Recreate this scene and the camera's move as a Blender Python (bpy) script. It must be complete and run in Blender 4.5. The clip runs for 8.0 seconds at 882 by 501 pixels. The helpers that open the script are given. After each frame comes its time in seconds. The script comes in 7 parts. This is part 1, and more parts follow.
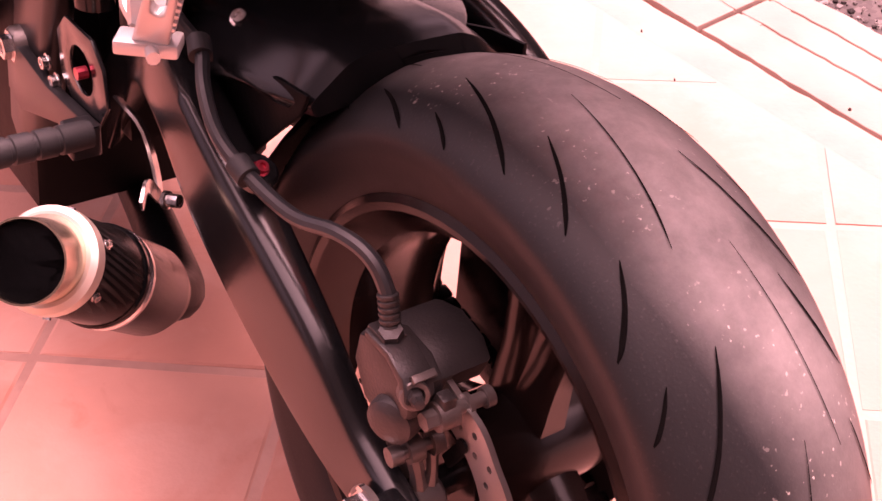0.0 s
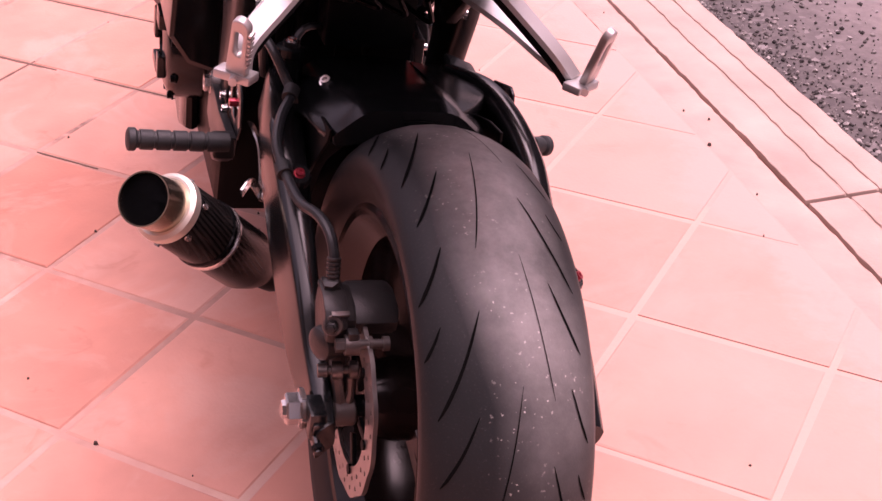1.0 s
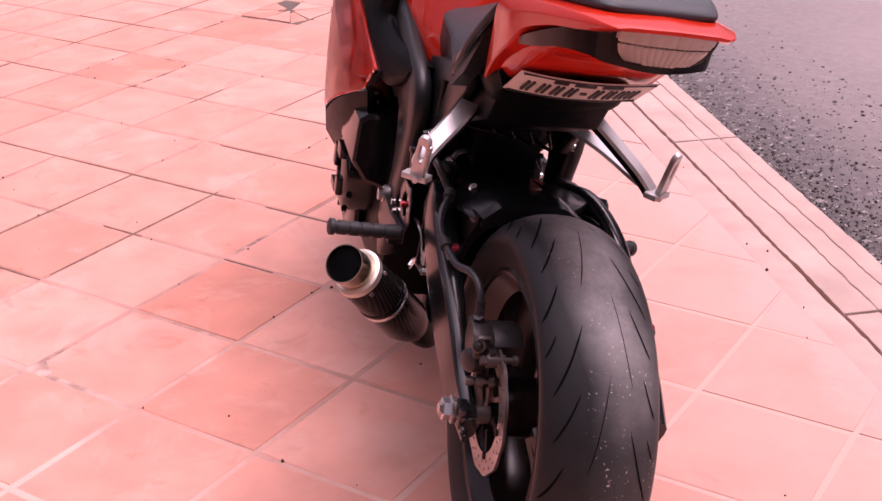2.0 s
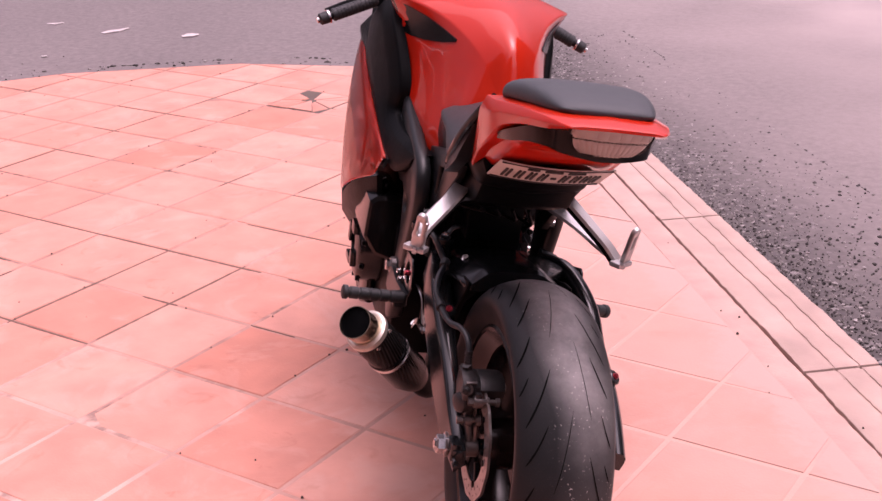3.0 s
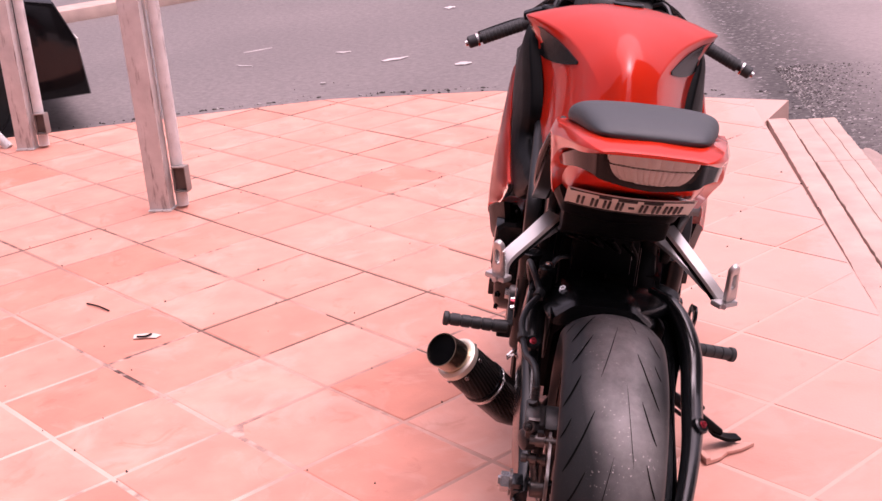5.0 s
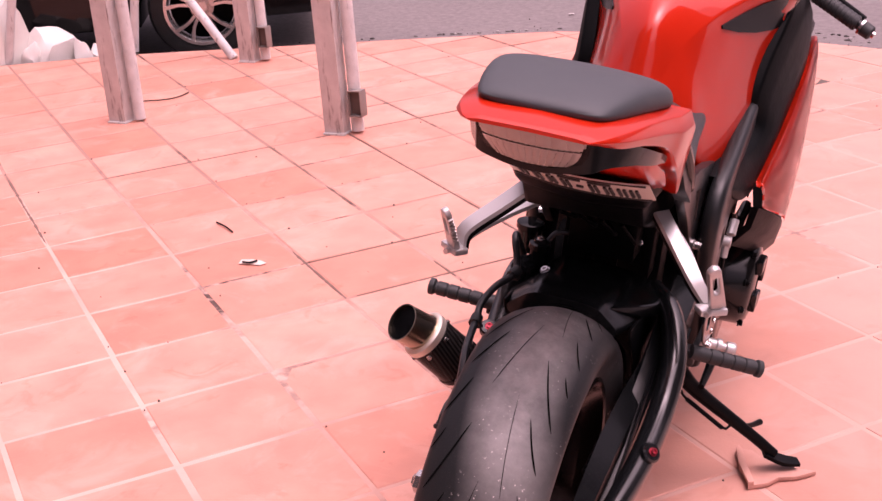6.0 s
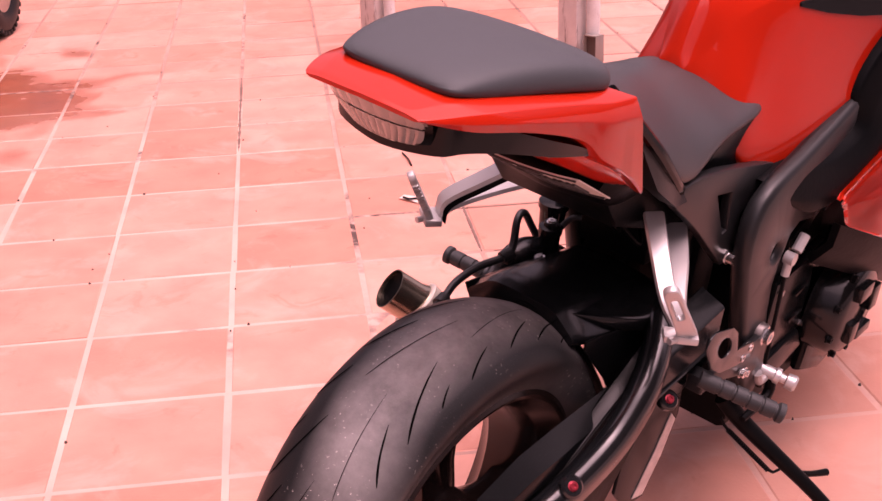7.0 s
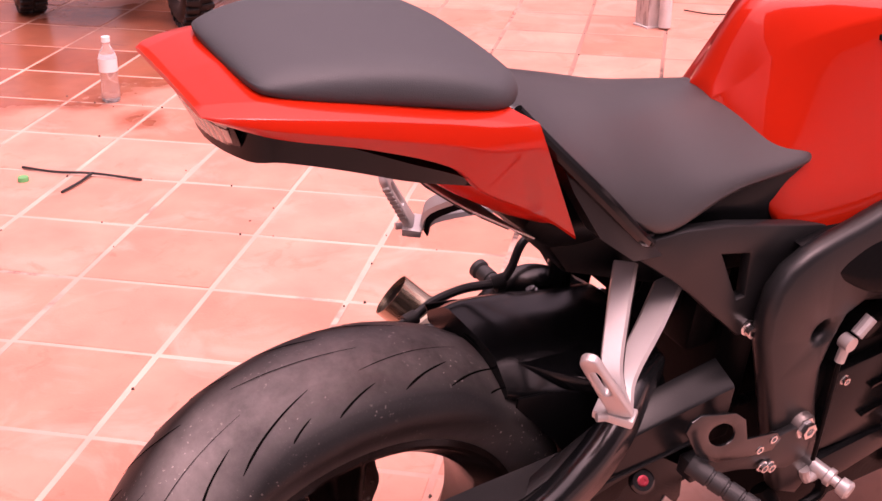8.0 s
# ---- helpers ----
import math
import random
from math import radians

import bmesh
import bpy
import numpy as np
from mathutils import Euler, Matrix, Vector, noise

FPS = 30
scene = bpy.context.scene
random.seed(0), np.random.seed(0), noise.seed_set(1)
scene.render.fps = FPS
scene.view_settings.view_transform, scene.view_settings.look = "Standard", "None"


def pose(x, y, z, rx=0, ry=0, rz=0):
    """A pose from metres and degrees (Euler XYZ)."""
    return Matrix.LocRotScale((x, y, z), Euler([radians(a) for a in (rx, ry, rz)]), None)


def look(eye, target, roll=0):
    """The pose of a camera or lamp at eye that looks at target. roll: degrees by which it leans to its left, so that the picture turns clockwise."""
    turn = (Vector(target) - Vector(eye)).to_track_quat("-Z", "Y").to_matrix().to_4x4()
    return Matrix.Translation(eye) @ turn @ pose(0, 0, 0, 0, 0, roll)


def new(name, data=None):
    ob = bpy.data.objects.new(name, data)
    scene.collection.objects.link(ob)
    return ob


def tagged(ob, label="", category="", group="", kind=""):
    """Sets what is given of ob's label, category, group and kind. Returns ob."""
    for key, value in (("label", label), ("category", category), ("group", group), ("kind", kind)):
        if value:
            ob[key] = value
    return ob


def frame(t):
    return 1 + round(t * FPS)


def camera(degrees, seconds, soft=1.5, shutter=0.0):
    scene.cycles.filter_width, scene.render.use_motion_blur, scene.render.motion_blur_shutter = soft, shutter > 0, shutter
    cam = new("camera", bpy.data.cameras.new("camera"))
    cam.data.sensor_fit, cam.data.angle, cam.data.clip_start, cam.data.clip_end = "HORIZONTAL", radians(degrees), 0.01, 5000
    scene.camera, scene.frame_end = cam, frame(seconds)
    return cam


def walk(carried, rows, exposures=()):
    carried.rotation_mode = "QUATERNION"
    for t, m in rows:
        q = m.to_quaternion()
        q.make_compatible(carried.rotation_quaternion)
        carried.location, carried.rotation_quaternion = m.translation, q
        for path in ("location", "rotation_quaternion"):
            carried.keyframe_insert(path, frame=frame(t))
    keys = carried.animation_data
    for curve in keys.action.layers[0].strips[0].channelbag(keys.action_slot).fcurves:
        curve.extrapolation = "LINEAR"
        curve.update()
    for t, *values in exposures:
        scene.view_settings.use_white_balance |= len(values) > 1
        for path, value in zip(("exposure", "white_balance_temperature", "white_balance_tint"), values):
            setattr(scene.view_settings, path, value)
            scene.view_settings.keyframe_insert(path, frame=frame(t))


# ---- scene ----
cam = camera(38.2, 8.0)
PATH = [
    (0, (2.034, -1.019, 1.109), (1.756, 0.468, -0.2), -4.0),
    (0.5, (2.245, -1.076, 1.173), (1.695, 0.358, -0.108), -2.2),
    (1, (2.532, -1.333, 1.252), (1.722, 0.139, 0.167), -1.5),
    (1.5, (2.642, -1.659, 1.321), (1.701, -0.158, 0.393), -1.5),
    (1.7, (2.684, -1.767, 1.354), (1.72, -0.257, 0.465), -1.4),
    (2.8, (3.045, -2.13, 1.527), (2.002, -0.593, 0.784), -1.9),
    (3, (3.036, -2.179, 1.534), (1.992, -0.634, 0.812), -2.0),
    (3.5, (3.011, -2.332, 1.525), (1.939, -0.785, 0.851), -2.3),
    (4, (3.067, -2.299, 1.522), (1.916, -0.798, 0.871), -3.0),
    (4.5, (3.237, -2.102, 1.511), (1.954, -0.708, 0.87), -4.0),
    (4.7, (3.278, -1.997, 1.492), (1.928, -0.669, 0.848), -4.5),
    (5.8, (3.489, -1.247, 1.41), (1.827, -0.372, 0.723), -4.6),
    (6, (3.467, -1.11, 1.383), (1.763, -0.342, 0.672), -4.4),
    (6.5, (3.38, -0.82, 1.382), (1.594, -0.324, 0.631), -3.2),
    (7, (3.437, -0.484, 1.325), (1.606, -0.264, 0.551), -2.0),
    (7.5, (3.323, -0.201, 1.304), (1.489, -0.264, 0.51), -0.9),
    (8, (3.218, 0.026, 1.291), (1.417, -0.303, 0.486), 0.5),
]
EXPOSURE = [(0, 1.54, 8800, 94), (0.35, 1.32, 8150, 81), (0.7, 1.02, 7550, 71), (1.3, 0.77, 6950, 58), (3, 0.60, 6750, 51), (3.6, 0.71, 6750, 48), (5, 0.75, 6800, 49), (6.5, 0.70, 7350, 63), (8, 0.86, 7950, 71)]
walk(cam, [(t, look(eye, target, roll)) for t, eye, target, roll in PATH], EXPOSURE)
# ---- things ----

# ---------------------------------------------------------------- light
world = bpy.data.worlds.new("overcast")
scene.world = world
world.use_nodes = True
wn, wl = world.node_tree.nodes, world.node_tree.links
sky = wn.new("ShaderNodeTexSky")
sky.sky_type, sky.sun_disc = "NISHITA", False
sky.sun_elevation, sky.sun_rotation = radians(73), radians(45)
sky.dust_density, sky.ozone_density, sky.air_density = 6.0, 0.6, 0.8
wn["Background"].inputs["Strength"].default_value = 0.15
cloud = wn.new("ShaderNodeHueSaturation")
cloud.inputs["Saturation"].default_value = 0.3
wl.new(sky.outputs["Color"], cloud.inputs["Color"])
# a thinly clouded sky is brighter overhead than at the horizon
up, height, rise, dome = wn.new("ShaderNodeTexCoord"), wn.new("ShaderNodeSeparateXYZ"), wn.new("ShaderNodeMapRange"), wn.new("ShaderNodeMix")
wl.new(up.outputs["Generated"], height.inputs["Vector"]), wl.new(height.outputs["Z"], rise.inputs["Value"])
rise.inputs["To Min"].default_value, rise.inputs["To Max"].default_value = 0.32, 1.2
rise.inputs["From Max"].default_value = 0.75
dome.data_type, dome.blend_type, dome.clamp_result = "RGBA", "MULTIPLY", False
dome.inputs["Factor"].default_value = 1.0
wl.new(cloud.outputs["Color"], dome.inputs["A"]), wl.new(rise.outputs["Result"], dome.inputs["B"])
wl.new(dome.outputs["Result"], wn["Background"].inputs["Color"])
sun = new("sun", bpy.data.lights.new("sun", "SUN"))
sun.data.energy, sun.data.angle, sun.data.color = 0.9, radians(100), (1.0, 0.95, 0.9)
sun.matrix_world = look((3, 3, 14), (0, 0, 0))


# ---------------------------------------------------------------- materials
def shader(name, base, rough=0.5, metal=0.0, var=0.12, scale=18.0, bump=0.05, grain=220.0, coat=0.0, wear=0.0, spec=0.5, rand=0.0):
    """A surface with broad stains, fine grain and relief, at real size."""
    m = bpy.data.materials.new(name)
    m.use_nodes = True
    n, k = m.node_tree.nodes, m.node_tree.links
    b = n["Principled BSDF"]
    where = n.new("ShaderNodeNewGeometry") if rand < 0 else n.new("ShaderNodeTexCoord")
    co = where.outputs["Position"] if rand < 0 else where.outputs["Object"]
    broad, fine = n.new("ShaderNodeTexNoise"), n.new("ShaderNodeTexNoise")
    broad.inputs["Scale"].default_value, broad.inputs["Detail"].default_value = scale, 5
    fine.inputs["Scale"].default_value, fine.inputs["Detail"].default_value = grain, 3
    k.new(co, broad.inputs["Vector"]), k.new(co, fine.inputs["Vector"])
    mix = n.new("ShaderNodeMix")
    mix.data_type = "RGBA"
    mix.inputs["A"].default_value = (*[c * (1 - var) for c in base], 1)
    mix.inputs["B"].default_value = (*[min(1, c * (1 + var)) for c in base], 1)
    k.new(broad.outputs["Fac"], mix.inputs["Factor"])
    col = mix.outputs["Result"]
    if wear:
        spots = n.new("ShaderNodeMapRange")
        spots.inputs["From Min"].default_value, spots.inputs["From Max"].default_value = 0.60, 0.75
        k.new(fine.outputs["Fac"], spots.inputs["Value"])
        dust = n.new("ShaderNodeMix")
        dust.data_type = "RGBA"
        dust.inputs["B"].default_value = (0.35, 0.33, 0.31, 1)
        scaled = n.new("ShaderNodeMath")
        scaled.operation = "MULTIPLY"
        scaled.inputs[1].default_value = wear
        k.new(spots.outputs["Result"], scaled.inputs[0])
        k.new(scaled.outputs[0], dust.inputs["Factor"]), k.new(col, dust.inputs["A"])
        col = dust.outputs["Result"]
    k.new(col, b.inputs["Base Color"])
    b.inputs["Metallic"].default_value = metal
    b.inputs["Specular IOR Level"].default_value = spec
    r = n.new("ShaderNodeMapRange")
    r.inputs["To Min"].default_value, r.inputs["To Max"].default_value = max(0.02, rough * 0.8), min(1, rough * 1.2)
    k.new(broad.outputs["Fac"], r.inputs["Value"]), k.new(r.outputs["Result"], b.inputs["Roughness"])
    if coat:
        b.inputs["Coat Weight"].default_value, b.inputs["Coat Roughness"].default_value = coat, 0.03
    if bump:
        h = n.new("ShaderNodeBump")
        h.inputs["Strength"].default_value, h.inputs["Distance"].default_value = bump, 0.002
        k.new(fine.outputs["Fac"], h.inputs["Height"]), k.new(h.outputs["Normal"], b.inputs["Normal"])
    return m


RED = shader("red_paint", (0.50, 0.022, 0.005), 0.30, 0.0, 0.04, 3, 0, coat=0.8, spec=0.05)
BLACK_GLOSS = shader("black_gloss", (0.0042, 0.0050, 0.0054), 0.12, 0, 0.1, 8, 0, spec=0.2)
PLASTIC = shader("black_plastic", (0.0060, 0.0072, 0.0078), 0.24, 0, 0.15, 25, 0.05, 500, wear=0.02, spec=0.17)
FRAME = shader("frame_satin", (0.0115, 0.0128, 0.0136), 0.33, 0.0, 0.15, 12, 0.04, 300, spec=0.31)
SWING = shader("swingarm_satin", (0.0060, 0.0074, 0.0082), 0.21, 0.0, 0.12, 10, 0.03, 300, spec=0.6)
DARK = shader("dark_parts", (0.0026, 0.0032, 0.0036), 0.42, 0, 0.2, 30, 0.15, 120, spec=0.07)
CASE = shader("case_gloss", (0.0050, 0.0054, 0.0056), 0.16, 0, 0.2, 30, 0.04, 300, spec=0.34)
RUBBER = shader("tyre_rubber", (0.0125, 0.0140, 0.0147), 0.46, 0, 0.3, 22, 0.07, 420, wear=0.04, spec=0.25)
GRIP = shader("grip_rubber", (0.015, 0.018, 0.019), 0.6, 0, 0.1, 30, 0.2, 700)
VINYL = shader("seat_vinyl", (0.050, 0.059, 0.064), 0.55, 0, 0.08, 9, 0.2, 900, spec=0.35)
VINYL_DARK = shader("saddle_vinyl", (0.033, 0.035, 0.037), 0.36, 0, 0.2, 12, 0.2, 900, spec=0.6)
ALU = shader("cast_aluminium", (0.50, 0.49, 0.48), 0.36, 0.5, 0.06, 15, 0.06, 400)
STEEL = shader("bolt_steel", (0.62, 0.61, 0.60), 0.25, 1.0, 0.15, 40, 0.05, 300)
GREY_CAST = shader("caliper_cast", (0.036, 0.035, 0.035), 0.40, 0.4, 0.2, 30, 0.2, 350)
PALE_CAST = shader("bracket_cast", (0.13, 0.115, 0.108), 0.36, 0.5, 0.25, 30, 0.2, 350)
TITAN = shader("exhaust_titanium", (0.50, 0.42, 0.32), 0.22, 1.0, 0.22, 14, 0.04, 250)
CREAM = shader("exhaust_cap", (0.72, 0.66, 0.56), 0.35, 0.6, 0.08, 10, 0.05, 250)
RIM = shader("rim_bronze", (0.012, 0.0075, 0.0065), 0.2, 0.1, 0.15, 12, 0.03, 250, spec=0.3)
DISC = shader("disc_steel", (0.46, 0.43, 0.41), 0.3, 0.9, 0.15, 25, 0.06, 350)
PLATE_METAL = shader("number_plate", (0.62, 0.58, 0.52), 0.4, 0.0, 0.06, 12, 0.05, 200)
INK = shader("plate_ink", (0.03, 0.03, 0.03), 0.5, 0, 0.1, 30, 0)
HOSE = shader("hose_rubber", (0.017, 0.020, 0.022), 0.38, 0, 0.1, 20, 0.06, 400)
REDBOLT = shader("red_anodised", (0.44, 0.05, 0.07), 0.3, 0.7, 0.08, 20, 0)
CEMENT = shader("kerb_concrete", (0.44, 0.315, 0.265), 0.85, 0, 0.36, 6, 0.35, 160, rand=-1)
GROUT = shader("grout", (0.49, 0.315, 0.265), 0.9, 0, 0.45, 3.5, 0.4, 120, rand=-1)


def grimy(m):
    """Dirt and flaked paint in upright streaks."""
    n, k = m.node_tree.nodes, m.node_tree.links
    b = n["Principled BSDF"]
    col = b.inputs["Base Color"].links[0].from_socket
    at, long, flakes, lim, mix = n.new("ShaderNodeTexCoord"), n.new("ShaderNodeMapping"), n.new("ShaderNodeTexNoise"), n.new("ShaderNodeMapRange"), n.new("ShaderNodeMix")
    long.inputs["Scale"].default_value = (26, 26, 3.5)
    flakes.inputs["Scale"].default_value, flakes.inputs["Detail"].default_value, flakes.inputs["Roughness"].default_value = 1.6, 8, 0.68
    k.new(at.outputs["Object"], long.inputs["Vector"]), k.new(long.outputs["Vector"], flakes.inputs["Vector"]), k.new(flakes.outputs["Fac"], lim.inputs["Value"])
    lim.inputs["From Min"].default_value, lim.inputs["From Max"].default_value, lim.inputs["To Max"].default_value = 0.56, 0.68, 0.85
    mix.data_type = "RGBA"
    mix.inputs["B"].default_value = (0.10, 0.085, 0.075, 1)
    k.new(lim.outputs["Result"], mix.inputs["Factor"]), k.new(col, mix.inputs["A"]), k.new(mix.outputs["Result"], b.inputs["Base Color"])


BOXTIN = shader("dirty_tin", (0.26, 0.22, 0.20), 0.6, 0.2, 0.35, 14, 0.2, 160, wear=0.15)
GALV = shader("painted_steel", (0.56, 0.56, 0.55), 0.55, 0.0, 0.30, 14, 0.15, 130, wear=0.3)
grimy(GALV)
STONE = shader("white_stone", (0.66, 0.64, 0.60), 0.9, 0, 0.15, 8, 0.5, 60)
CAR = shader("car_black", (0.004, 0.004, 0.0045), 0.12, 0, 0.05, 4, 0, coat=0.15, spec=0.25)
ALLOY = shader("car_alloy", (0.60, 0.59, 0.58), 0.25, 0.85, 0.06, 10, 0.02, 200)


HUGGER = shader("hugger_plastic", (0.0044, 0.0054, 0.0060), 0.2, 0, 0.15, 25, 0.05, 500, spec=0.34)


def carbon():
    m = shader("carbon_fibre", (0.012, 0.012, 0.012), 0.25, 0, 0.1, 10, 0, coat=0.1, spec=0.12)
    n, k = m.node_tree.nodes, m.node_tree.links
    co, wave = n.new("ShaderNodeTexCoord"), n.new("ShaderNodeTexWave")
    wave.inputs["Scale"].default_value, wave.inputs["Distortion"].default_value = 55, 0.2
    wave.bands_direction = "DIAGONAL"
    k.new(co.outputs["Object"], wave.inputs["Vector"])
    mix = n.new("ShaderNodeMix")
    mix.data_type = "RGBA"
    mix.inputs["A"].default_value, mix.inputs["B"].default_value = (0.004, 0.004, 0.004, 1), (0.022, 0.02, 0.019, 1)
    k.new(wave.outputs["Fac"], mix.inputs["Factor"])
    k.new(mix.outputs["Result"], n["Principled BSDF"].inputs["Base Color"])
    return m


def clear(name, tint, rough):
    m = bpy.data.materials.new(name)
    m.use_nodes = True
    b = m.node_tree.nodes["Principled BSDF"]
    b.inputs["Base Color"].default_value = (*tint, 1)
    b.inputs["Roughness"].default_value, b.inputs["IOR"].default_value = rough, 1.35
    b.inputs["Transmission Weight"].default_value = 0.9
    return m


def lens():
    m = shader("clear_light_lens", (0.70, 0.62, 0.55), 0.3, 0.0, 0.1, 20, 0, coat=1.0)
    n, k = m.node_tree.nodes, m.node_tree.links
    co, weave, rows, tone = n.new("ShaderNodeTexCoord"), n.new("ShaderNodeTexWave"), n.new("ShaderNodeTexWave"), n.new("ShaderNodeValToRGB")
    both = n.new("ShaderNodeMath")
    both.operation = "MULTIPLY_ADD"
    both.inputs[1].default_value = 0.45
    weave.inputs["Scale"].default_value, rows.inputs["Scale"].default_value = 44, 24
    weave.bands_direction, rows.bands_direction = "X", "Z"
    k.new(co.outputs["Object"], weave.inputs["Vector"]), k.new(co.outputs["Object"], rows.inputs["Vector"])
    k.new(rows.outputs["Fac"], both.inputs[0]), k.new(weave.outputs["Fac"], both.inputs[2]), k.new(both.outputs[0], tone.inputs["Fac"])
    e = tone.color_ramp.elements
    e[0].color, e[1].color = (0.26, 0.22, 0.19, 1), (0.60, 0.53, 0.47, 1)
    k.new(tone.outputs["Color"], n["Principled BSDF"].inputs["Base Color"])
    h = n.new("ShaderNodeBump")
    h.inputs["Strength"].default_value, h.inputs["Distance"].default_value = 0.4, 0.002
    k.new(weave.outputs["Fac"], h.inputs["Height"]), k.new(h.outputs["Normal"], n["Principled BSDF"].inputs["Normal"])
    return m


def smeared(n, k, col):
    """Cement smeared over the last tiles beside the kerb, with a ragged edge."""
    at, off, wob, bits, far, both, edge, mix = n.new("ShaderNodeNewGeometry"), n.new("ShaderNodeVectorMath"), n.new("ShaderNodeTexNoise"), n.new("ShaderNodeTexNoise"), n.new("ShaderNodeMath"), n.new("ShaderNodeMath"), n.new("ShaderNodeMapRange"), n.new("ShaderNodeMix")
    off.operation, far.operation, both.operation = "DOT_PRODUCT", "MULTIPLY_ADD", "MULTIPLY_ADD"
    off.inputs[1].default_value = (0.735, 0.678, 0)
    wob.inputs["Scale"].default_value, wob.inputs["Detail"].default_value, wob.inputs["Roughness"].default_value = 3.0, 9, 0.66
    bits.inputs["Scale"].default_value, bits.inputs["Detail"].default_value = 40, 4
    k.new(at.outputs["Position"], off.inputs[0]), k.new(at.outputs["Position"], wob.inputs["Vector"]), k.new(at.outputs["Position"], bits.inputs["Vector"])
    far.inputs[1].default_value, both.inputs[1].default_value = 0.42, 0.10
    k.new(wob.outputs["Fac"], far.inputs[0]), k.new(off.outputs["Value"], far.inputs[2])
    k.new(bits.outputs["Fac"], both.inputs[0]), k.new(far.outputs[0], both.inputs[2])
    edge.inputs["From Min"].default_value, edge.inputs["From Max"].default_value, edge.inputs["To Max"].default_value = 2.19, 2.25, 0.92
    k.new(both.outputs[0], edge.inputs["Value"])
    mix.data_type = "RGBA"
    mix.inputs["B"].default_value = (0.49, 0.315, 0.265, 1)
    k.new(edge.outputs["Result"], mix.inputs["Factor"]), k.new(col, mix.inputs["A"])
    return mix.outputs["Result"]


def terracotta():
    m = shader("terracotta", (0.56, 0.25, 0.185), 0.62, 0, 0.34, 6, 0.25, 140, rand=-1)
    n, k = m.node_tree.nodes, m.node_tree.links
    b = n["Principled BSDF"]
    col = b.inputs["Base Color"].links[0].from_socket
    info, ramp = n.new("ShaderNodeObjectInfo"), n.new("ShaderNodeValToRGB")
    island, add, wrap = n.new("ShaderNodeNewGeometry"), n.new("ShaderNodeMath"), n.new("ShaderNodeMath")
    add.operation, wrap.operation = "ADD", "FRACT"
    k.new(info.outputs["Random"], add.inputs[0]), k.new(island.outputs["Random Per Island"], add.inputs[1])
    k.new(add.outputs[0], wrap.inputs[0]), k.new(wrap.outputs[0], ramp.inputs["Fac"])
    e = ramp.color_ramp.elements
    e[0].color, e[1].color = (0.88, 0.74, 0.67, 1), (1.05, 1.10, 1.11, 1)
    e.new(0.12).color = (0.95, 0.86, 0.82, 1)
    e.new(0.32).color = (1.0, 0.96, 0.94, 1)
    e.new(0.7).color = (1.02, 1.03, 1.03, 1)
    tint = n.new("ShaderNodeMix")
    tint.data_type, tint.blend_type = "RGBA", "MULTIPLY"
    tint.inputs["Factor"].default_value = 1.0
    k.new(col, tint.inputs["A"]), k.new(ramp.outputs["Color"], tint.inputs["B"])
    # pale salts and brown stains of their own shape on the tiles
    salt, bloom, amount, pale = n.new("ShaderNodeTexNoise"), n.new("ShaderNodeMapRange"), n.new("ShaderNodeMath"), n.new("ShaderNodeMix")
    salt.inputs["Scale"].default_value, salt.inputs["Detail"].default_value, salt.inputs["Roughness"].default_value, salt.inputs["Distortion"].default_value = 4.2, 9, 0.62, 0.7
    bloom.inputs["From Min"].default_value, bloom.inputs["From Max"].default_value, bloom.inputs["To Max"].default_value = 0.53, 0.66, 0.42
    k.new(island.outputs["Position"], salt.inputs["Vector"]), k.new(salt.outputs["Fac"], bloom.inputs["Value"])
    pale.data_type = "RGBA"
    pale.inputs["B"].default_value = (0.62, 0.37, 0.30, 1)
    k.new(bloom.outputs["Result"], pale.inputs["Factor"]), k.new(tint.outputs["Result"], pale.inputs["A"])
    soil, spots, brown = n.new("ShaderNodeTexNoise"), n.new("ShaderNodeMapRange"), n.new("ShaderNodeMix")
    soil.inputs["Scale"].default_value, soil.inputs["Detail"].default_value, soil.inputs["Roughness"].default_value, soil.inputs["Distortion"].default_value = 7.5, 7, 0.6, 1.2
    spots.inputs["From Min"].default_value, spots.inputs["From Max"].default_value, spots.inputs["To Max"].default_value = 0.60, 0.72, 0.55
    k.new(island.outputs["Position"], soil.inputs["Vector"]), k.new(soil.outputs["Fac"], spots.inputs["Value"])
    brown.data_type, brown.blend_type = "RGBA", "MULTIPLY"
    brown.inputs["B"].default_value = (0.74, 0.58, 0.50, 1)
    k.new(spots.outputs["Result"], brown.inputs["Factor"]), k.new(pale.outputs["Result"], brown.inputs["A"])
    # cement film left on the tiles beside the kerb, and thin blotches of it elsewhere
    along, rise, cloud, thin, film = n.new("ShaderNodeVectorMath"), n.new("ShaderNodeMapRange"), n.new("ShaderNodeTexNoise"), n.new("ShaderNodeMath"), n.new("ShaderNodeMix")
    along.operation, thin.operation = "DOT_PRODUCT", "MULTIPLY"
    along.inputs[1].default_value = (0.735, 0.678, 0)
    k.new(island.outputs["Position"], along.inputs[0]), k.new(along.outputs["Value"], rise.inputs["Value"])
    rise.inputs["From Min"].default_value, rise.inputs["From Max"].default_value = 0.9, 1.95
    rise.inputs["To Min"].default_value, rise.inputs["To Max"].default_value = 0.04, 1.55
    cloud.inputs["Scale"].default_value, cloud.inputs["Detail"].default_value, cloud.inputs["Roughness"].default_value = 3.2, 8, 0.65
    k.new(island.outputs["Position"], cloud.inputs["Vector"])
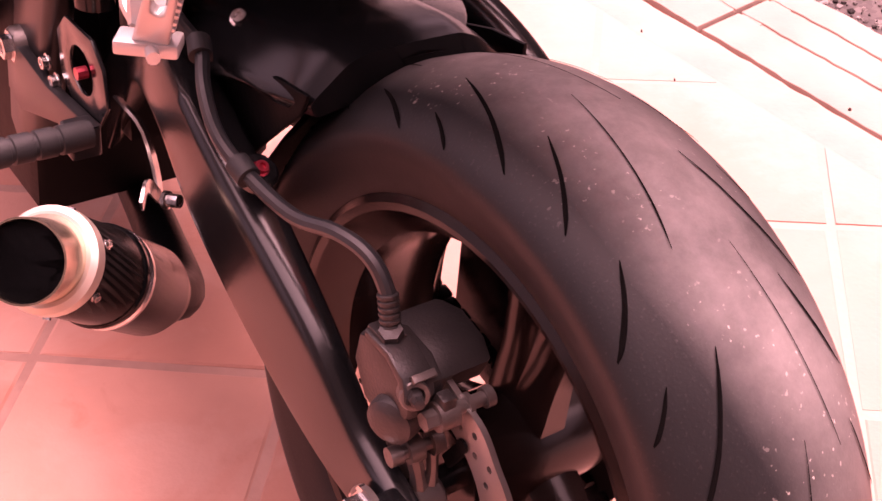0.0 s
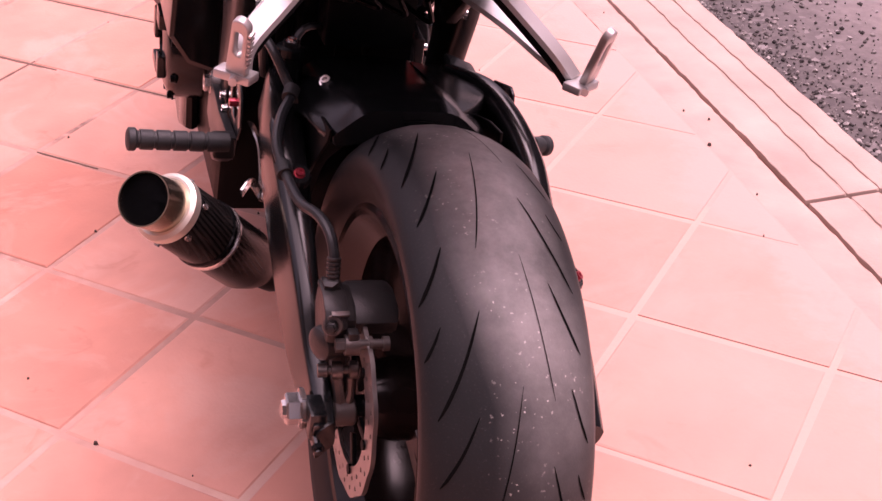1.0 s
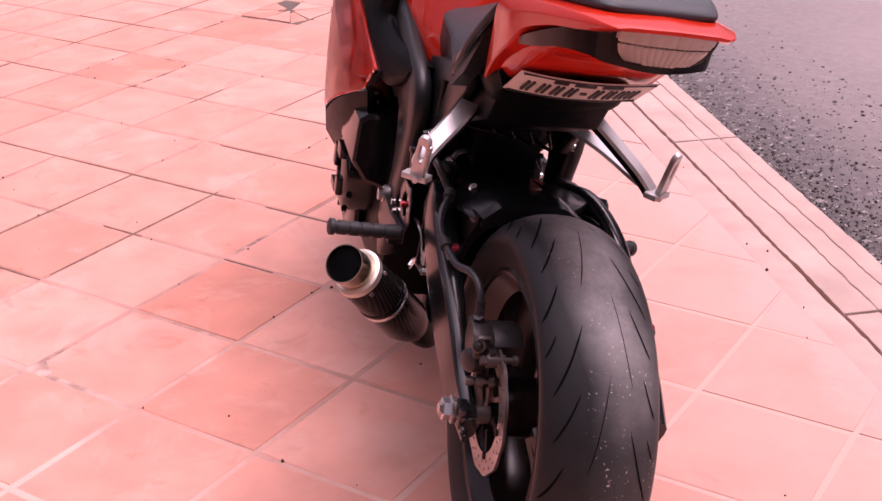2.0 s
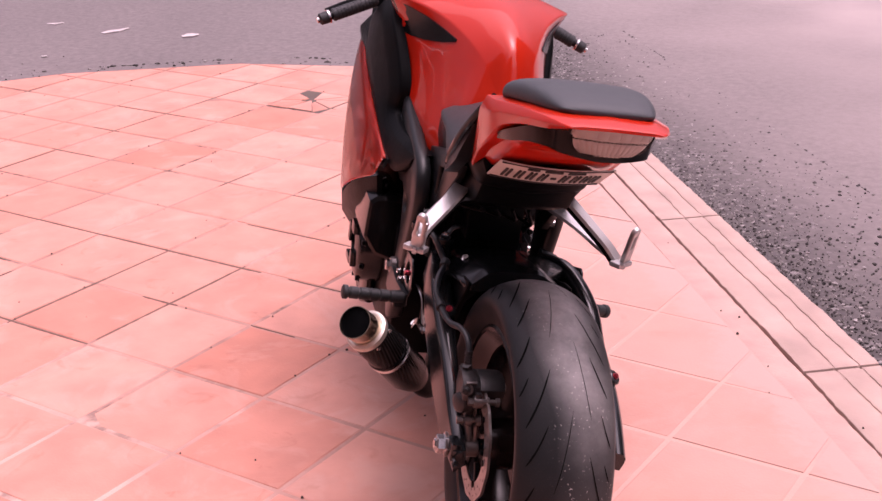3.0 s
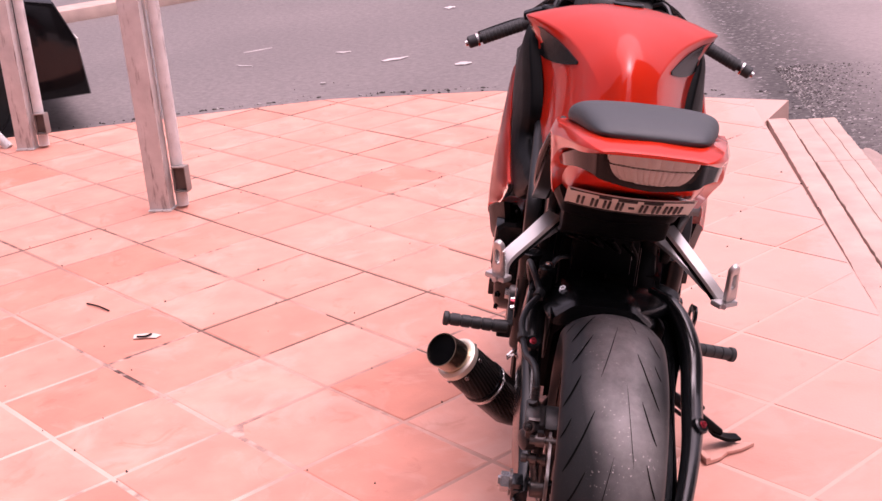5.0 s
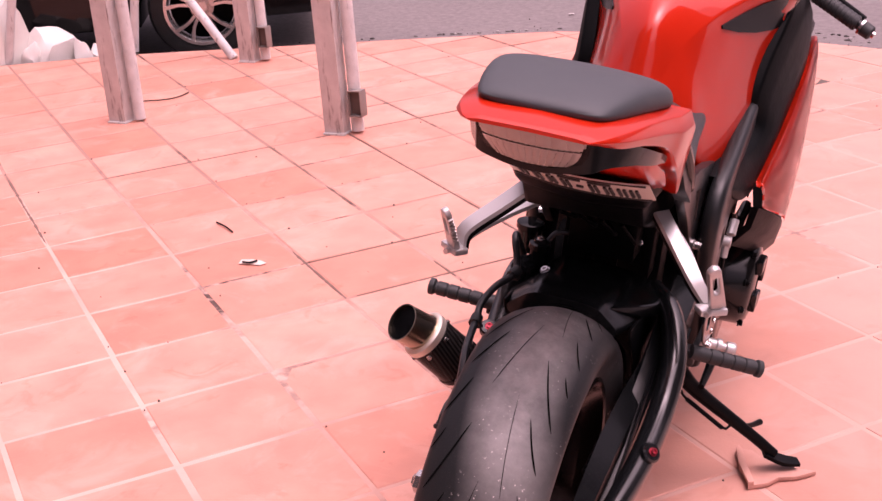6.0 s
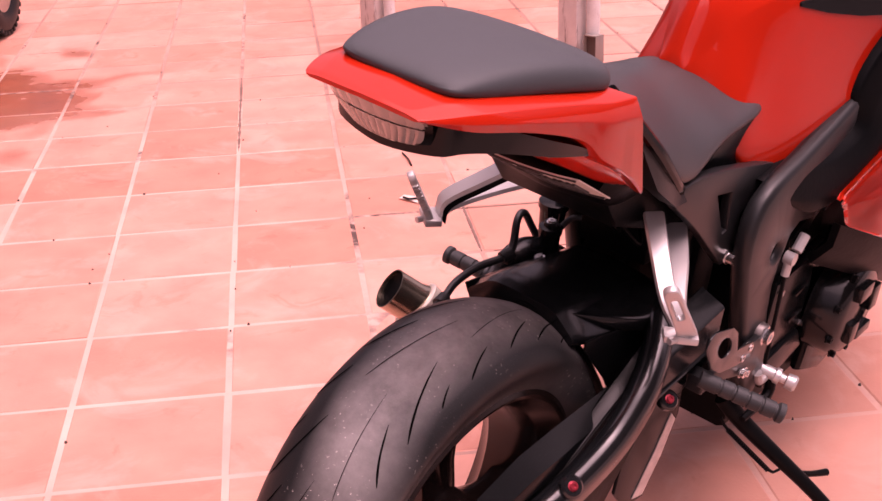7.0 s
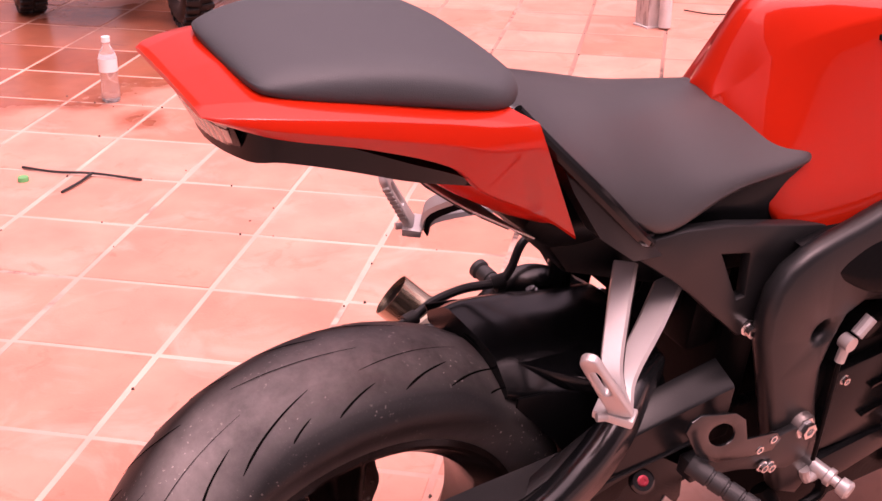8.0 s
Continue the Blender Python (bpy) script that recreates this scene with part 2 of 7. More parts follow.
    k.new(rise.outputs["Result"], thin.inputs[0]), k.new(cloud.outputs["Fac"], thin.inputs[1])
    film.data_type = "RGBA"
    film.inputs["B"].default_value = (0.50, 0.30, 0.245, 1)
    k.new(thin.outputs[0], film.inputs["Factor"]), k.new(brown.outputs["Result"], film.inputs["A"])
    # a water spill that lies round the bottle and the parked quad
    cut = n.new("ShaderNodeVectorMath")
    cut.operation = "DISTANCE"
    cut.inputs[1].default_value = (-1.45, -2.28, 0)
    edge, wet, sumup = n.new("ShaderNodeTexNoise"), n.new("ShaderNodeMapRange"), n.new("ShaderNodeMath")
    edge.inputs["Scale"].default_value, edge.inputs["Detail"].default_value = 2.6, 4
    k.new(island.outputs["Position"], cut.inputs[0]), k.new(island.outputs["Position"], edge.inputs["Vector"])
    sumup.operation = "MULTIPLY_ADD"
    sumup.inputs[1].default_value = 1.9
    k.new(edge.outputs["Fac"], sumup.inputs[0]), k.new(cut.outputs["Value"], sumup.inputs[2])
    wet.inputs["From Min"].default_value, wet.inputs["From Max"].default_value = 2.02, 1.74
    k.new(sumup.outputs[0], wet.inputs["Value"])
    damp = n.new("ShaderNodeMix")
    damp.data_type, damp.blend_type = "RGBA", "MULTIPLY"
    damp.inputs["B"].default_value = (0.58, 0.42, 0.33, 1)
    k.new(wet.outputs["Result"], damp.inputs["Factor"]), k.new(smeared(n, k, film.outputs["Result"]), damp.inputs["A"])
    k.new(damp.outputs["Result"], b.inputs["Base Color"])
    gloss = n.new("ShaderNodeMix")
    gloss.inputs["A"].default_value, gloss.inputs["B"].default_value = 0.6, 0.2
    k.new(wet.outputs["Result"], gloss.inputs["Factor"]), k.new(gloss.outputs["Result"], b.inputs["Roughness"])
    return m


def dirty_joints(m):
    """Joints have gone dark with dirt in long stretches."""
    n, k = m.node_tree.nodes, m.node_tree.links
    b = n["Principled BSDF"]
    col = b.inputs["Base Color"].links[0].from_socket
    geo, field, lim, mix = n.new("ShaderNodeNewGeometry"), n.new("ShaderNodeTexNoise"), n.new("ShaderNodeMapRange"), n.new("ShaderNodeMix")
    field.inputs["Scale"].default_value, field.inputs["Detail"].default_value = 1.7, 8
    k.new(geo.outputs["Position"], field.inputs["Vector"]), k.new(field.outputs["Fac"], lim.inputs["Value"])
    lim.inputs["From Min"].default_value, lim.inputs["From Max"].default_value = 0.555, 0.60
    split, side, part_of = n.new("ShaderNodeSeparateXYZ"), n.new("ShaderNodeMapRange"), n.new("ShaderNodeMath")
    side.inputs["From Min"].default_value, side.inputs["From Max"].default_value = 1.1, 0.5
    part_of.operation = "MULTIPLY"
    k.new(geo.outputs["Position"], split.inputs["Vector"]), k.new(split.outputs["X"], side.inputs["Value"])
    k.new(side.outputs["Result"], part_of.inputs[0]), k.new(lim.outputs["Result"], part_of.inputs[1])
    # grout of several ages: newer and paler on one part of the terrace, earth brown elsewhere
    age, newer, older, first, second, tones, aged = n.new("ShaderNodeTexNoise"), n.new("ShaderNodeMapRange"), n.new("ShaderNodeMapRange"), n.new("ShaderNodeMath"), n.new("ShaderNodeMath"), n.new("ShaderNodeValToRGB"), n.new("ShaderNodeMix")
    age.inputs["Scale"].default_value, age.inputs["Detail"].default_value, age.inputs["Roughness"].default_value = 1.6, 6, 0.7
    newer.inputs["From Min"].default_value, newer.inputs["From Max"].default_value, newer.inputs["To Max"].default_value = -0.15, -0.65, 0.36
    older.inputs["From Min"].default_value, older.inputs["From Max"].default_value, older.inputs["To Max"].default_value = -0.8, -1.5, 0.36
    first.operation, second.operation = "ADD", "SUBTRACT"
    k.new(geo.outputs["Position"], age.inputs["Vector"]), k.new(split.outputs["Y"], newer.inputs["Value"]), k.new(split.outputs["X"], older.inputs["Value"])
    k.new(age.outputs["Fac"], first.inputs[0]), k.new(newer.outputs["Result"], first.inputs[1])
    k.new(first.outputs[0], second.inputs[0]), k.new(older.outputs["Result"], second.inputs[1]), k.new(second.outputs[0], tones.inputs["Fac"])
    e = tones.color_ramp.elements
    e[0].position, e[0].color, e[1].position, e[1].color = 0.40, (0.66, 0.56, 0.53, 1), 0.78, (1.14, 1.16, 1.13, 1)
    e.new(0.55).color = (0.98, 0.86, 0.82, 1)
    aged.data_type, aged.blend_type = "RGBA", "MULTIPLY"
    aged.inputs["Factor"].default_value = 1.0
    k.new(col, aged.inputs["A"]), k.new(tones.outputs["Color"], aged.inputs["B"])
    # beside the kerb the joints are smeared over with the tile's own colour
    over, by, hide = n.new("ShaderNodeVectorMath"), n.new("ShaderNodeMapRange"), n.new("ShaderNodeMix")
    over.operation = "DOT_PRODUCT"
    over.inputs[1].default_value = (0.735, 0.678, 0)
    k.new(geo.outputs["Position"], over.inputs[0]), k.new(over.outputs["Value"], by.inputs["Value"])
    by.inputs["From Min"].default_value, by.inputs["From Max"].default_value, by.inputs["To Max"].default_value = 1.0, 1.45, 0.85
    hide.data_type = "RGBA"
    hide.inputs["B"].default_value = (0.60, 0.36, 0.295, 1)
    k.new(by.outputs["Result"], hide.inputs["Factor"]), k.new(aged.outputs["Result"], hide.inputs["A"])
    col = hide.outputs["Result"]
    ragged, bits, worn = n.new("ShaderNodeTexNoise"), n.new("ShaderNodeMapRange"), n.new("ShaderNodeMath")
    ragged.inputs["Scale"].default_value, ragged.inputs["Detail"].default_value = 26, 5
    bits.inputs["From Min"].default_value, bits.inputs["From Max"].default_value = 0.36, 0.60
    worn.operation = "MULTIPLY"
    k.new(geo.outputs["Position"], ragged.inputs["Vector"]), k.new(ragged.outputs["Fac"], bits.inputs["Value"])
    k.new(part_of.outputs[0], worn.inputs[0]), k.new(bits.outputs["Result"], worn.inputs[1])
    mix.data_type = "RGBA"
    mix.inputs["B"].default_value = (0.075, 0.042, 0.034, 1)
    k.new(worn.outputs[0], mix.inputs["Factor"]), k.new(smeared(n, k, col), mix.inputs["A"]), k.new(mix.outputs["Result"], b.inputs["Base Color"])


dirty_joints(GROUT)


def asphalt():
    m = shader("asphalt", (0.160, 0.143, 0.137), 0.68, 0, 0.30, 0.7, 0.22, 70, rand=-1, spec=0.42)
    n, k = m.node_tree.nodes, m.node_tree.links
    b = n["Principled BSDF"]
    col = b.inputs["Base Color"].links[0].from_socket
    worn, tone, shade = n.new("ShaderNodeTexNoise"), n.new("ShaderNodeMapRange"), n.new("ShaderNodeMix")
    worn.inputs["Scale"].default_value, worn.inputs["Detail"].default_value, worn.inputs["Roughness"].default_value = 22, 8, 0.8
    at = n.new("ShaderNodeNewGeometry")
    k.new(at.outputs["Position"], worn.inputs["Vector"]), k.new(worn.outputs["Fac"], tone.inputs["Value"])
    tone.inputs["From Min"].default_value, tone.inputs["From Max"].default_value = 0.34, 0.62
    shade.data_type, shade.blend_type = "RGBA", "MULTIPLY"
    shade.inputs["Factor"].default_value = 1.0
    grey = n.new("ShaderNodeValToRGB")
    grey.color_ramp.elements[0].color, grey.color_ramp.elements[1].color = (0.62, 0.61, 0.61, 1), (1.12, 1.1, 1.1, 1)
    k.new(tone.outputs["Result"], grey.inputs["Fac"]), k.new(col, shade.inputs["A"]), k.new(grey.outputs["Color"], shade.inputs["B"])
    col = shade.outputs["Result"]
    # pale dust and painted sky glare on the carriageway away from the kerb
    out, far_off, cloud, some, dust = n.new("ShaderNodeVectorMath"), n.new("ShaderNodeMapRange"), n.new("ShaderNodeTexNoise"), n.new("ShaderNodeMath"), n.new("ShaderNodeMix")
    out.operation, some.operation = "DOT_PRODUCT", "MULTIPLY"
    out.inputs[1].default_value = (0.735, 0.678, 0)
    k.new(at.outputs["Position"], out.inputs[0]), k.new(out.outputs["Value"], far_off.inputs["Value"])
    far_off.inputs["From Min"].default_value, far_off.inputs["From Max"].default_value, far_off.inputs["To Max"].default_value = 2.6, 4.6, 1.5
    cloud.inputs["Scale"].default_value, cloud.inputs["Detail"].default_value = 0.9, 6
    k.new(at.outputs["Position"], cloud.inputs["Vector"])
    k.new(far_off.outputs["Result"], some.inputs[0]), k.new(cloud.outputs["Fac"], some.inputs[1])
    dust.data_type = "RGBA"
    dust.inputs["B"].default_value = (0.37, 0.31, 0.29, 1)
    k.new(some.outputs[0], dust.inputs["Factor"]), k.new(col, dust.inputs["A"])
    col = dust.outputs["Result"]
    # loose grit gathers along the kerb
    geo, dot, near = n.new("ShaderNodeNewGeometry"), n.new("ShaderNodeVectorMath"), n.new("ShaderNodeMapRange")
    dot.operation = "DOT_PRODUCT"
    dot.inputs[1].default_value = (0.735, 0.678, 0)
    k.new(geo.outputs["Position"], dot.inputs[0]), k.new(dot.outputs["Value"], near.inputs["Value"])
    near.inputs["From Min"].default_value, near.inputs["From Max"].default_value = 2.95, 2.4
    cells, ramp, amount, mix = n.new("ShaderNodeTexVoronoi"), n.new("ShaderNodeValToRGB"), n.new("ShaderNodeMath"), n.new("ShaderNodeMix")
    cells.inputs["Scale"].default_value = 48
    k.new(geo.outputs["Position"], cells.inputs["Vector"]), k.new(cells.outputs["Color"], ramp.inputs["Fac"])
    e = ramp.color_ramp.elements
    e[0].position, e[0].color, e[1].position, e[1].color = 0.30, (0.022, 0.019, 0.018, 1), 0.80, (0.075, 0.066, 0.062, 1)
    e.new(0.95).color = (0.30, 0.28, 0.27, 1)
    amount.operation = "MULTIPLY"
    amount.inputs[1].default_value = 0.95
    mix.data_type = "RGBA"
    start, band = n.new("ShaderNodeMapRange"), n.new("ShaderNodeMath")
    start.inputs["From Min"].default_value, start.inputs["From Max"].default_value = 2.1, 2.25
    band.operation = "MULTIPLY"
    k.new(dot.outputs["Value"], start.inputs["Value"])
    k.new(start.outputs["Result"], band.inputs[0]), k.new(near.outputs["Result"], band.inputs[1]), k.new(band.outputs[0], amount.inputs[0]), k.new(amount.outputs[0], mix.inputs["Factor"])
    k.new(col, mix.inputs["A"]), k.new(ramp.outputs["Color"], mix.inputs["B"]), k.new(mix.outputs["Result"], b.inputs["Base Color"])
    return m


def dust_sheen_tread(m):
    """A film of dust in blotches with sheen painted in, and pale specks of grit."""
    n, k = m.node_tree.nodes, m.node_tree.links
    b = n["Principled BSDF"]
    col = b.inputs["Base Color"].links[0].from_socket
    co, cells, patch, film = n.new("ShaderNodeTexCoord"), n.new("ShaderNodeTexNoise"), n.new("ShaderNodeTexNoise"), n.new("ShaderNodeTexNoise")
    cells.inputs["Scale"].default_value, patch.inputs["Scale"].default_value, film.inputs["Scale"].default_value = 190, 13, 6
    patch.inputs["Detail"].default_value, film.inputs["Detail"].default_value, film.inputs["Roughness"].default_value = 4, 8, 0.7
    for t in (cells, patch, film):
        k.new(co.outputs["Object"], t.inputs["Vector"])
    # the film lies on the crown, shifted right and up to paint sky sheen
    split, wide, away, crown_only, blot, dusty_sheen, first = n.new("ShaderNodeSeparateXYZ"), n.new("ShaderNodeMath"), n.new("ShaderNodeMath"), n.new("ShaderNodeMapRange"), n.new("ShaderNodeMapRange"), n.new("ShaderNodeMath"), n.new("ShaderNodeMix")
    k.new(co.outputs["Object"], split.inputs["Vector"])
    wide.operation, dusty_sheen.operation, away.operation = "ABSOLUTE", "MULTIPLY", "SUBTRACT"
    centre = n.new("ShaderNodeMapRange")
    centre.inputs["From Min"].default_value, centre.inputs["From Max"].default_value = 0.18, 0.27
    centre.inputs["To Min"].default_value, centre.inputs["To Max"].default_value = 0.048, 0.016
    k.new(split.outputs["Z"], centre.inputs["Value"]), k.new(centre.outputs["Result"], away.inputs[1])
    k.new(split.outputs["X"], away.inputs[0]), k.new(away.outputs[0], wide.inputs[0]), k.new(wide.outputs[0], crown_only.inputs["Value"])
    crown_only.inputs["From Min"].default_value, crown_only.inputs["From Max"].default_value = 0.068, 0.02
    blot.inputs["From Min"].default_value, blot.inputs["From Max"].default_value, blot.inputs["To Max"].default_value = 0.22, 0.66, 1.0
    k.new(film.outputs["Fac"], blot.inputs["Value"])
    upper, band = n.new("ShaderNodeMapRange"), n.new("ShaderNodeMath")
    upper.inputs["From Min"].default_value, upper.inputs["From Max"].default_value, upper.inputs["To Min"].default_value = 0.10, 0.26, 0.10
    band.operation = "MULTIPLY"
    k.new(split.outputs["Z"], upper.inputs["Value"])
    k.new(crown_only.outputs["Result"], band.inputs[0]), k.new(upper.outputs["Result"], band.inputs[1])
    k.new(band.outputs[0], dusty_sheen.inputs[0]), k.new(blot.outputs["Result"], dusty_sheen.inputs[1])
    first.data_type = "RGBA"
    first.inputs["B"].default_value = (0.30, 0.29, 0.28, 1)
    k.new(dusty_sheen.outputs[0], first.inputs["Factor"]), k.new(col, first.inputs["A"])
    dots, some, both, mix = n.new("ShaderNodeMapRange"), n.new("ShaderNodeMapRange"), n.new("ShaderNodeMath"), n.new("ShaderNodeMix")
    dots.inputs["From Min"].default_value, dots.inputs["From Max"].default_value = 0.665, 0.72
    some.inputs["From Min"].default_value, some.inputs["From Max"].default_value = 0.46, 0.62
    k.new(cells.outputs["Fac"], dots.inputs["Value"]), k.new(patch.outputs["Fac"], some.inputs["Value"])
    both.operation = "MULTIPLY"
    mid, grit = n.new("ShaderNodeMapRange"), n.new("ShaderNodeMath")
    grit.operation = "MULTIPLY"
    mid.inputs["From Min"].default_value, mid.inputs["From Max"].default_value = 0.085, 0.04
    k.new(wide.outputs[0], mid.inputs["Value"]), k.new(mid.outputs["Result"], grit.inputs[0]), k.new(dots.outputs["Result"], grit.inputs[1])
    k.new(grit.outputs[0], both.inputs[0]), k.new(some.outputs["Result"], both.inputs[1])
    mix.data_type = "RGBA"
    mix.inputs["B"].default_value = (0.58, 0.54, 0.50, 1)
    k.new(both.outputs[0], mix.inputs["Factor"]), k.new(first.outputs["Result"], mix.inputs["A"]), k.new(mix.outputs["Result"], b.inputs["Base Color"])
    return m


dust_sheen_tread(RUBBER)
CARBON, LENS, TERRACOTTA, ASPHALT = carbon(), lens(), terracotta(), asphalt()
CELL = shader("lamp_cell", (0.27, 0.24, 0.215), 0.16, 0.25, 0.12, 60, 0.12, 700, coat=0.6)
GLASS = clear("bottle_plastic", (0.93, 0.95, 0.96), 0.05)


# ---------------------------------------------------------------- mesh tools
def finish(name, bm, mat, smooth=35):
    bmesh.ops.recalc_face_normals(bm, faces=bm.faces)
    me = bpy.data.meshes.new(name)
    bm.to_mesh(me)
    bm.free()
    me.materials.append(mat)
    if smooth:
        me.shade_smooth()
        me.set_sharp_from_angle(angle=radians(smooth))
    return me


AXLE = 0.311


def part(name, bm, mat, parent, label="", smooth=35, sub=0):
    """One mesh under a thing or under a part."""
    ob = new(name, finish(name, bm, mat, smooth))
    ob.parent = parent
    if parent.type == "EMPTY" and parent.name == "motorcycle":
        ob.location = (0, 0, AXLE)
    if sub:
        s = ob.modifiers.new("smooth", "SUBSURF")
        s.levels = s.render_levels = sub
    return tagged(ob, label)


def thing(name, bm, mat, label, category, group="", kind="", smooth=35):
    return tagged(new(name, finish(name, bm, mat, smooth)), label, category, group, kind)


def loft(bm, rings, caps=True, closed=True):
    rows = [[bm.verts.new(p) for p in ring] for ring in rings]
    size = len(rows[0])
    for a, b in zip(rows, rows[1:]):
        for i in range(size if closed else size - 1):
            j = (i + 1) % size
            bm.faces.new((a[i], a[j], b[j], b[i]))
    if caps:
        bm.faces.new(rows[0]), bm.faces.new(rows[-1])
    return bm


def skin(bm, rings, steps=5, round_by=0.22):
    """A closed skin through the rings, smooth along its length, with small rounded corners across it."""
    lines = [smooth_line([r[i] for r in rings], steps) for i in range(len(rings[0]))]
    out = []
    for k in range(len(lines[0])):
        ring, n = [ln[k] for ln in lines], len(lines)
        row = []
        for i in range(n):
            p, v, q = ring[i - 1], ring[i], ring[(i + 1) % n]
            by = round_by[i] if isinstance(round_by, list) else round_by
            a, b = v.lerp(p, by), v.lerp(q, by)
            row += [a, 0.25 * a + 0.5 * v + 0.25 * b, b]
        out.append(row)
    return loft(bm, out)


def smooth_line(points, steps=6):
    """A curve through the points (Catmull-Rom)."""
    p = [Vector(q) for q in points]
    p = [2 * p[0] - p[1]] + p + [2 * p[-1] - p[-2]]
    out = []
    for a, b, c, d in zip(p, p[1:], p[2:], p[3:]):
        for s in range(steps):
            t = s / steps
            out.append(0.5 * (2 * b + (c - a) * t + (2 * a - 5 * b + 4 * c - d) * t * t + (3 * b - a - 3 * c + d) * t ** 3))
    return out + [p[-2]]


def tube(bm, points, radius, sides=10, steps=6, shape=None):
    """A round or shaped bar along a smooth line. radius: one, or one for each point. shape: (across, up) pairs in place of a circle."""
    line = smooth_line(points, steps) if steps > 1 else [Vector(p) for p in points]
    radii = radius if isinstance(radius, (list, tuple)) else [radius] * len(points)
    full = np.interp(np.linspace(0, len(points) - 1, len(line)), range(len(points)), radii)
    ring = shape or [(math.cos(2 * math.pi * i / sides), math.sin(2 * math.pi * i / sides)) for i in range(sides)]
    side, rings = None, []
    for i, p in enumerate(line):
        way = (line[min(i + 1, len(line) - 1)] - line[max(i - 1, 0)]).normalized()
        if side is None:
            side = way.cross(Vector((0, 0, 1)) if abs(way.z) < 0.9 else Vector((1, 0, 0)))
        side = (side - way * side.dot(way)).normalized()
        up = side.cross(way)
        rings.append([p + float(full[i]) * (a * side + b * up) for a, b in ring])
    return loft(bm, rings)


def lathe(bm, profile, centre, axis, sides=32, closed=False):
    """Turn (along, radius) pairs round an axis."""
    axis = Vector(axis).normalized()
    a = axis.cross(Vector((0, 0, 1)) if abs(axis.z) < 0.9 else Vector((1, 0, 0))).normalized()
    b = axis.cross(a)
    rings = []
    for along, radius in profile:
        at = Vector(centre) + axis * along
        rings.append([at + max(radius, 1e-4) * (math.cos(2 * math.pi * i / sides) * a + math.sin(2 * math.pi * i / sides) * b) for i in range(sides)])
    if closed:
        rings.append(rings[0])
    loft(bm, rings, caps=not closed)
    if closed:
        bmesh.ops.remove_doubles(bm, verts=bm.verts, dist=1e-6)
    return bm


def box(bm, centre, size, bevel=0.003, turn=(0, 0, 0)):
    got = bmesh.ops.create_cube(bm, size=1, matrix=pose(*centre, *turn) @ Matrix.Diagonal((*size, 1)))
    edges = list({e for v in got["verts"] for e in v.link_edges})
    if bevel:
        bmesh.ops.bevel(bm, geom=edges, offset=bevel, segments=2, affect="EDGES", profile=0.6)
    return bm


def slab(bm, outline, low, high, axis="x", bevel=0.002, holes=()):
    """A flat piece with an outline, between two heights along an axis; (a, b) are the two other axes in order."""
    def at(a, b, c):
        return {"x": (c, a, b), "y": (a, c, b), "z": (a, b, c)}[axis]

    edges = []
    for loop in (outline, *holes):
        vs = [bm.verts.new(at(a, b, low)) for a, b in loop]
        edges += [bm.edges.new((v, w)) for v, w in zip(vs, vs[1:] + vs[:1])]
    top = [g for g in bmesh.ops.triangle_fill(bm, use_beauty=True, use_dissolve=False, edges=edges)["geom"] if isinstance(g, bmesh.types.BMFace)]
    grown = bmesh.ops.extrude_face_region(bm, geom=top)["geom"]
    shift = Vector(at(0, 0, high - low))
    bmesh.ops.translate(bm, verts=[g for g in grown if isinstance(g, bmesh.types.BMVert)], vec=shift)
    bmesh.ops.recalc_face_normals(bm, faces=bm.faces)
    if bevel:
        sharp = [e for e in bm.edges if len(e.link_faces) == 2 and e.calc_face_angle(0) > 0.9 and abs((e.verts[0].co - e.verts[1].co).dot(shift.normalized())) < 1e-5]
        bmesh.ops.bevel(bm, geom=sharp, offset=bevel, segments=2, affect="EDGES", profile=0.5)
    return bm


def ring_of(n, cx, cy, rx, ry=None, start=0.0):
    return [(cx + rx * math.cos(start + 2 * math.pi * i / n), cy + (ry or rx) * math.sin(start + 2 * math.pi * i / n)) for i in range(n)]


def mirrored(half, f):
    """A closed ring at f from half a section (l, u) or (l, f, u), from the top middle down to the bottom middle."""
    right = [(p[0], f, p[1]) if len(p) == 2 else p for p in half]
    left = [(-l, g, u) for l, g, u in reversed(right) if l > 1e-6]
    return right + left


def bolt(bm, at, axis, r=0.008, h=0.006):
    lathe(bm, [(0, r * 1.35), (h * 0.25, r * 1.35), (h * 0.3, r), (h, r), (h, r * 0.55), (h * 0.6, r * 0.5), (h * 0.6, 0)], at, axis, 6 if r > 0.01 else 10)
    return bm


def B():
    return bmesh.new()


# ---------------------------------------------------------------- ground
T = 0.33
KERB_N, KERB_D = Vector((0.735, 0.678)).normalized(), Vector((0.678, -0.735)).normalized()
EDGE = [(-4.05, -0.7), (-3.7, 0.25), (-3.2, 1.1), (-2.85, 1.7), (-2.45, 2.35), (-1.72, 2.96), (-0.2, 3.5), (0.15, 3.28)]
ROAD_Z = -0.14

bm = B()
span = [-400, -60, -20, -10, -6, -3, 0, 3, 6, 10, 20, 60, 400]
grid = [[bm.verts.new((x, y, ROAD_Z + (0.012 * noise.noise((x * 0.4, y * 0.4, 0)) if abs(x) + abs(y) < 20 else 0))) for x in span] for y in span]
for r, s in zip(grid, grid[1:]):
    for i in range(len(span) - 1):
        bm.faces.new((r[i], r[i + 1], s[i + 1], s[i]))
thing("road", bm, ASPHALT, "grey worn asphalt road with loose grit beside the kerb", "road", kind="structure")


def kerb_line(c, s):
    p = KERB_N * c + KERB_D * s
    return (p.x, p.y)


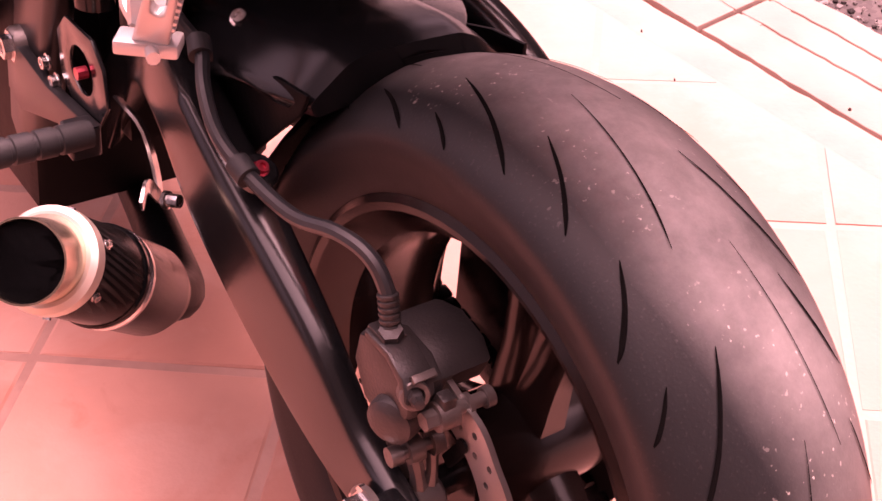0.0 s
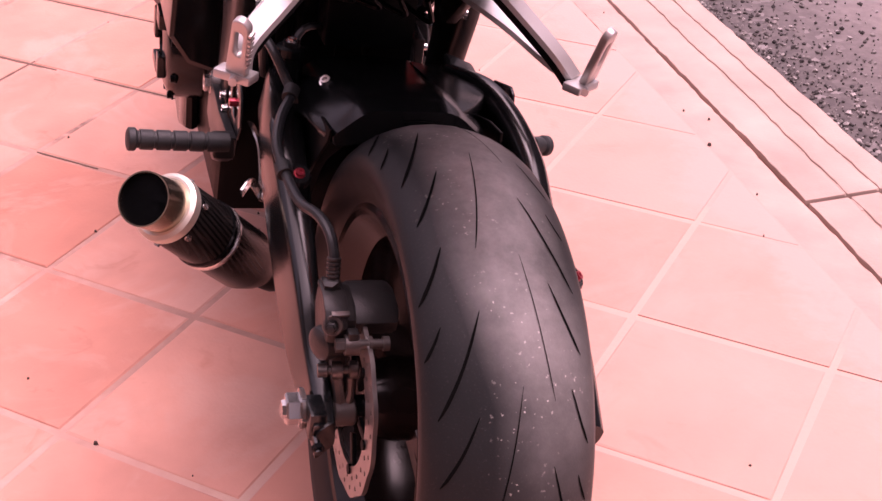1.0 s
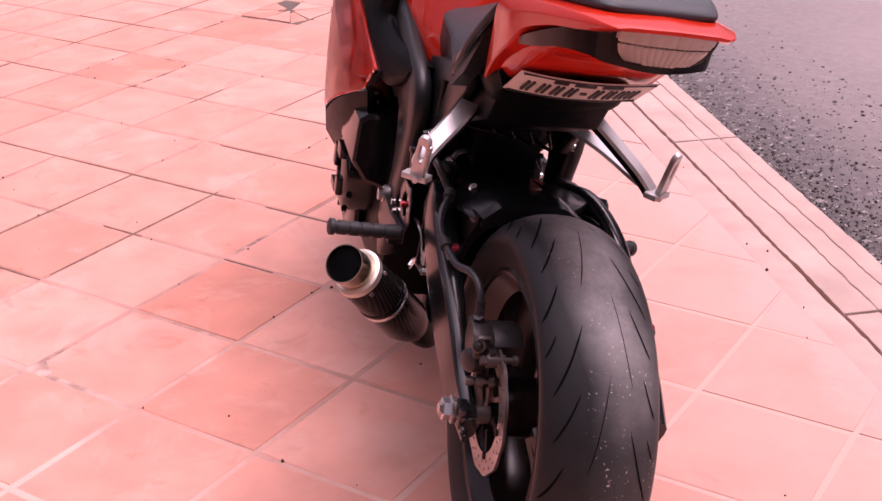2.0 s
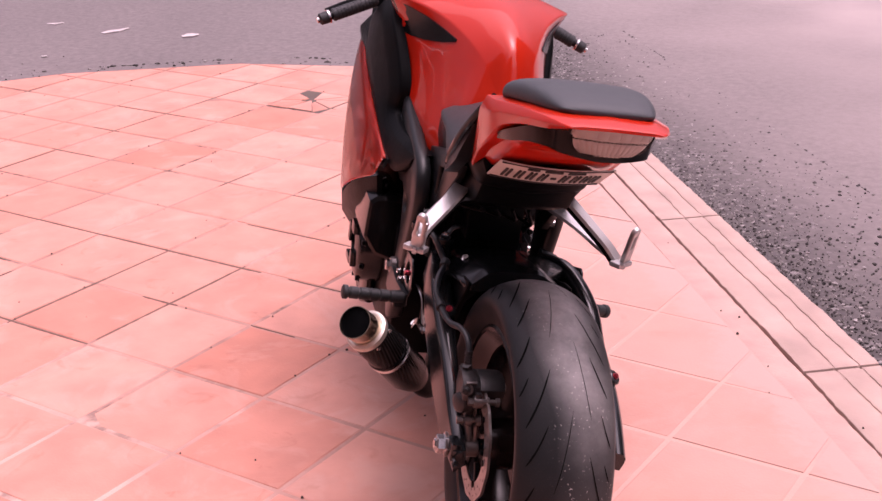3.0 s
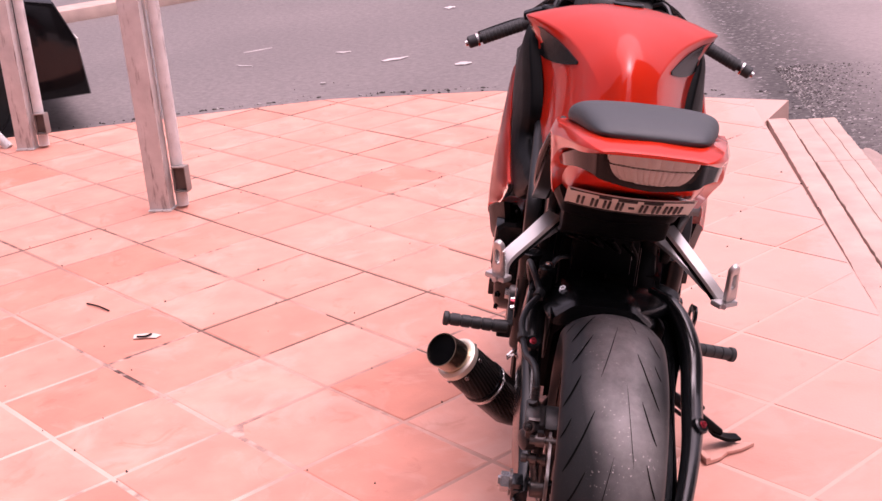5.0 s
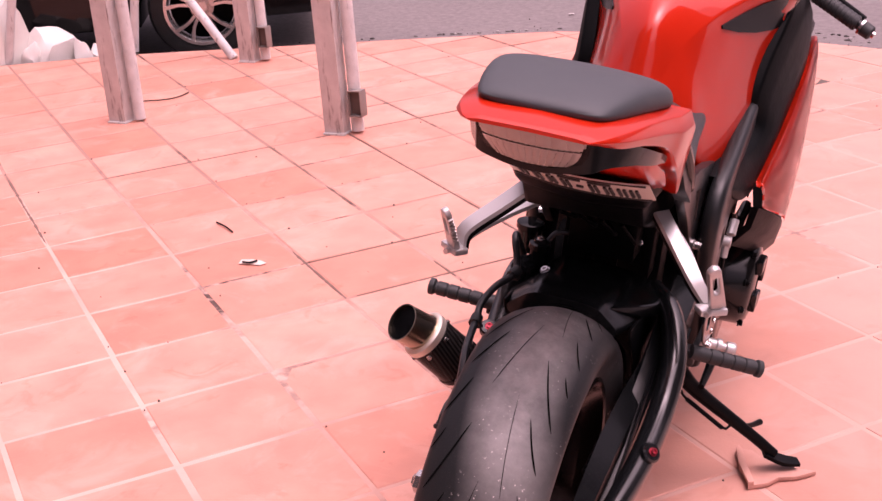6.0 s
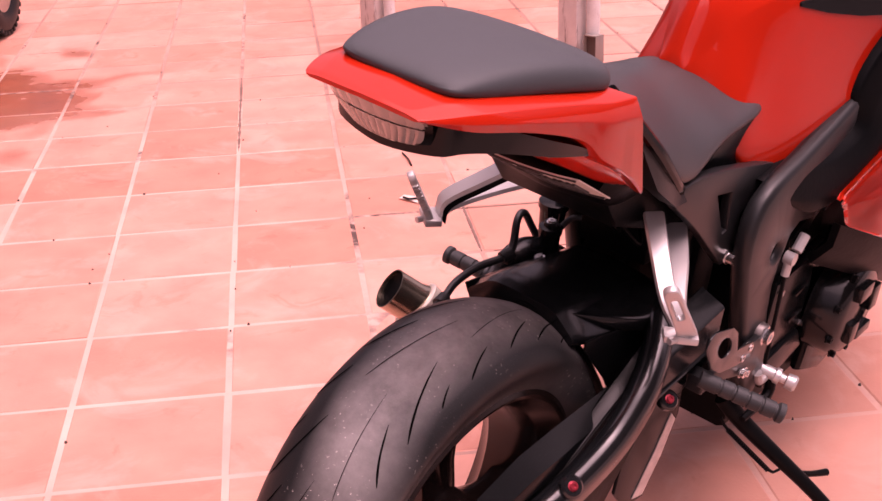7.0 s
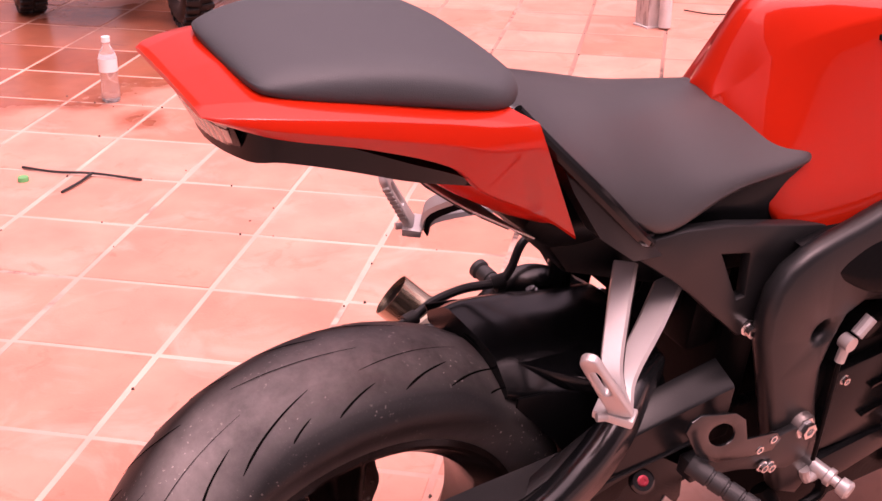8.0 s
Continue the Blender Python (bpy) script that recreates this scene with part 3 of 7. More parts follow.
def clip(poly, nx, ny, c):
    """The part of a polygon where nx x + ny y <= c."""
    out = []
    for (x0, y0), (x1, y1) in zip(poly, poly[1:] + poly[:1]):
        a, b = nx * x0 + ny * y0 - c, nx * x1 + ny * y1 - c
        if a <= 0:
            out.append((x0, y0))
        if a * b < 0:
            t = a / (a - b)
            out.append((x0 + t * (x1 - x0), y0 + t * (y1 - y0)))
    return out


LIMITS = [(KERB_N.x, KERB_N.y, 2.045)]
chain = [(-4.8, -6.5), (-4.55, -3.0), *EDGE[:7]]
for (x0, y0), (x1, y1) in zip(chain, chain[1:]):
    w = Vector((y0 - y1, x1 - x0)).normalized()
    LIMITS.append((w.x, w.y, w.x * x0 + w.y * y0 - 0.015))

# bed of grout under the tiles, with the step down to the road
bm = B()
far = kerb_line(2.05, 9.5)
bed = [(-4.8, -6.5), (-4.55, -3.0), *EDGE[:7], kerb_line(2.05, -2.28), far, (far[0], -6.5)]
slab(bm, bed, ROAD_Z - 0.05, -0.0016, "z", 0)
pavement = thing("pavement", bm, GROUT, "terrace of square terracotta tiles with worn grout", "pavement", kind="structure")

# concrete edging along the road: a screed strip and two rows of kerb with open joints
MORTAR = shader("pale_mortar", (0.49, 0.315, 0.265), 0.9, 0, 0.3, 8, 0.5, 110, rand=-1)


def strip(bm, lo, hi, s0, s1, low, top):
    """A length of kerb between two offsets, with worn edges."""
    steps = max(2, int((s1 - s0) / 0.018))
    def at(c, s, k):
        return kerb_line(c - 0.010 * (s + 0.36) + 0.0034 * noise.noise((s * 6, k, 0)) + 0.0034 * noise.noise((s * 25, k, 5)) + 0.0022 * noise.noise((s * 70, k, 9)), s)
    run = [s0 + (s1 - s0) * i / steps for i in range(steps + 1)]
    slab(bm, [at(lo, s, lo * 31) for s in run] + [at(hi, s, hi * 37) for s in reversed(run)], low, top, "z", 0.003 if top - low > 0.02 else 0.002)


def kerb_stone(s0, s1, sunk=0.0):
    """A precast stone with two grooves that stop short of its ends."""
    bm = B()
    strip(bm, 2.150, 2.356, s0 + 0.003, s1 - 0.003, ROAD_Z - 0.03, -0.0032 - sunk)
    for lo, hi in ((2.147, 2.2305), (2.2375, 2.297), (2.302, 2.358)):
        strip(bm, lo, hi, s0 + 0.002, s1 - 0.002, -0.016 - sunk, 0.001 - sunk)
    for a, b in ((s0 + 0.006, s0 + 0.05), (s1 - 0.045, s1 - 0.006)):
        strip(bm, 2.226, 2.305, a, b, -0.014 - sunk, -0.001 - sunk)
    part("kerb_stone", bm, CEMENT, pavement)


for s0, s1, sunk in ((-2.35, -1.98, 0.010), (-1.975, -1.575, 0.004), *((-1.57 + 1.21 * i, -0.36 + 1.21 * i, 0.0) for i in range(7))):
    kerb_stone(s0 + random.uniform(0, 0.004), s1 - random.uniform(0.002, 0.006), sunk + random.uniform(0, 0.003))
bm = B()
strip(bm, 2.054, 2.139, -2.35, 6.9, ROAD_Z - 0.03, -0.002)
part("screed", bm, MORTAR, pavement)

# unseen plain wall added behind the motorcycle to darken reflections and block sky
bm = B()
back = Vector((0.68, -0.73, 0)).normalized()
along = Vector((back.y, -back.x, 0))
foot_of_wall = Vector((1.95, -0.35, 0)) + back * 4.6
slab(bm, [(foot_of_wall + along * a + back * b)[:2] for a, b in ((-1.1, 0), (9, 0), (9, 0.25), (-1.1, 0.25))], -0.2, 8.4, "z", 0.005)
SHADE_WALL = shader("shade_wall", (0.10, 0.085, 0.078), 0.9, 0, 0.12, 2, 0.3, 90, rand=-1)
thing("unseen_wall_south", bm, SHADE_WALL, "added unseen dark wall behind the motorcycle", "wall", kind="structure")
# second unseen wall, added to keep sky light off the left side
bm = B()
corner = foot_of_wall + along * 6.2
slab(bm, [(corner + along * a + back * b)[:2] for a, b in ((0, -0.01), (0, -5.2), (0.25, -5.2), (0.25, -0.01))], -0.2, 8.4, "z", 0.005)
thing("unseen_wall_west", bm, SHADE_WALL, "added unseen dark wall along the terrace", "wall", kind="structure")

# third unseen wall, added so the red paint reflects less sky
bm = B()
far_side = Vector((1.95, -0.35, 0)) - along * 7.5
slab(bm, [(far_side - along * a - back * b)[:2] for a, b in ((0, -4.0), (0, 5.5), (0.3, 5.5), (0.3, -4.0))], -0.4, 8.4, "z", 0.005)
thing("unseen_wall_east", bm, SHADE_WALL, "added unseen dark wall across the road", "wall", kind="structure")

# ---------------------------------------------------------------- motorcycle
bike = new("motorcycle")
tagged(bike, "red and black sports motorcycle leaning on its side stand", "motorcycle")
LAT, FWD, UP = Vector((0.71845, 0.67322, -0.17496)), Vector((-0.68284, 0.73054, 0.0070)), Vector((0.13252, 0.11444, 0.98455))
turn = Matrix((LAT, FWD, UP)).transposed().to_4x4()
bike.matrix_world = Matrix.Translation(Vector((1.9526, -0.3483, 0.3059)) - UP * AXLE) @ turn

# rear wheel
MID = 0.009
bm = B()
half = [(0.062, 0.214), (0.069, 0.222), (0.074, 0.227), (0.080, 0.242), (0.087, 0.259), (0.0895, 0.270), (0.0880, 0.277), (0.0820, 0.2855), (0.0705, 0.2950), (0.0557, 0.3032), (0.039, 0.3093), (0.021, 0.3136), (0.0, 0.3150)]
lathe(bm, [(-a, r) for a, r in half] + [(a, r) for a, r in reversed(half[:-1])], (MID, 0, 0), (1, 0, 0), 128, closed=True)
bm.faces.ensure_lookup_table()
rear_tyre_bm = bm


def crown(a):
    return float(np.interp(abs(a), [x for x, _ in reversed(half[5:])], [r for _, r in reversed(half[5:])]))


bm = B()
rim_half = [(0.076, 0.219), (0.0725, 0.226), (0.067, 0.224), (0.063, 0.212), (0.047, 0.196), (0.0, 0.190)]
inner = [(0.0, 0.181), (0.045, 0.187), (0.0595, 0.203), (0.0735, 0.212)]
lathe(bm, [(-a, r) for a, r in rim_half] + [(a, r) for a, r in reversed(rim_half[:-1])] + [(a, r) for a, r in reversed(inner)] + [(-a, r) for a, r in inner[1:]], (MID, 0, 0), (1, 0, 0), 72, closed=True)
wheel = part("rear_wheel", bm, RIM, bike, "glossy dark bronze cast rim")
wheel.location += Vector((0.005, 0.007, 0.003))
part("tyre", rear_tyre_bm, RUBBER, wheel, "worn black sports tyre with curved grooves", 60)
bm = B()
lathe(bm, [(-0.075, 0.02), (-0.075, 0.042), (-0.04, 0.05), (0.04, 0.05), (0.085, 0.046), (0.085, 0.02)], (MID, 0, 0), (1, 0, 0), 32)
part("hub", bm, RIM, wheel)
for i in range(3):
    for d in (-0.16, 0.16):
        a = 2 * math.pi * i / 3 + radians(95)
        bm = B()
        p = [(MID, r * math.cos(a + d * k), r * math.sin(a + d * k)) for r, k in ((0.042, 1.3), (0.09, 1.0), (0.14, 1.0), (0.19, 1.25))]
        tube(bm, p, [0.024, 0.018, 0.017, 0.024], steps=4, shape=[(1.1, 0.5), (0.5, 0.75), (-0.5, 0.75), (-1.1, 0.5), (-1.1, -0.5), (-0.5, -0.75), (0.5, -0.75), (1.1, -0.5)])
        part("spoke", bm, RIM, wheel)

# tread grooves: shade painted as dark strips over the crown, swept back from the middle
GROOVE_SHADE = shader("groove_shade", (0.004, 0.004, 0.004), 0.9, 0, 0.1, 30, 0, spec=0.02)


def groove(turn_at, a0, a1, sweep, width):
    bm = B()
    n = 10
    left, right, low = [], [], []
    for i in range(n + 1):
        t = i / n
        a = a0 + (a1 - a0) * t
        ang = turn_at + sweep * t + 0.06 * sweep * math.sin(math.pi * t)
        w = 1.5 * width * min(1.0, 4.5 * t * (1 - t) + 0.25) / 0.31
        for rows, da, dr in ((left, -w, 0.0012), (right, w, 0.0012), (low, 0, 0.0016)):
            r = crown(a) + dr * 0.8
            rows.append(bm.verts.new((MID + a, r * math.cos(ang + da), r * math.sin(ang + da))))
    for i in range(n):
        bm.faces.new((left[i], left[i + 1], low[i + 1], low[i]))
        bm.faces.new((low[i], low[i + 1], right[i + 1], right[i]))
    part("groove", bm, GROOVE_SHADE, wheel, smooth=0)


TREAD = ((89, 0.009, 115, -0.020, 0.0021), (127, -0.027, 146, -0.070, 0.0027), (94, -0.034, 107, -0.068, 0.0022), (113.4, -0.052, 124, -0.084, 0.0026), (129, -0.063, 135, -0.079, 0.0020),
         (116.6, 0.020, 143, 0.042, 0.0021), (103, 0.040, 123, 0.084, 0.0024), (70.6, 0.050, 83.5, 0.082, 0.0022), (89.8, 0.065, 100, 0.088, 0.0022), (105.5, 0.074, 111, 0.088, 0.0018))
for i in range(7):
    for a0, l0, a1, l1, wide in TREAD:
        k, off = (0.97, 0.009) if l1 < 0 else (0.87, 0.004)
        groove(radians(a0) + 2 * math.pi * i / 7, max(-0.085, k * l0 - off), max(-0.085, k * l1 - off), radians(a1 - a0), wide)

# brake disc with drilled holes, and its carrier
bm = B()
holes = []
for i in range(24):
    a = 2 * math.pi * i / 24
    for r, da in ((0.1, 0), (0.088, 0.13)):
        holes.append([(r * math.cos(a + da) + x, r * math.sin(a + da) + y) for x, y in ring_of(6, 0, 0, 0.0032)])
wave = [((0.110 + 0.0016 * math.cos(12 * a)) * math.cos(a), (0.110 + 0.0016 * math.cos(12 * a)) * math.sin(a)) for a in [2 * math.pi * i / 96 for i in range(96)]]
slab(bm, wave, -0.0835, -0.0785, "x", 0, [ring_of(48, 0, 0, 0.075)] + holes)
part("brake_disc", bm, DISC, wheel, "drilled steel brake disc", 30)
for i in range(6):
    bm = B()
    a = 2 * math.pi * i / 6
    box(bm, (-0.079, 0.06 * math.cos(a), 0.06 * math.sin(a)), (0.006, 0.012, 0.045), 0.002, (math.degrees(a) - 90, 0, 0))
    lathe(bm, [(-0.005, 0.006), (0.005, 0.006)], (-0.081, 0.079 * math.cos(a), 0.079 * math.sin(a)), (1, 0, 0), 10)
    part("disc_carrier", bm, DARK, wheel)

# swingarm: exhaust side, a gull-shaped arm
bm = B()
arms = ((-0.05, -0.104, 0.012, -0.126, 0.006, -0.128, -0.030), (0.03, -0.103, 0.045, -0.125, 0.028, -0.128, -0.030), (0.10, -0.104, 0.106, -0.131, 0.092, -0.139, 0.002), (0.20, -0.101, 0.165, -0.137, 0.150, -0.145, 0.055), (0.28, -0.100, 0.208, -0.142, 0.206, -0.149, 0.112),
        (0.335, -0.099, 0.232, -0.141, 0.245, -0.150, 0.168), (0.39, -0.094, 0.228, -0.133, 0.246, -0.145, 0.180), (0.46, -0.08, 0.19, -0.112, 0.208, -0.125, 0.125), (0.57, -0.07, 0.10, -0.098, 0.11, -0.10, 0.0))
skin(bm, [[(l0, f + 0.01, u0), (l1, f, u1), (l2, f - 0.005, u2), (l0, f + 0.005, u2 + 0.012)] for f, l0, u0, l1, u1, l2, u2 in arms], 6, 0.17)
swing = part("swingarm", bm, SWING, bike, "satin black gull-shaped swingarm", 50)
# chain side: box beam, curved brace and guard
bm = B()
beam = ((-0.05, 0.120, 0.150, 0.030, 0.026, -0.030), (0.10, 0.122, 0.152, 0.090, 0.084, 0.020), (0.20, 0.124, 0.158, 0.142, 0.134, 0.070), (0.30, 0.128, 0.172, 0.206, 0.196, 0.124), (0.40, 0.128, 0.173, 0.226, 0.212, 0.145), (0.475, 0.126, 0.172, 0.236, 0.220, 0.158))
loft(bm, [[(l0 + 0.004, f, hi), (l1 - 0.004, f, top + 0.002), (l1, f, top - 0.002), (l1, f, low + 0.004), (l1 - 0.004, f, low), (l0, f, low), (l0, f, hi - 0.004)] for f, l0, l1, hi, top, low in beam])
part("chain_side_arm", bm, PLASTIC, swing, smooth=30)
bm = B()
tube(bm, [(0.1745, 0.275, 0.139), (0.1745, 0.36, 0.146), (0.1740, 0.445, 0.153)], 0.0022, 6, 2)
part("beam_lip", bm, SWING, swing)
bm = B()
slab(bm, [(0.245, 0.075), (0.240, -0.055), (0.20, -0.115), (0.0, -0.155), (-0.04, -0.03), (0.10, 0.04)], 0.126, 0.131, "x", 0.002, [ring_of(18, 0.100, -0.071, 0.024, 0.017)])
part("arm_web", bm, HUGGER, swing, "gloss black plate with an oval hole")
bm = B()
tube(bm, [(0.148, -0.142, 0.062), (0.165, -0.04, 0.088), (0.177, 0.06, 0.110), (0.181, 0.165, 0.141), (0.178, 0.232, 0.188), (0.162, 0.286, 0.224), (0.138, 0.330, 0.246), (0.107, 0.394, 0.244)], [0.014, 0.016, 0.018, 0.019, 0.020, 0.019, 0.017, 0.010], steps=6,
     shape=[(0.75, -1.9), (1.1, -0.6), (1.15, 0.2), (0.75, 0.8), (0.1, 1.0), (-0.5, 0.85), (-0.95, 0.3), (-0.75, -1.7)])
part("brace", bm, SWING, swing, "curved satin black brace", 60)
bm = B()
loft(bm, [[(l0, f, u0), (l1, f, u1), (l1 + 0.001, f, u1 - 0.026), (l1 - 0.003, f, u1 - 0.026), (l1 - 0.004, f, u1 - 0.004), (l0, f, u0 - 0.004)] for f, l0, u0, l1, u1 in ((-0.16, 0.112, 0.066, 0.132, 0.050), (-0.05, 0.113, 0.112, 0.138, 0.092), (0.05, 0.113, 0.138, 0.142, 0.116), (0.12, 0.114, 0.144, 0.143, 0.122), (0.20, 0.116, 0.150, 0.144, 0.132), (0.285, 0.126, 0.168, 0.144, 0.160))])
part("chain_guard", bm, PLASTIC, bike, "flat black plastic chain guard")
for at in ((0.194, 0.060, 0.131), (0.173, 0.348, 0.114), (-0.121, 0.200, 0.191)):
    bm = B()
    out = (0.6, -0.35, 0.7) if at[0] > 0 else (0.1, -0.5, 0.85)
    lathe(bm, [(-0.012, 0.016), (-0.002, 0.016), (0.001, 0.013), (0.001, 0.0)], at, out, 20)
    part("washer", bm, SWING, swing)
    bm = B()
    bolt(bm, at, out, 0.0054, 0.006)
    part("red_bolt", bm, REDBOLT, swing, "red anodised bolt")
# chain and rear sprocket inside the guard
bm = B()
teeth = [((0.100 + (0.004 if i % 2 else -0.003)) * math.cos(2 * math.pi * i / 84), (0.100 + (0.004 if i % 2 else -0.003)) * math.sin(2 * math.pi * i / 84)) for i in range(84)]
slab(bm, teeth, 0.108, 0.114, "x", 0, [ring_of(24, 0, 0, 0.05)])
part("sprocket", bm, DARK, wheel)
for z0, z1 in ((0.103, 0.12), (-0.098, 0.037)):
    bm = B()
    for i in range(36):
        t = (i + 0.5) / 36
        box(bm, (0.111, 0.6 * t, z0 + (z1 - z0) * t), (0.012 if i % 2 else 0.014, 0.0158, 0.010), 0.003, (math.degrees(math.atan2(z1 - z0, 0.6)), 0, 0))
    part("drive_chain", bm, DARK, bike)

# axle, nut and adjuster plate
bm = B()
lathe(bm, [(-0.005, 0.024), (0.0, 0.024), (0.001, 0.0185), (0.014, 0.0185), (0.016, 0.016), (0.016, 0.011), (0.02, 0.010), (0.02, 0.0)], (-0.138, 0, 0), (-1, 0, 0), 6)
part("axle_nut", bm, STEEL, bike, "bright hexagonal axle nut")
bm = B()
lathe(bm, [(-0.004, 0.023), (0.001, 0.023), (0.002, 0.020)], (-0.1365, 0, 0), (-1, 0, 0), 28)
part("axle_washer", bm, PALE_CAST, bike)
bm = B()
box(bm, (-0.124, -0.022, 0.004), (0.020, 0.040, 0.036), 0.004)
box(bm, (-0.124, -0.043, 0.004), (0.012, 0.006, 0.014), 0.002)
lathe(bm, [(-0.075, 0.0125), (0.165, 0.0125)], (-0.05, 0, 0), (1, 0, 0), 20)
tube(bm, [(-0.126, -0.02, 0), (-0.126, -0.065, -0.012)], 0.0045, 8, 1)
lathe(bm, [(0, 0.007), (0.006, 0.007)], (-0.126, -0.056, -0.009), (0, -1, -0.18), 6)
part("chain_adjuster", bm, SWING, bike)

# caliper with its bracket
bm = B()
slab(bm, [(-0.006, 0.086), (-0.016, 0.104), (-0.014, 0.128), (0.002, 0.140), (0.034, 0.143), (0.052, 0.134), (0.056, 0.108), (0.040, 0.082), (0.014, 0.074)], -0.121, -0.088, "x", 0.005)
slab(bm, [(0.000, 0.100), (-0.006, 0.118), (0.006, 0.132), (0.036, 0.138), (0.062, 0.130), (0.064, 0.108), (0.030, 0.100)], -0.094, -0.036, "x", 0.008)
slab(bm, [(-0.018, 0.119), (-0.010, 0.137), (0.010, 0.147), (0.040, 0.147), (0.040, 0.141), (0.012, 0.140), (-0.004, 0.131), (-0.011, 0.117)], -0.124, -0.098, "x", 0.002)
caliper = part("brake_caliper", bm, GREY_CAST, bike, "grey cast single-piston brake caliper", 40)
bm = B()
lathe(bm, [(-0.014, 0.020), (0.004, 0.020), (0.009, 0.0185), (0.012, 0.014), (0.0135, 0.008), (0.014, 0.0)], (-0.116, 0.004, 0.088), (-1, -0.45, 0), 28)
part("piston_boss", bm, GREY_CAST, caliper)
bm = B()
lathe(bm, [(-0.006, 0.0115), (0.005, 0.0115), (0.006, 0.0105), (0.006, 0.0075), (0.001, 0.0075)], (-0.114, -0.012, 0.122), (-0.35, -0.85, 0.3), 20)
part("bolt_collar", bm, PALE_CAST, caliper)
bm = B()
lathe(bm, [(0, 0.006), (0.012, 0.006), (0.013, 0.0042), (0.020, 0.0042), (0.021, 0.0)], (-0.114, -0.012, 0.122), (-0.35, -0.85, 0.3), 6)
part("bleed_screw", bm, GREY_CAST, caliper)
bm = B()
box(bm, (-0.108, -0.014, 0.137), (0.020, 0.006, 0.004), 0.001, (30, 0, 0))
part("pad_spring", bm, PALE_CAST, caliper)
bm = B()
lathe(bm, [(-0.006, 0.0), (-0.006, 0.0078), (0.004, 0.0078)], (-0.106, -0.024, 0.103), (1, -0.04, 0.04), 6)
lathe(bm, [(0.004, 0.0), (0.004, 0.0118), (0.020, 0.0118), (0.021, 0.0055), (0.030, 0.0055), (0.030, 0.009), (0.034, 0.009), (0.034, 0.0055), (0.046, 0.0055), (0.046, 0.0082), (0.053, 0.0082), (0.054, 0.0)], (-0.106, -0.024, 0.103), (1, -0.04, 0.04), 16)
part("slide_pin", bm, PALE_CAST, caliper, "dull steel slide pin")
bm = B()
slab(bm, [(-0.033, 0.098), (-0.030, 0.121), (-0.019, 0.122), (-0.012, 0.106), (0.004, 0.100), (0.004, 0.092), (-0.02, 0.092)], -0.100, -0.088, "x", 0.002)
part("pin_lug", bm, GREY_CAST, caliper)
bm = B()
lathe(bm, [(-0.002, 0.0), (-0.002, 0.008), (0.008, 0.008), (0.009, 0.0055), (0.013, 0.0055), (0.013, 0.0105), (0.025, 0.0105), (0.026, 0.005), (0.033, 0.005), (0.033, 0.0105), (0.042, 0.0105), (0.043, 0.009), (0.043, 0.0)], (-0.120, -0.001, 0.053), (1, -0.1, 0.05), 16)
part("bracket_bolt", bm, PALE_CAST, caliper)
bm = B()
tube(bm, [(-0.100, -0.002, 0.046), (-0.096, -0.005, 0.026), (-0.092, -0.005, 0.002)], [0.007, 0.006, 0.008], 8, 4)
tube(bm, [(-0.084, -0.004, 0.046), (-0.083, -0.006, 0.026), (-0.084, -0.005, 0.002)], [0.0055, 0.0045, 0.008], 8, 4)
lathe(bm, [(-0.014, 0.0), (-0.014, 0.015), (-0.012, 0.017), (0.010, 0.017), (0.012, 0.015), (0.012, 0.0)], (-0.087, -0.005, -0.003), (1, 0, 0), 20)
tube(bm, [(-0.094, 0.02, 0.075), (-0.092, 0.030, 0.04), (-0.088, 0.015, 0.0)], [0.010, 0.010, 0.012], 8, 4)
part("caliper_bracket", bm, PALE_CAST, caliper, "pale cast caliper bracket")
bm = B()
box(bm, (-0.111, 0.030, 0.144), (0.020, 0.024, 0.012), 0.003)
lathe(bm, [(0, 0.009), (0.008, 0.009), (0.009, 0.0)], (-0.111, 0.024, 0.148), (-0.3, -0.2, 0.9), 6)
part("banjo_fitting", bm, GREY_CAST, caliper)

# brake hose from the caliper over the arm
bm = B()
tube(bm, [(-0.110, 0.026, 0.150), (-0.110, 0.036, 0.180), (-0.114, 0.055, 0.199), (-0.122, 0.085, 0.203), (-0.133, 0.13, 0.194), (-0.142, 0.19, 0.203), (-0.146, 0.225, 0.218), (-0.136, 0.265, 0.234), (-0.118, 0.306, 0.244), (-0.122, 0.328, 0.256), (-0.134, 0.348, 0.279), (-0.141, 0.366, 0.287), (-0.143, 0.383, 0.280), (-0.140, 0.398, 0.258), (-0.132, 0.42, 0.22)], 0.0062, 10, 5)
hose = part("brake_hose", bm, HOSE, bike, "black rubber brake hose")
bm = B()
ridges = []
for i in range(6):
    ridges += [(0.0048 * i, 0.0066), (0.0048 * i + 0.0008, 0.0080), (0.0048 * i + 0.0030, 0.0080), (0.0048 * i + 0.0038, 0.0066)]
lathe(bm, ridges, (-0.110, 0.027, 0.152), (0, 0.007, 0.024), 12)
part("spring_sleeve", bm, GREY_CAST, hose)
for at, way in (((-0.142, 0.189, 0.2025), (-0.05, 0.8, 0.2)), ((-0.118, 0.308, 0.245), (0.3, 0.8, 0.3))):
    bm = B()
    lathe(bm, [(-0.009, 0.010), (0.009, 0.010)], at, way, 14)
    box(bm, (at[0] + 0.003, at[1], at[2] - 0.008), (0.012, 0.014, 0.006), 0.001)
    part("hose_clip", bm, GRIP, hose)
bm = B()
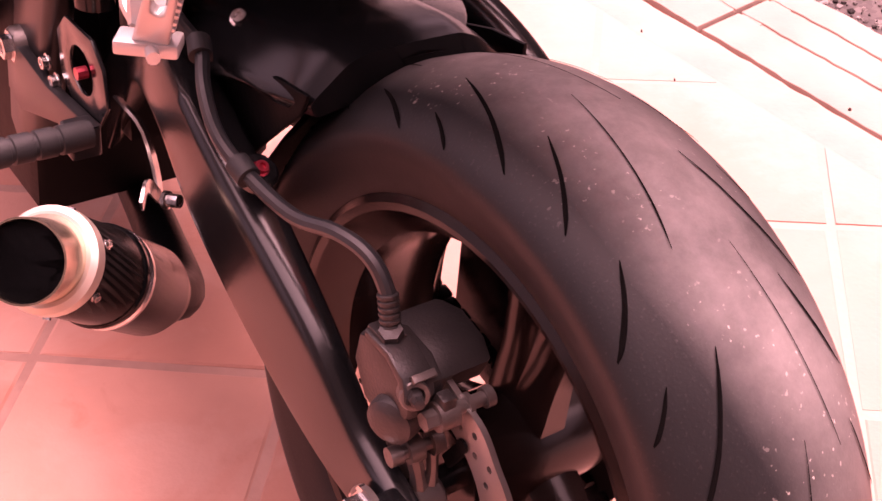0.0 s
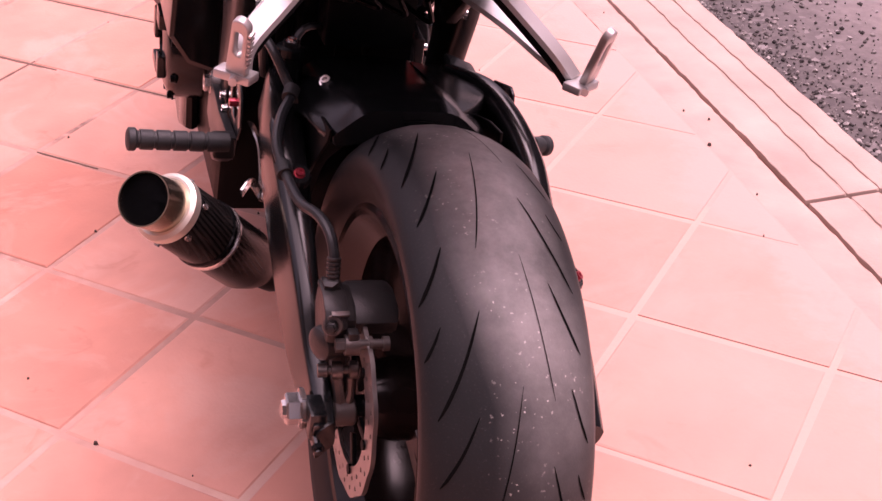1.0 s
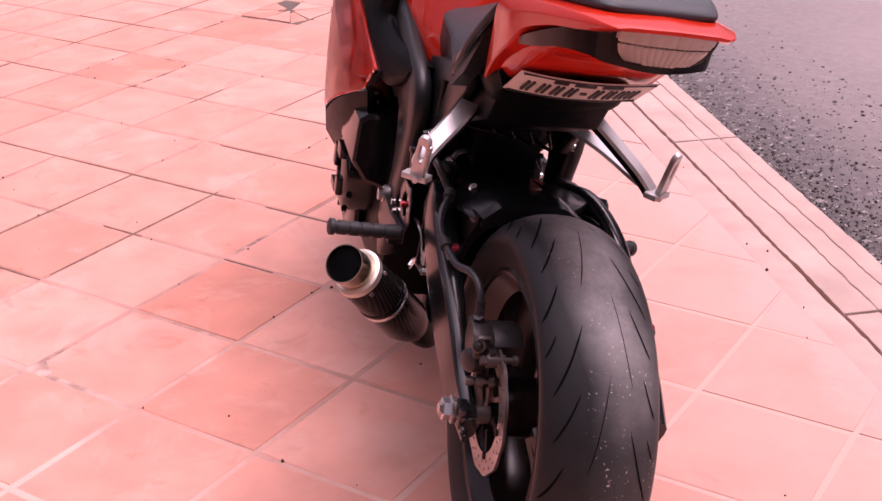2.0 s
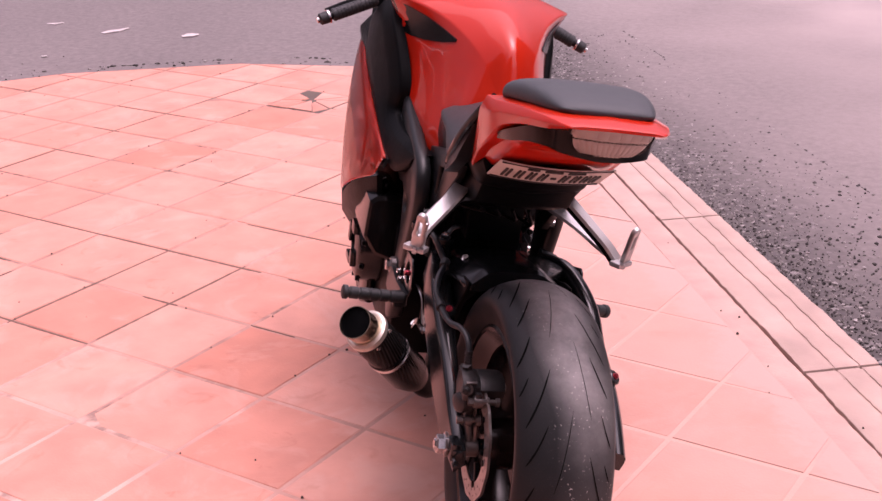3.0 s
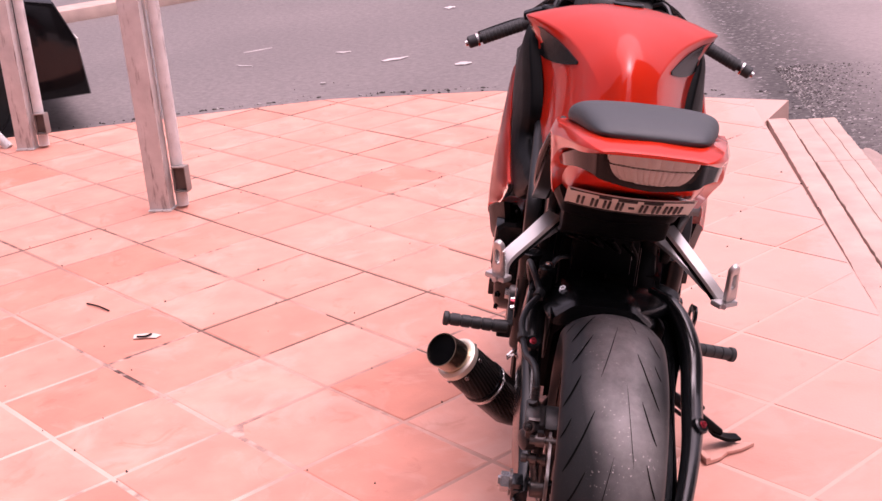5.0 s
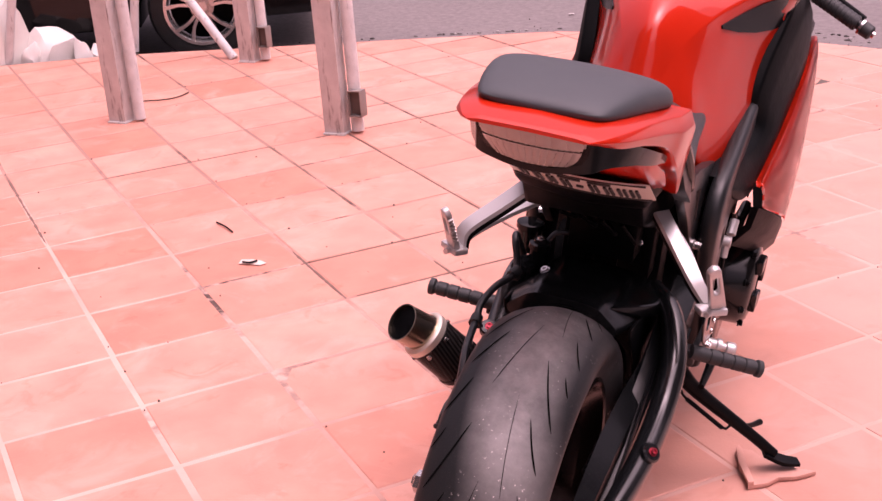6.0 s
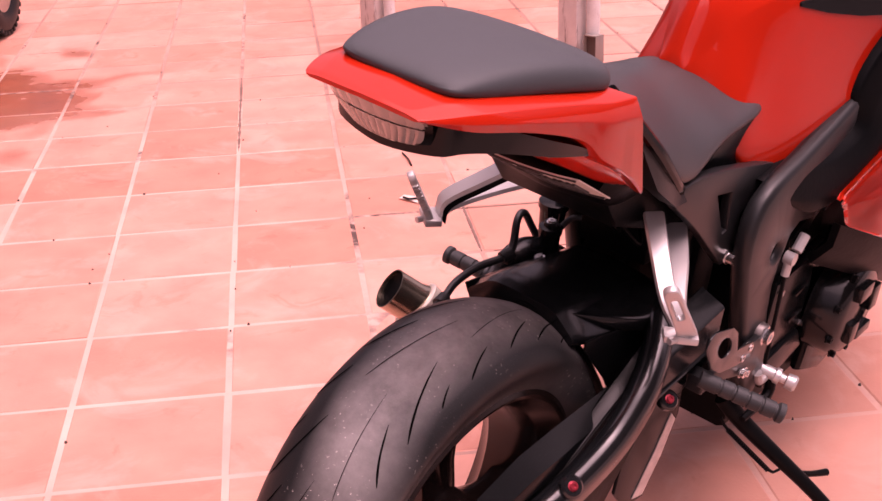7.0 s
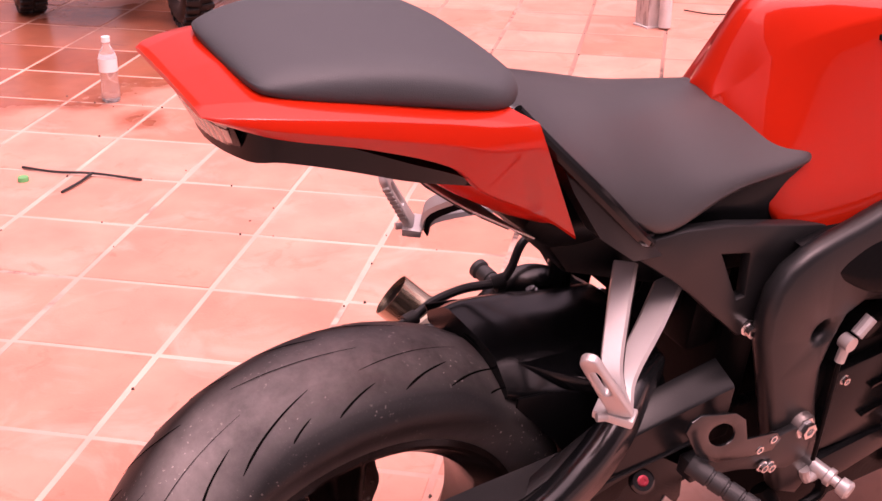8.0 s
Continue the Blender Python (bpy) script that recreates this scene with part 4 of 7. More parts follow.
lathe(bm, [(0, 0.014), (0.004, 0.017), (0.040, 0.017), (0.042, 0.019), (0.052, 0.019), (0.054, 0.012), (0.060, 0.011), (0.060, 0.0)], (-0.104, 0.400, 0.216), (0, 0, 1), 20)
block = part("brake_light_switch", bm, PLASTIC, bike, "black switch body above the hugger")
bm = B()
bolt(bm, (-0.104, 0.400, 0.275), (0, 0, 1), 0.006, 0.005)
part("switch_bolt", bm, STEEL, block)
bm = B()
tube(bm, [(-0.104, 0.418, 0.250), (-0.084, 0.428, 0.282), (-0.050, 0.44, 0.285), (-0.01, 0.45, 0.31)], 0.005, 8, 4)
part("switch_wire", bm, HOSE, block)
bm = B()
lathe(bm, [(-0.03, 0.019), (0.012, 0.022), (0.014, 0.025), (0.024, 0.025), (0.026, 0.02)], (-0.142, 0.462, 0.252), (0, 0, 1), 24)
part("fluid_reservoir", bm, BLACK_GLOSS, bike, "small black brake fluid cup")

# rear hugger over the tyre
bm = B()
rings = []
for i in range(15):
    row = []
    for q in np.linspace(-1, 1, 13):
        a = math.radians((57.5 - 14 * q * q) * (1 - i / 14) + 5 * i / 14)
        w = 0.094 * q
        r = 0.296 + 0.030 * (1 - abs(q) ** 2.2) + 0.014 * i / 14
        row.append((MID + w, r * math.cos(a), r * math.sin(a)))
    rings.append(row)
loft(bm, rings, caps=False, closed=False)
bmesh.ops.solidify(bm, geom=bm.faces[:], thickness=0.004)
hugger = part("rear_hugger", bm, DARK, bike, "black plastic hugger over the rear tyre", 50)
bm = B()
skin(bm, [mirrored([(0, 0.286), (0.044, 0.285), (0.060, 0.279), (0.092, 0.252), (0.086, 0.238), (0, 0.256)], 0.178),
          mirrored([(0, 0.289), (0.048, 0.287), (0.064, 0.279), (0.104, 0.247), (0.098, 0.235), (0, 0.256)], 0.213),
          mirrored([(0, 0.281), (0.052, 0.278), (0.070, 0.268), (0.110, 0.236), (0.10, 0.226), (0, 0.25)], 0.27),
          mirrored([(0, 0.266), (0.056, 0.262), (0.076, 0.250), (0.112, 0.212), (0.10, 0.20), (0, 0.23)], 0.335),
          mirrored([(0, 0.252), (0.060, 0.247), (0.080, 0.235), (0.110, 0.195), (0.10, 0.185), (0, 0.21)], 0.42)], 6, 0.2)
part("hugger_top", bm, HUGGER, hugger, smooth=45)
bm = B()
skin(bm, [[(0.046, 0.185, 0.276), (0.058, 0.188, 0.278), (0.058, 0.190, 0.268), (0.050, 0.187, 0.264)], [(0.056, 0.235, 0.274), (0.098, 0.240, 0.268), (0.102, 0.246, 0.246), (0.060, 0.244, 0.250)],
          [(0.056, 0.285, 0.268), (0.130, 0.300, 0.256), (0.132, 0.306, 0.232), (0.060, 0.290, 0.240)], [(0.056, 0.345, 0.262), (0.132, 0.350, 0.252), (0.132, 0.350, 0.222), (0.060, 0.345, 0.225)], [(0.056, 0.410, 0.250), (0.108, 0.410, 0.242), (0.108, 0.410, 0.21), (0.060, 0.410, 0.21)]], 4, 0.12)
part("hugger_wing", bm, HUGGER, hugger, "gloss black wing of the hugger", smooth=45)
bm = B()
slab(bm, [(0.175, 0.262), (0.22, 0.256), (0.33, 0.222), (0.43, 0.19), (0.43, 0.06), (0.325, 0.06), (0.286, 0.11), (0.245, 0.17), (0.175, 0.248)], 0.110, 0.115, "x", 0.002)
part("hugger_side", bm, DARK, hugger)
bm = B()
slab(bm, [(0.175, 0.262), (0.22, 0.256), (0.33, 0.222), (0.43, 0.19), (0.43, 0.10), (0.33, 0.10), (0.286, 0.13), (0.245, 0.18), (0.185, 0.24)], -0.0965, -0.092, "x", 0.002)
part("hugger_side", bm, DARK, hugger)
for side in (-1, 1):
    bm = B()
    bolt(bm, (0.071 * side, 0.328, 0.2525), (0.4 * side, -0.3, 0.85), 0.0065)
    part("fender_bolt", bm, STEEL, hugger)

bm = B()
slab(bm, [(0.40, 0.19), (0.345, 0.09), (0.25, -0.03), (0.20, -0.085), (-0.03, -0.085), (-0.06, -0.04), (-0.06, 0.05), (0.10, 0.10), (0.25, 0.17)], 0.148, 0.153, "x", 0.002)
guard = part("lower_guard", bm, DARK, bike, "black plastic guard over the chain run")
bm = B()
slab(bm, [(0.300, 0.085), (0.39, 0.120), (0.45, 0.075), (0.458, 0.02), (0.434, -0.045), (0.392, -0.112), (0.335, -0.105), (0.29, -0.05)], 0.140, 0.1465, "x", 0.002)
part("guard_plate", bm, PLASTIC, guard)
bm = B()
slab(bm, [(0.427, 0.034), (0.446, 0.014), (0.424, -0.045), (0.386, -0.104), (0.352, -0.094), (0.394, -0.030)], 0.1470, 0.1482, "x", 0)
part("scuffed_sticker", bm, shader("worn_sticker", (0.52, 0.46, 0.43), 0.5, 0.2, 0.5, 60, 0.1, 200), guard, "pale worn sticker")
for i in range(8):
    bm = B()
    box(bm, (0.2005, 0.150 + 0.0056 * i, 0.1235 + 0.0034 * i), (0.0022, 0.0030 if i % 3 else 0.0018, 0.0085), 0.0003, (12, 0, 0))
    part("lettering_bar", bm, PALE_CAST, swing, "small pale bar of lettering")

# black parts packed under the seat: tray, linkage, shock and wiring
bm = B()
slab(bm, [(0.16, 0.50), (0.23, 0.41), (0.36, 0.36), (0.52, 0.34), (0.58, 0.40), (0.56, 0.48), (0.34, 0.50)], -0.098, 0.098, "x", 0.008)
part("under_tray", bm, DARK, bike, "matt black tray under the seat")
for c, s in (((0, 0.44, 0.31), (0.12, 0.06, 0.09)), ((0.05, 0.50, 0.27), (0.06, 0.05, 0.12)), ((-0.055, 0.50, 0.24), (0.05, 0.07, 0.14)), ((0, 0.56, 0.16), (0.18, 0.07, 0.26))):
    bm = B()
    box(bm, c, s, 0.006)
    part("linkage_block", bm, DARK, bike)
bm = B()
tube(bm, [(-0.020, 0.462, 0.287), (0.02, 0.462, 0.290), (0.059, 0.458, 0.288)], 0.003, 8, 3)
for l in (-0.020, 0.059):
    bolt(bm, (l, 0.455, 0.288), (0, -1, 0.3), 0.0045, 0.008)
part("linkage_rod", bm, STEEL, bike)
for k in range(4):
    bm = B()
    x = -0.06 + 0.035 * k
    tube(bm, [(x, 0.33, 0.365), (x + 0.02, 0.37, 0.345 - 0.008 * k), (x - 0.015, 0.43, 0.335), (x, 0.50, 0.33)], 0.0036, 8, 4)
    part("wire", bm, DARK, bike)

# ---- tail
bm = B()
skin(bm, [mirrored([(0, 0.684), (0.06, 0.683), (0.076, 0.681), (0.077, 0.680), (0.072, 0.678), (0, 0.679)], -0.201),
          mirrored([(0, 0.687), (0.066, 0.686), (0.088, 0.682), (0.090, 0.678), (0.084, 0.674), (0, 0.674)], -0.186),
          mirrored([(0, 0.692), (0.084, 0.688), (0.106, 0.681), (0.111, 0.671), (0.104, 0.660), (0, 0.66)], -0.14),
          mirrored([(0, 0.684), (0.098, 0.680), (0.121, 0.672), (0.128, 0.657), (0.122, 0.643), (0, 0.635)], -0.06),
          mirrored([(0, 0.67), (0.110, 0.667), (0.133, 0.660), (0.141, 0.641), (0.136, 0.615), (0, 0.60)], 0.02),
          mirrored([(0, 0.664), (0.117, 0.660), (0.140, 0.653), (0.148, 0.632), (0.143, 0.580), (0, 0.57)], 0.06),
          mirrored([(0, 0.075, 0.66), (0.115, 0.08, 0.657), (0.142, 0.09, 0.650), (0.151, 0.105, 0.627), (0.140, 0.135, 0.535), (0, 0.13, 0.545)], 0),
          mirrored([(0, 0.09, 0.658), (0.112, 0.095, 0.654), (0.143, 0.112, 0.648), (0.152, 0.120, 0.622), (0.133, 0.195, 0.488), (0, 0.19, 0.52)], 0)], 5, 0.07)
cowl = part("tail_cowl", bm, RED, bike, "glossy red tail cowl", 35)
# gloss black band that runs round the tail below the red
half_band = [(0.134, 0.055, 0.590, 0.584), (0.132, 0.03, 0.604, 0.590), (0.127, -0.02, 0.624, 0.602), (0.113, -0.08, 0.647, 0.619), (0.090, -0.130, 0.664, 0.626), (0.070, -0.158, 0.677, 0.624), (0.0, -0.170, 0.677, 0.618)]
whole_band = half_band + [(-l, f, hi, lo) for l, f, hi, lo in reversed(half_band[:-1])]
tops, lows = smooth_line([(l, f, hi) for l, f, hi, lo in whole_band], 4), smooth_line([(l * 0.965, f + 0.004, lo) for l, f, hi, lo in whole_band], 4)
bm = B()
loft(bm, [[a, b, b * 0.85 + Vector((0, 0.012, 0.15 * b.z)), a * 0.85 + Vector((0, 0.012, 0.15 * a.z))] for a, b in zip(tops, lows)])
part("black_insert", bm, BLACK_GLOSS, cowl, "gloss black band below the red", 40)
# tail light: clear ribbed lens set in the band
def lens_at(q, t, grow=0.0, depth=0.0):
    wide = (0.069 + grow) * (1 - 0.30 * t ** 2.6)
    back = -0.196 + 0.028 * t + 0.014 * abs(q) ** 2.4
    return Vector((wide * q, back + depth, 0.681 - (0.053 + grow) * t))


def lens_sheet(grow, depth, thick):
    bm = B()
    loft(bm, [[lens_at(q, k / 6, grow, depth) for q in np.linspace(-1, 1, 19)] for k in range(7)], caps=False, closed=False)
    bmesh.ops.solidify(bm, geom=bm.faces[:], thickness=thick)
    return bm


light = part("tail_light", lens_sheet(0, 0.0, -0.010), LENS, cowl, "clear ribbed tail light lens", 40)
part("light_surround", lens_sheet(0.005, 0.003, -0.012), BLACK_GLOSS, light)
for t0, t1, cells in ((0.03, 0.42, 7), (0.47, 0.95, 13)):
    for i in range(cells):
        q0, q1 = -0.965 + 1.93 * i / cells, -0.965 + 1.93 * (i + 1) / cells
        bm = B()
        gap = 0.001 if cells < 10 else 0.003
        rows = []
        for r in range(5):
            q = q0 + gap + (q1 - q0 - 2 * gap) * r / 4
            swell = -0.0016 - (0.0012 if cells < 10 else 0.0010) * math.sin(math.pi * r / 4)
            rows.append([lens_at(q, t, 0, 0.002) for t in (t0, t1)] + [lens_at(q, t, 0, swell) for t in np.linspace(t1, t0, 5)])
        loft(bm, rows)
        part("lens_cell", bm, CELL, light, smooth=50)
# red underside
bm = B()
skin(bm, [mirrored([(0, 0.635), (0.06, 0.635), (0.075, 0.630), (0.06, 0.624), (0, 0.622)], -0.13),
          mirrored([(0, 0.612), (0.085, 0.612), (0.104, 0.603), (0.088, 0.590), (0, 0.586)], 0.0),
          mirrored([(0, 0.59), (0.09, 0.592), (0.118, 0.578), (0.100, 0.556), (0, 0.550)], 0.06),
          mirrored([(0, 0.57), (0.09, 0.57), (0.122, 0.545), (0.104, 0.522), (0, 0.525)], 0.12),
          mirrored([(0, 0.55), (0.09, 0.55), (0.118, 0.505), (0.100, 0.495), (0, 0.51)], 0.18)], 4, 0.1)
part("lower_cowl", bm, RED, cowl, "red underside of the tail", 40)
# undertail and number plate
bm = B()
skin(bm, [mirrored([(0, 0.535), (0.09, 0.535), (0.112, 0.515), (0.10, 0.488), (0, 0.482)], 0.155),
          mirrored([(0, 0.54), (0.10, 0.54), (0.122, 0.495), (0.10, 0.455), (0, 0.445)], 0.195),
          mirrored([(0, 0.54), (0.10, 0.54), (0.122, 0.490), (0.09, 0.435), (0, 0.425)], 0.26)], 4, 0.15)
part("undertail", bm, DARK, bike, "black undertail", 40)
bm = B()
rows = []
for k in range(9):
    q = -1 + 2 * k / 8
    sag = 0.010 * q * q
    top, low = Vector((0.110 * q, 0.062 + sag, 0.536 + 0.006 * q * q)), Vector((0.110 * q, 0.146 + sag, 0.484 + 0.006 * q * q))
    nrm = Vector((0, -0.53, -0.85)) * 0.0018
    rows.append([top, low, low + nrm, top + nrm])
loft(bm, rows)
plate = part("number_plate", bm, PLATE_METAL, bike, "bent pale number plate", 30)


def on_plate(q, t, lift):
    sag = 0.010 * q * q
    return Vector((0.110 * q, 0.062 + 0.084 * t + sag, 0.536 - 0.052 * t + 0.006 * q * q)) + Vector((0, -0.53, -0.85)) * lift


def plate_bar(q0, q1, t0, t1, name="plate_bar"):
    bm = B()
    rows = []
    for k in range(4):
        q = q0 + (q1 - q0) * k / 3
        a, b = on_plate(q, t0, 0.0016), on_plate(q, t1, 0.0016)
        up = Vector((0, -0.0015, -0.0025))
        rows.append([a + up, b + up, b - up * 0.2, a - up * 0.2])
    loft(bm, rows)
    part(name, bm, INK, plate, smooth=0)


for q in (-0.76, -0.54, -0.34, -0.14, 0.24, 0.44, 0.62, 0.78):
    plate_bar(q - 0.060, q - 0.022, 0.34, 0.80)
    plate_bar(q + 0.016, q + 0.052, 0.34, 0.80)
plate_bar(0.0, 0.09, 0.55, 0.62)
for q0, q1 in ((-0.5, -0.3), (-0.2, 0.1), (0.2, 0.5)):
    plate_bar(q0, q1, 0.12, 0.2)
for t0, t1 in ((0.02, 0.05), (0.95, 0.98)):
    plate_bar(-0.96, 0.96, t0, t1)

for ob in (cowl, plate):
    ob.location.x += 0.010

# seats
def seat_ring(f, w, top, low, drop=0.018):
    return mirrored([(0, top), (0.45 * w, top - 0.1 * drop), (0.84 * w, top - 0.40 * drop), (0.985 * w, top - 1.35 * drop), (w, low + 0.010), (0.95 * w, low), (0, low)], f)


bm = B()
loft(bm, [seat_ring(-0.152, 0.070, 0.698, 0.690, 0.002), seat_ring(-0.142, 0.083, 0.708, 0.684, 0.007), seat_ring(-0.10, 0.098, 0.716, 0.678, 0.010), seat_ring(-0.03, 0.112, 0.717, 0.669, 0.012),
          seat_ring(0.04, 0.124, 0.707, 0.658, 0.013), seat_ring(0.082, 0.128, 0.693, 0.649, 0.013), seat_ring(0.112, 0.108, 0.682, 0.645, 0.010), seat_ring(0.140, 0.07, 0.662, 0.640, 0.006)])
pad = part("pillion_seat", bm, VINYL, bike, "dark grey vinyl pillion pad", 60, 2)
pad.location.x += 0.008
bm = B()
loft(bm, [mirrored([(0, 0.652), (0.05, 0.648), (0.08, 0.636), (0.092, 0.628), (0.092, 0.622), (0.085, 0.615), (0, 0.615)], 0.125),
          mirrored([(0, 0.618), (0.05, 0.613), (0.09, 0.597), (0.115, 0.588), (0.118, 0.580), (0.11, 0.572), (0, 0.57)], 0.17),
          mirrored([(0, 0.608), (0.055, 0.598), (0.10, 0.566), (0.13, 0.536), (0.139, 0.515), (0.13, 0.506), (0, 0.51)], 0.24),
          mirrored([(0, 0.590), (0.055, 0.578), (0.10, 0.545), (0.136, 0.505), (0.150, 0.466), (0.138, 0.448), (0, 0.49)], 0.31),
          mirrored([(0, 0.577), (0.05, 0.566), (0.09, 0.538), (0.126, 0.504), (0.144, 0.474), (0.136, 0.456), (0, 0.49)], 0.36),
          mirrored([(0, 0.568), (0.05, 0.556), (0.09, 0.530), (0.12, 0.508), (0.133, 0.494), (0.122, 0.480), (0, 0.485)], 0.43),
          mirrored([(0, 0.562), (0.06, 0.540), (0.10, 0.512), (0.121, 0.501), (0.127, 0.490), (0.112, 0.478), (0, 0.475)], 0.50),
          mirrored([(0, 0.55), (0.07, 0.526), (0.102, 0.511), (0.120, 0.503), (0.122, 0.493), (0.108, 0.482), (0, 0.47)], 0.565),
          mirrored([(0, 0.53), (0.07, 0.514), (0.095, 0.506), (0.108, 0.501), (0.110, 0.494), (0.10, 0.486), (0, 0.48)], 0.592)])
part("rider_seat", bm, VINYL_DARK, bike, "dark grey vinyl rider's saddle", 60, 2)
for side in (-1, 1):
    bm = B()
    slab(bm, [(0.38, 0.42), (0.40, 0.49), (0.58, 0.50), (0.605, 0.39), (0.5, 0.39)], 0.100 * side, 0.114 * side, "x", 0.003)
    part("seat_side_cover", bm, PLASTIC, bike, "black plastic cover below the saddle")

for side in (-1, 1):
    bm = B()
    rows = [[(side * (l + 0.010), f, hi), (side * (l + 0.016), f + 0.02, lo), (side * (l - 0.01), f + 0.02, lo), (side * (l - 0.012), f, hi)] for f, l, hi, lo in ((0.118, 0.118, 0.632, 0.625), (0.16, 0.126, 0.592, 0.55), (0.20, 0.134, 0.555, 0.49), (0.25, 0.140, 0.515, 0.452), (0.30, 0.130, 0.470, 0.440), (0.345, 0.108, 0.452, 0.425))]
    loft(bm, rows)
    part("tail_side_panel", bm, FRAME, bike, "satin black panel between cowl and saddle", 40)

# dark gap between the tail panel and the saddle
for side in (-1, 1):
    bm = B()
    tube(bm, [(side * 0.121, 0.108, 0.648), (side * 0.136, 0.150, 0.603), (side * 0.147, 0.215, 0.540), (side * 0.146, 0.290, 0.468), (side * 0.120, 0.330, 0.452)], [0.006, 0.008, 0.009, 0.008, 0.004], 10, 4)
    part("seat_seal", bm, BLACK_GLOSS, bike, "black rubber edge along the saddle")

# tank: a crowned top panel with a crease down to hollow knee flanks
bm = B()
TANK = ((0.470, 0.562, 0.020, 0.556, 0.024, 0.535, 0.026, 0.515, 0.026, 0.505, 0.500),
        (0.503, 0.640, 0.036, 0.580, 0.052, 0.555, 0.075, 0.510, 0.090, 0.470, 0.46),
        (0.530, 0.672, 0.048, 0.612, 0.066, 0.575, 0.094, 0.510, 0.116, 0.420, 0.42),
        (0.580, 0.698, 0.070, 0.642, 0.082, 0.598, 0.104, 0.510, 0.134, 0.396, 0.39),
        (0.655, 0.720, 0.096, 0.664, 0.106, 0.612, 0.126, 0.510, 0.152, 0.392, 0.38),
        (0.735, 0.732, 0.130, 0.680, 0.130, 0.622, 0.143, 0.520, 0.164, 0.395, 0.38),
        (0.820, 0.737, 0.176, 0.688, 0.158, 0.630, 0.158, 0.540, 0.170, 0.420, 0.40),
        (0.905, 0.735, 0.220, 0.686, 0.188, 0.636, 0.178, 0.560, 0.170, 0.470, 0.44),
        (0.985, 0.714, 0.196, 0.668, 0.184, 0.636, 0.165, 0.580, 0.14, 0.52, 0.50),
        (1.020, 0.665, 0.13, 0.636, 0.13, 0.615, 0.11, 0.585, 0.08, 0.56, 0.55))
skin(bm, [mirrored([(0, top), (0.55 * lc, top - 0.32 * (top - uc)), (lc, uc), (lk, uk), (lm, um), (ll, ul), (0, low)], f) for f, top, lc, uc, lk, uk, lm, um, ll, ul, low in TANK], 6,
     [0.4, 0.42, 0.07, 0.34, 0.4, 0.12, 0.3, 0.12, 0.4, 0.34, 0.07, 0.42])
tank = part("fuel_tank", bm, RED, bike, "glossy red fuel tank", 50)
tank.location.x += 0.008
for side in (-1, 1):
    bm = B()
    rows = []
    for f, hi, lo in ((0.645, 0.642, 0.636), (0.70, 0.652, 0.622), (0.77, 0.664, 0.610), (0.84, 0.672, 0.604), (0.90, 0.672, 0.606), (0.955, 0.664, 0.612)):
        def flank(u):
            ls = []
            for row in zip(*TANK):
                ls.append(float(np.interp(f, [t[0] for t in TANK], row)))
            return float(np.interp(u, [ls[9], ls[7], ls[5], ls[3]], [ls[8], ls[6], ls[4], ls[2]]))
        rows.append([(side * (flank(hi) + 0.003), f, hi), (side * (flank(0.5 * (hi + lo)) + 0.003), f, 0.5 * (hi + lo)), (side * (flank(lo) + 0.003), f, lo), (side * (flank(lo) - 0.03), f, lo), (side * (flank(hi) - 0.03), f, hi)])
    loft(bm, rows)
    part("tank_inlet", bm, PLASTIC, tank, "black air inlet in the tank side")
bm = B()
lathe(bm, [(-0.004, 0.036), (0.003, 0.036), (0.005, 0.032), (0.006, 0.0)], (0.008, 0.90, 0.7325), (0, 0.05, 1), 32)
part("filler_cap", bm, BLACK_GLOSS, tank, "round black filler cap")

# frame spars and pivot plates
OUT = [(0.500, 0.276), (0.493, 0.320), (0.497, 0.358), (0.515, 0.385), (0.545, 0.402), (0.58, 0.413), (0.626, 0.424), (0.72, 0.452), (0.86, 0.50), (1.0, 0.55), (1.12, 0.56), (1.08, 0.44), (0.95, 0.36), (0.80, 0.30), (0.72, 0.286),
       (0.675, 0.296), (0.648, 0.283), (0.636, 0.25), (0.628, 0.208), (0.638, 0.155), (0.652, 0.112), (0.676, 0.06), (0.688, 0.0), (0.66, -0.035), (0.615, -0.012), (0.585, 0.06), (0.552, 0.14), (0.528, 0.205)]
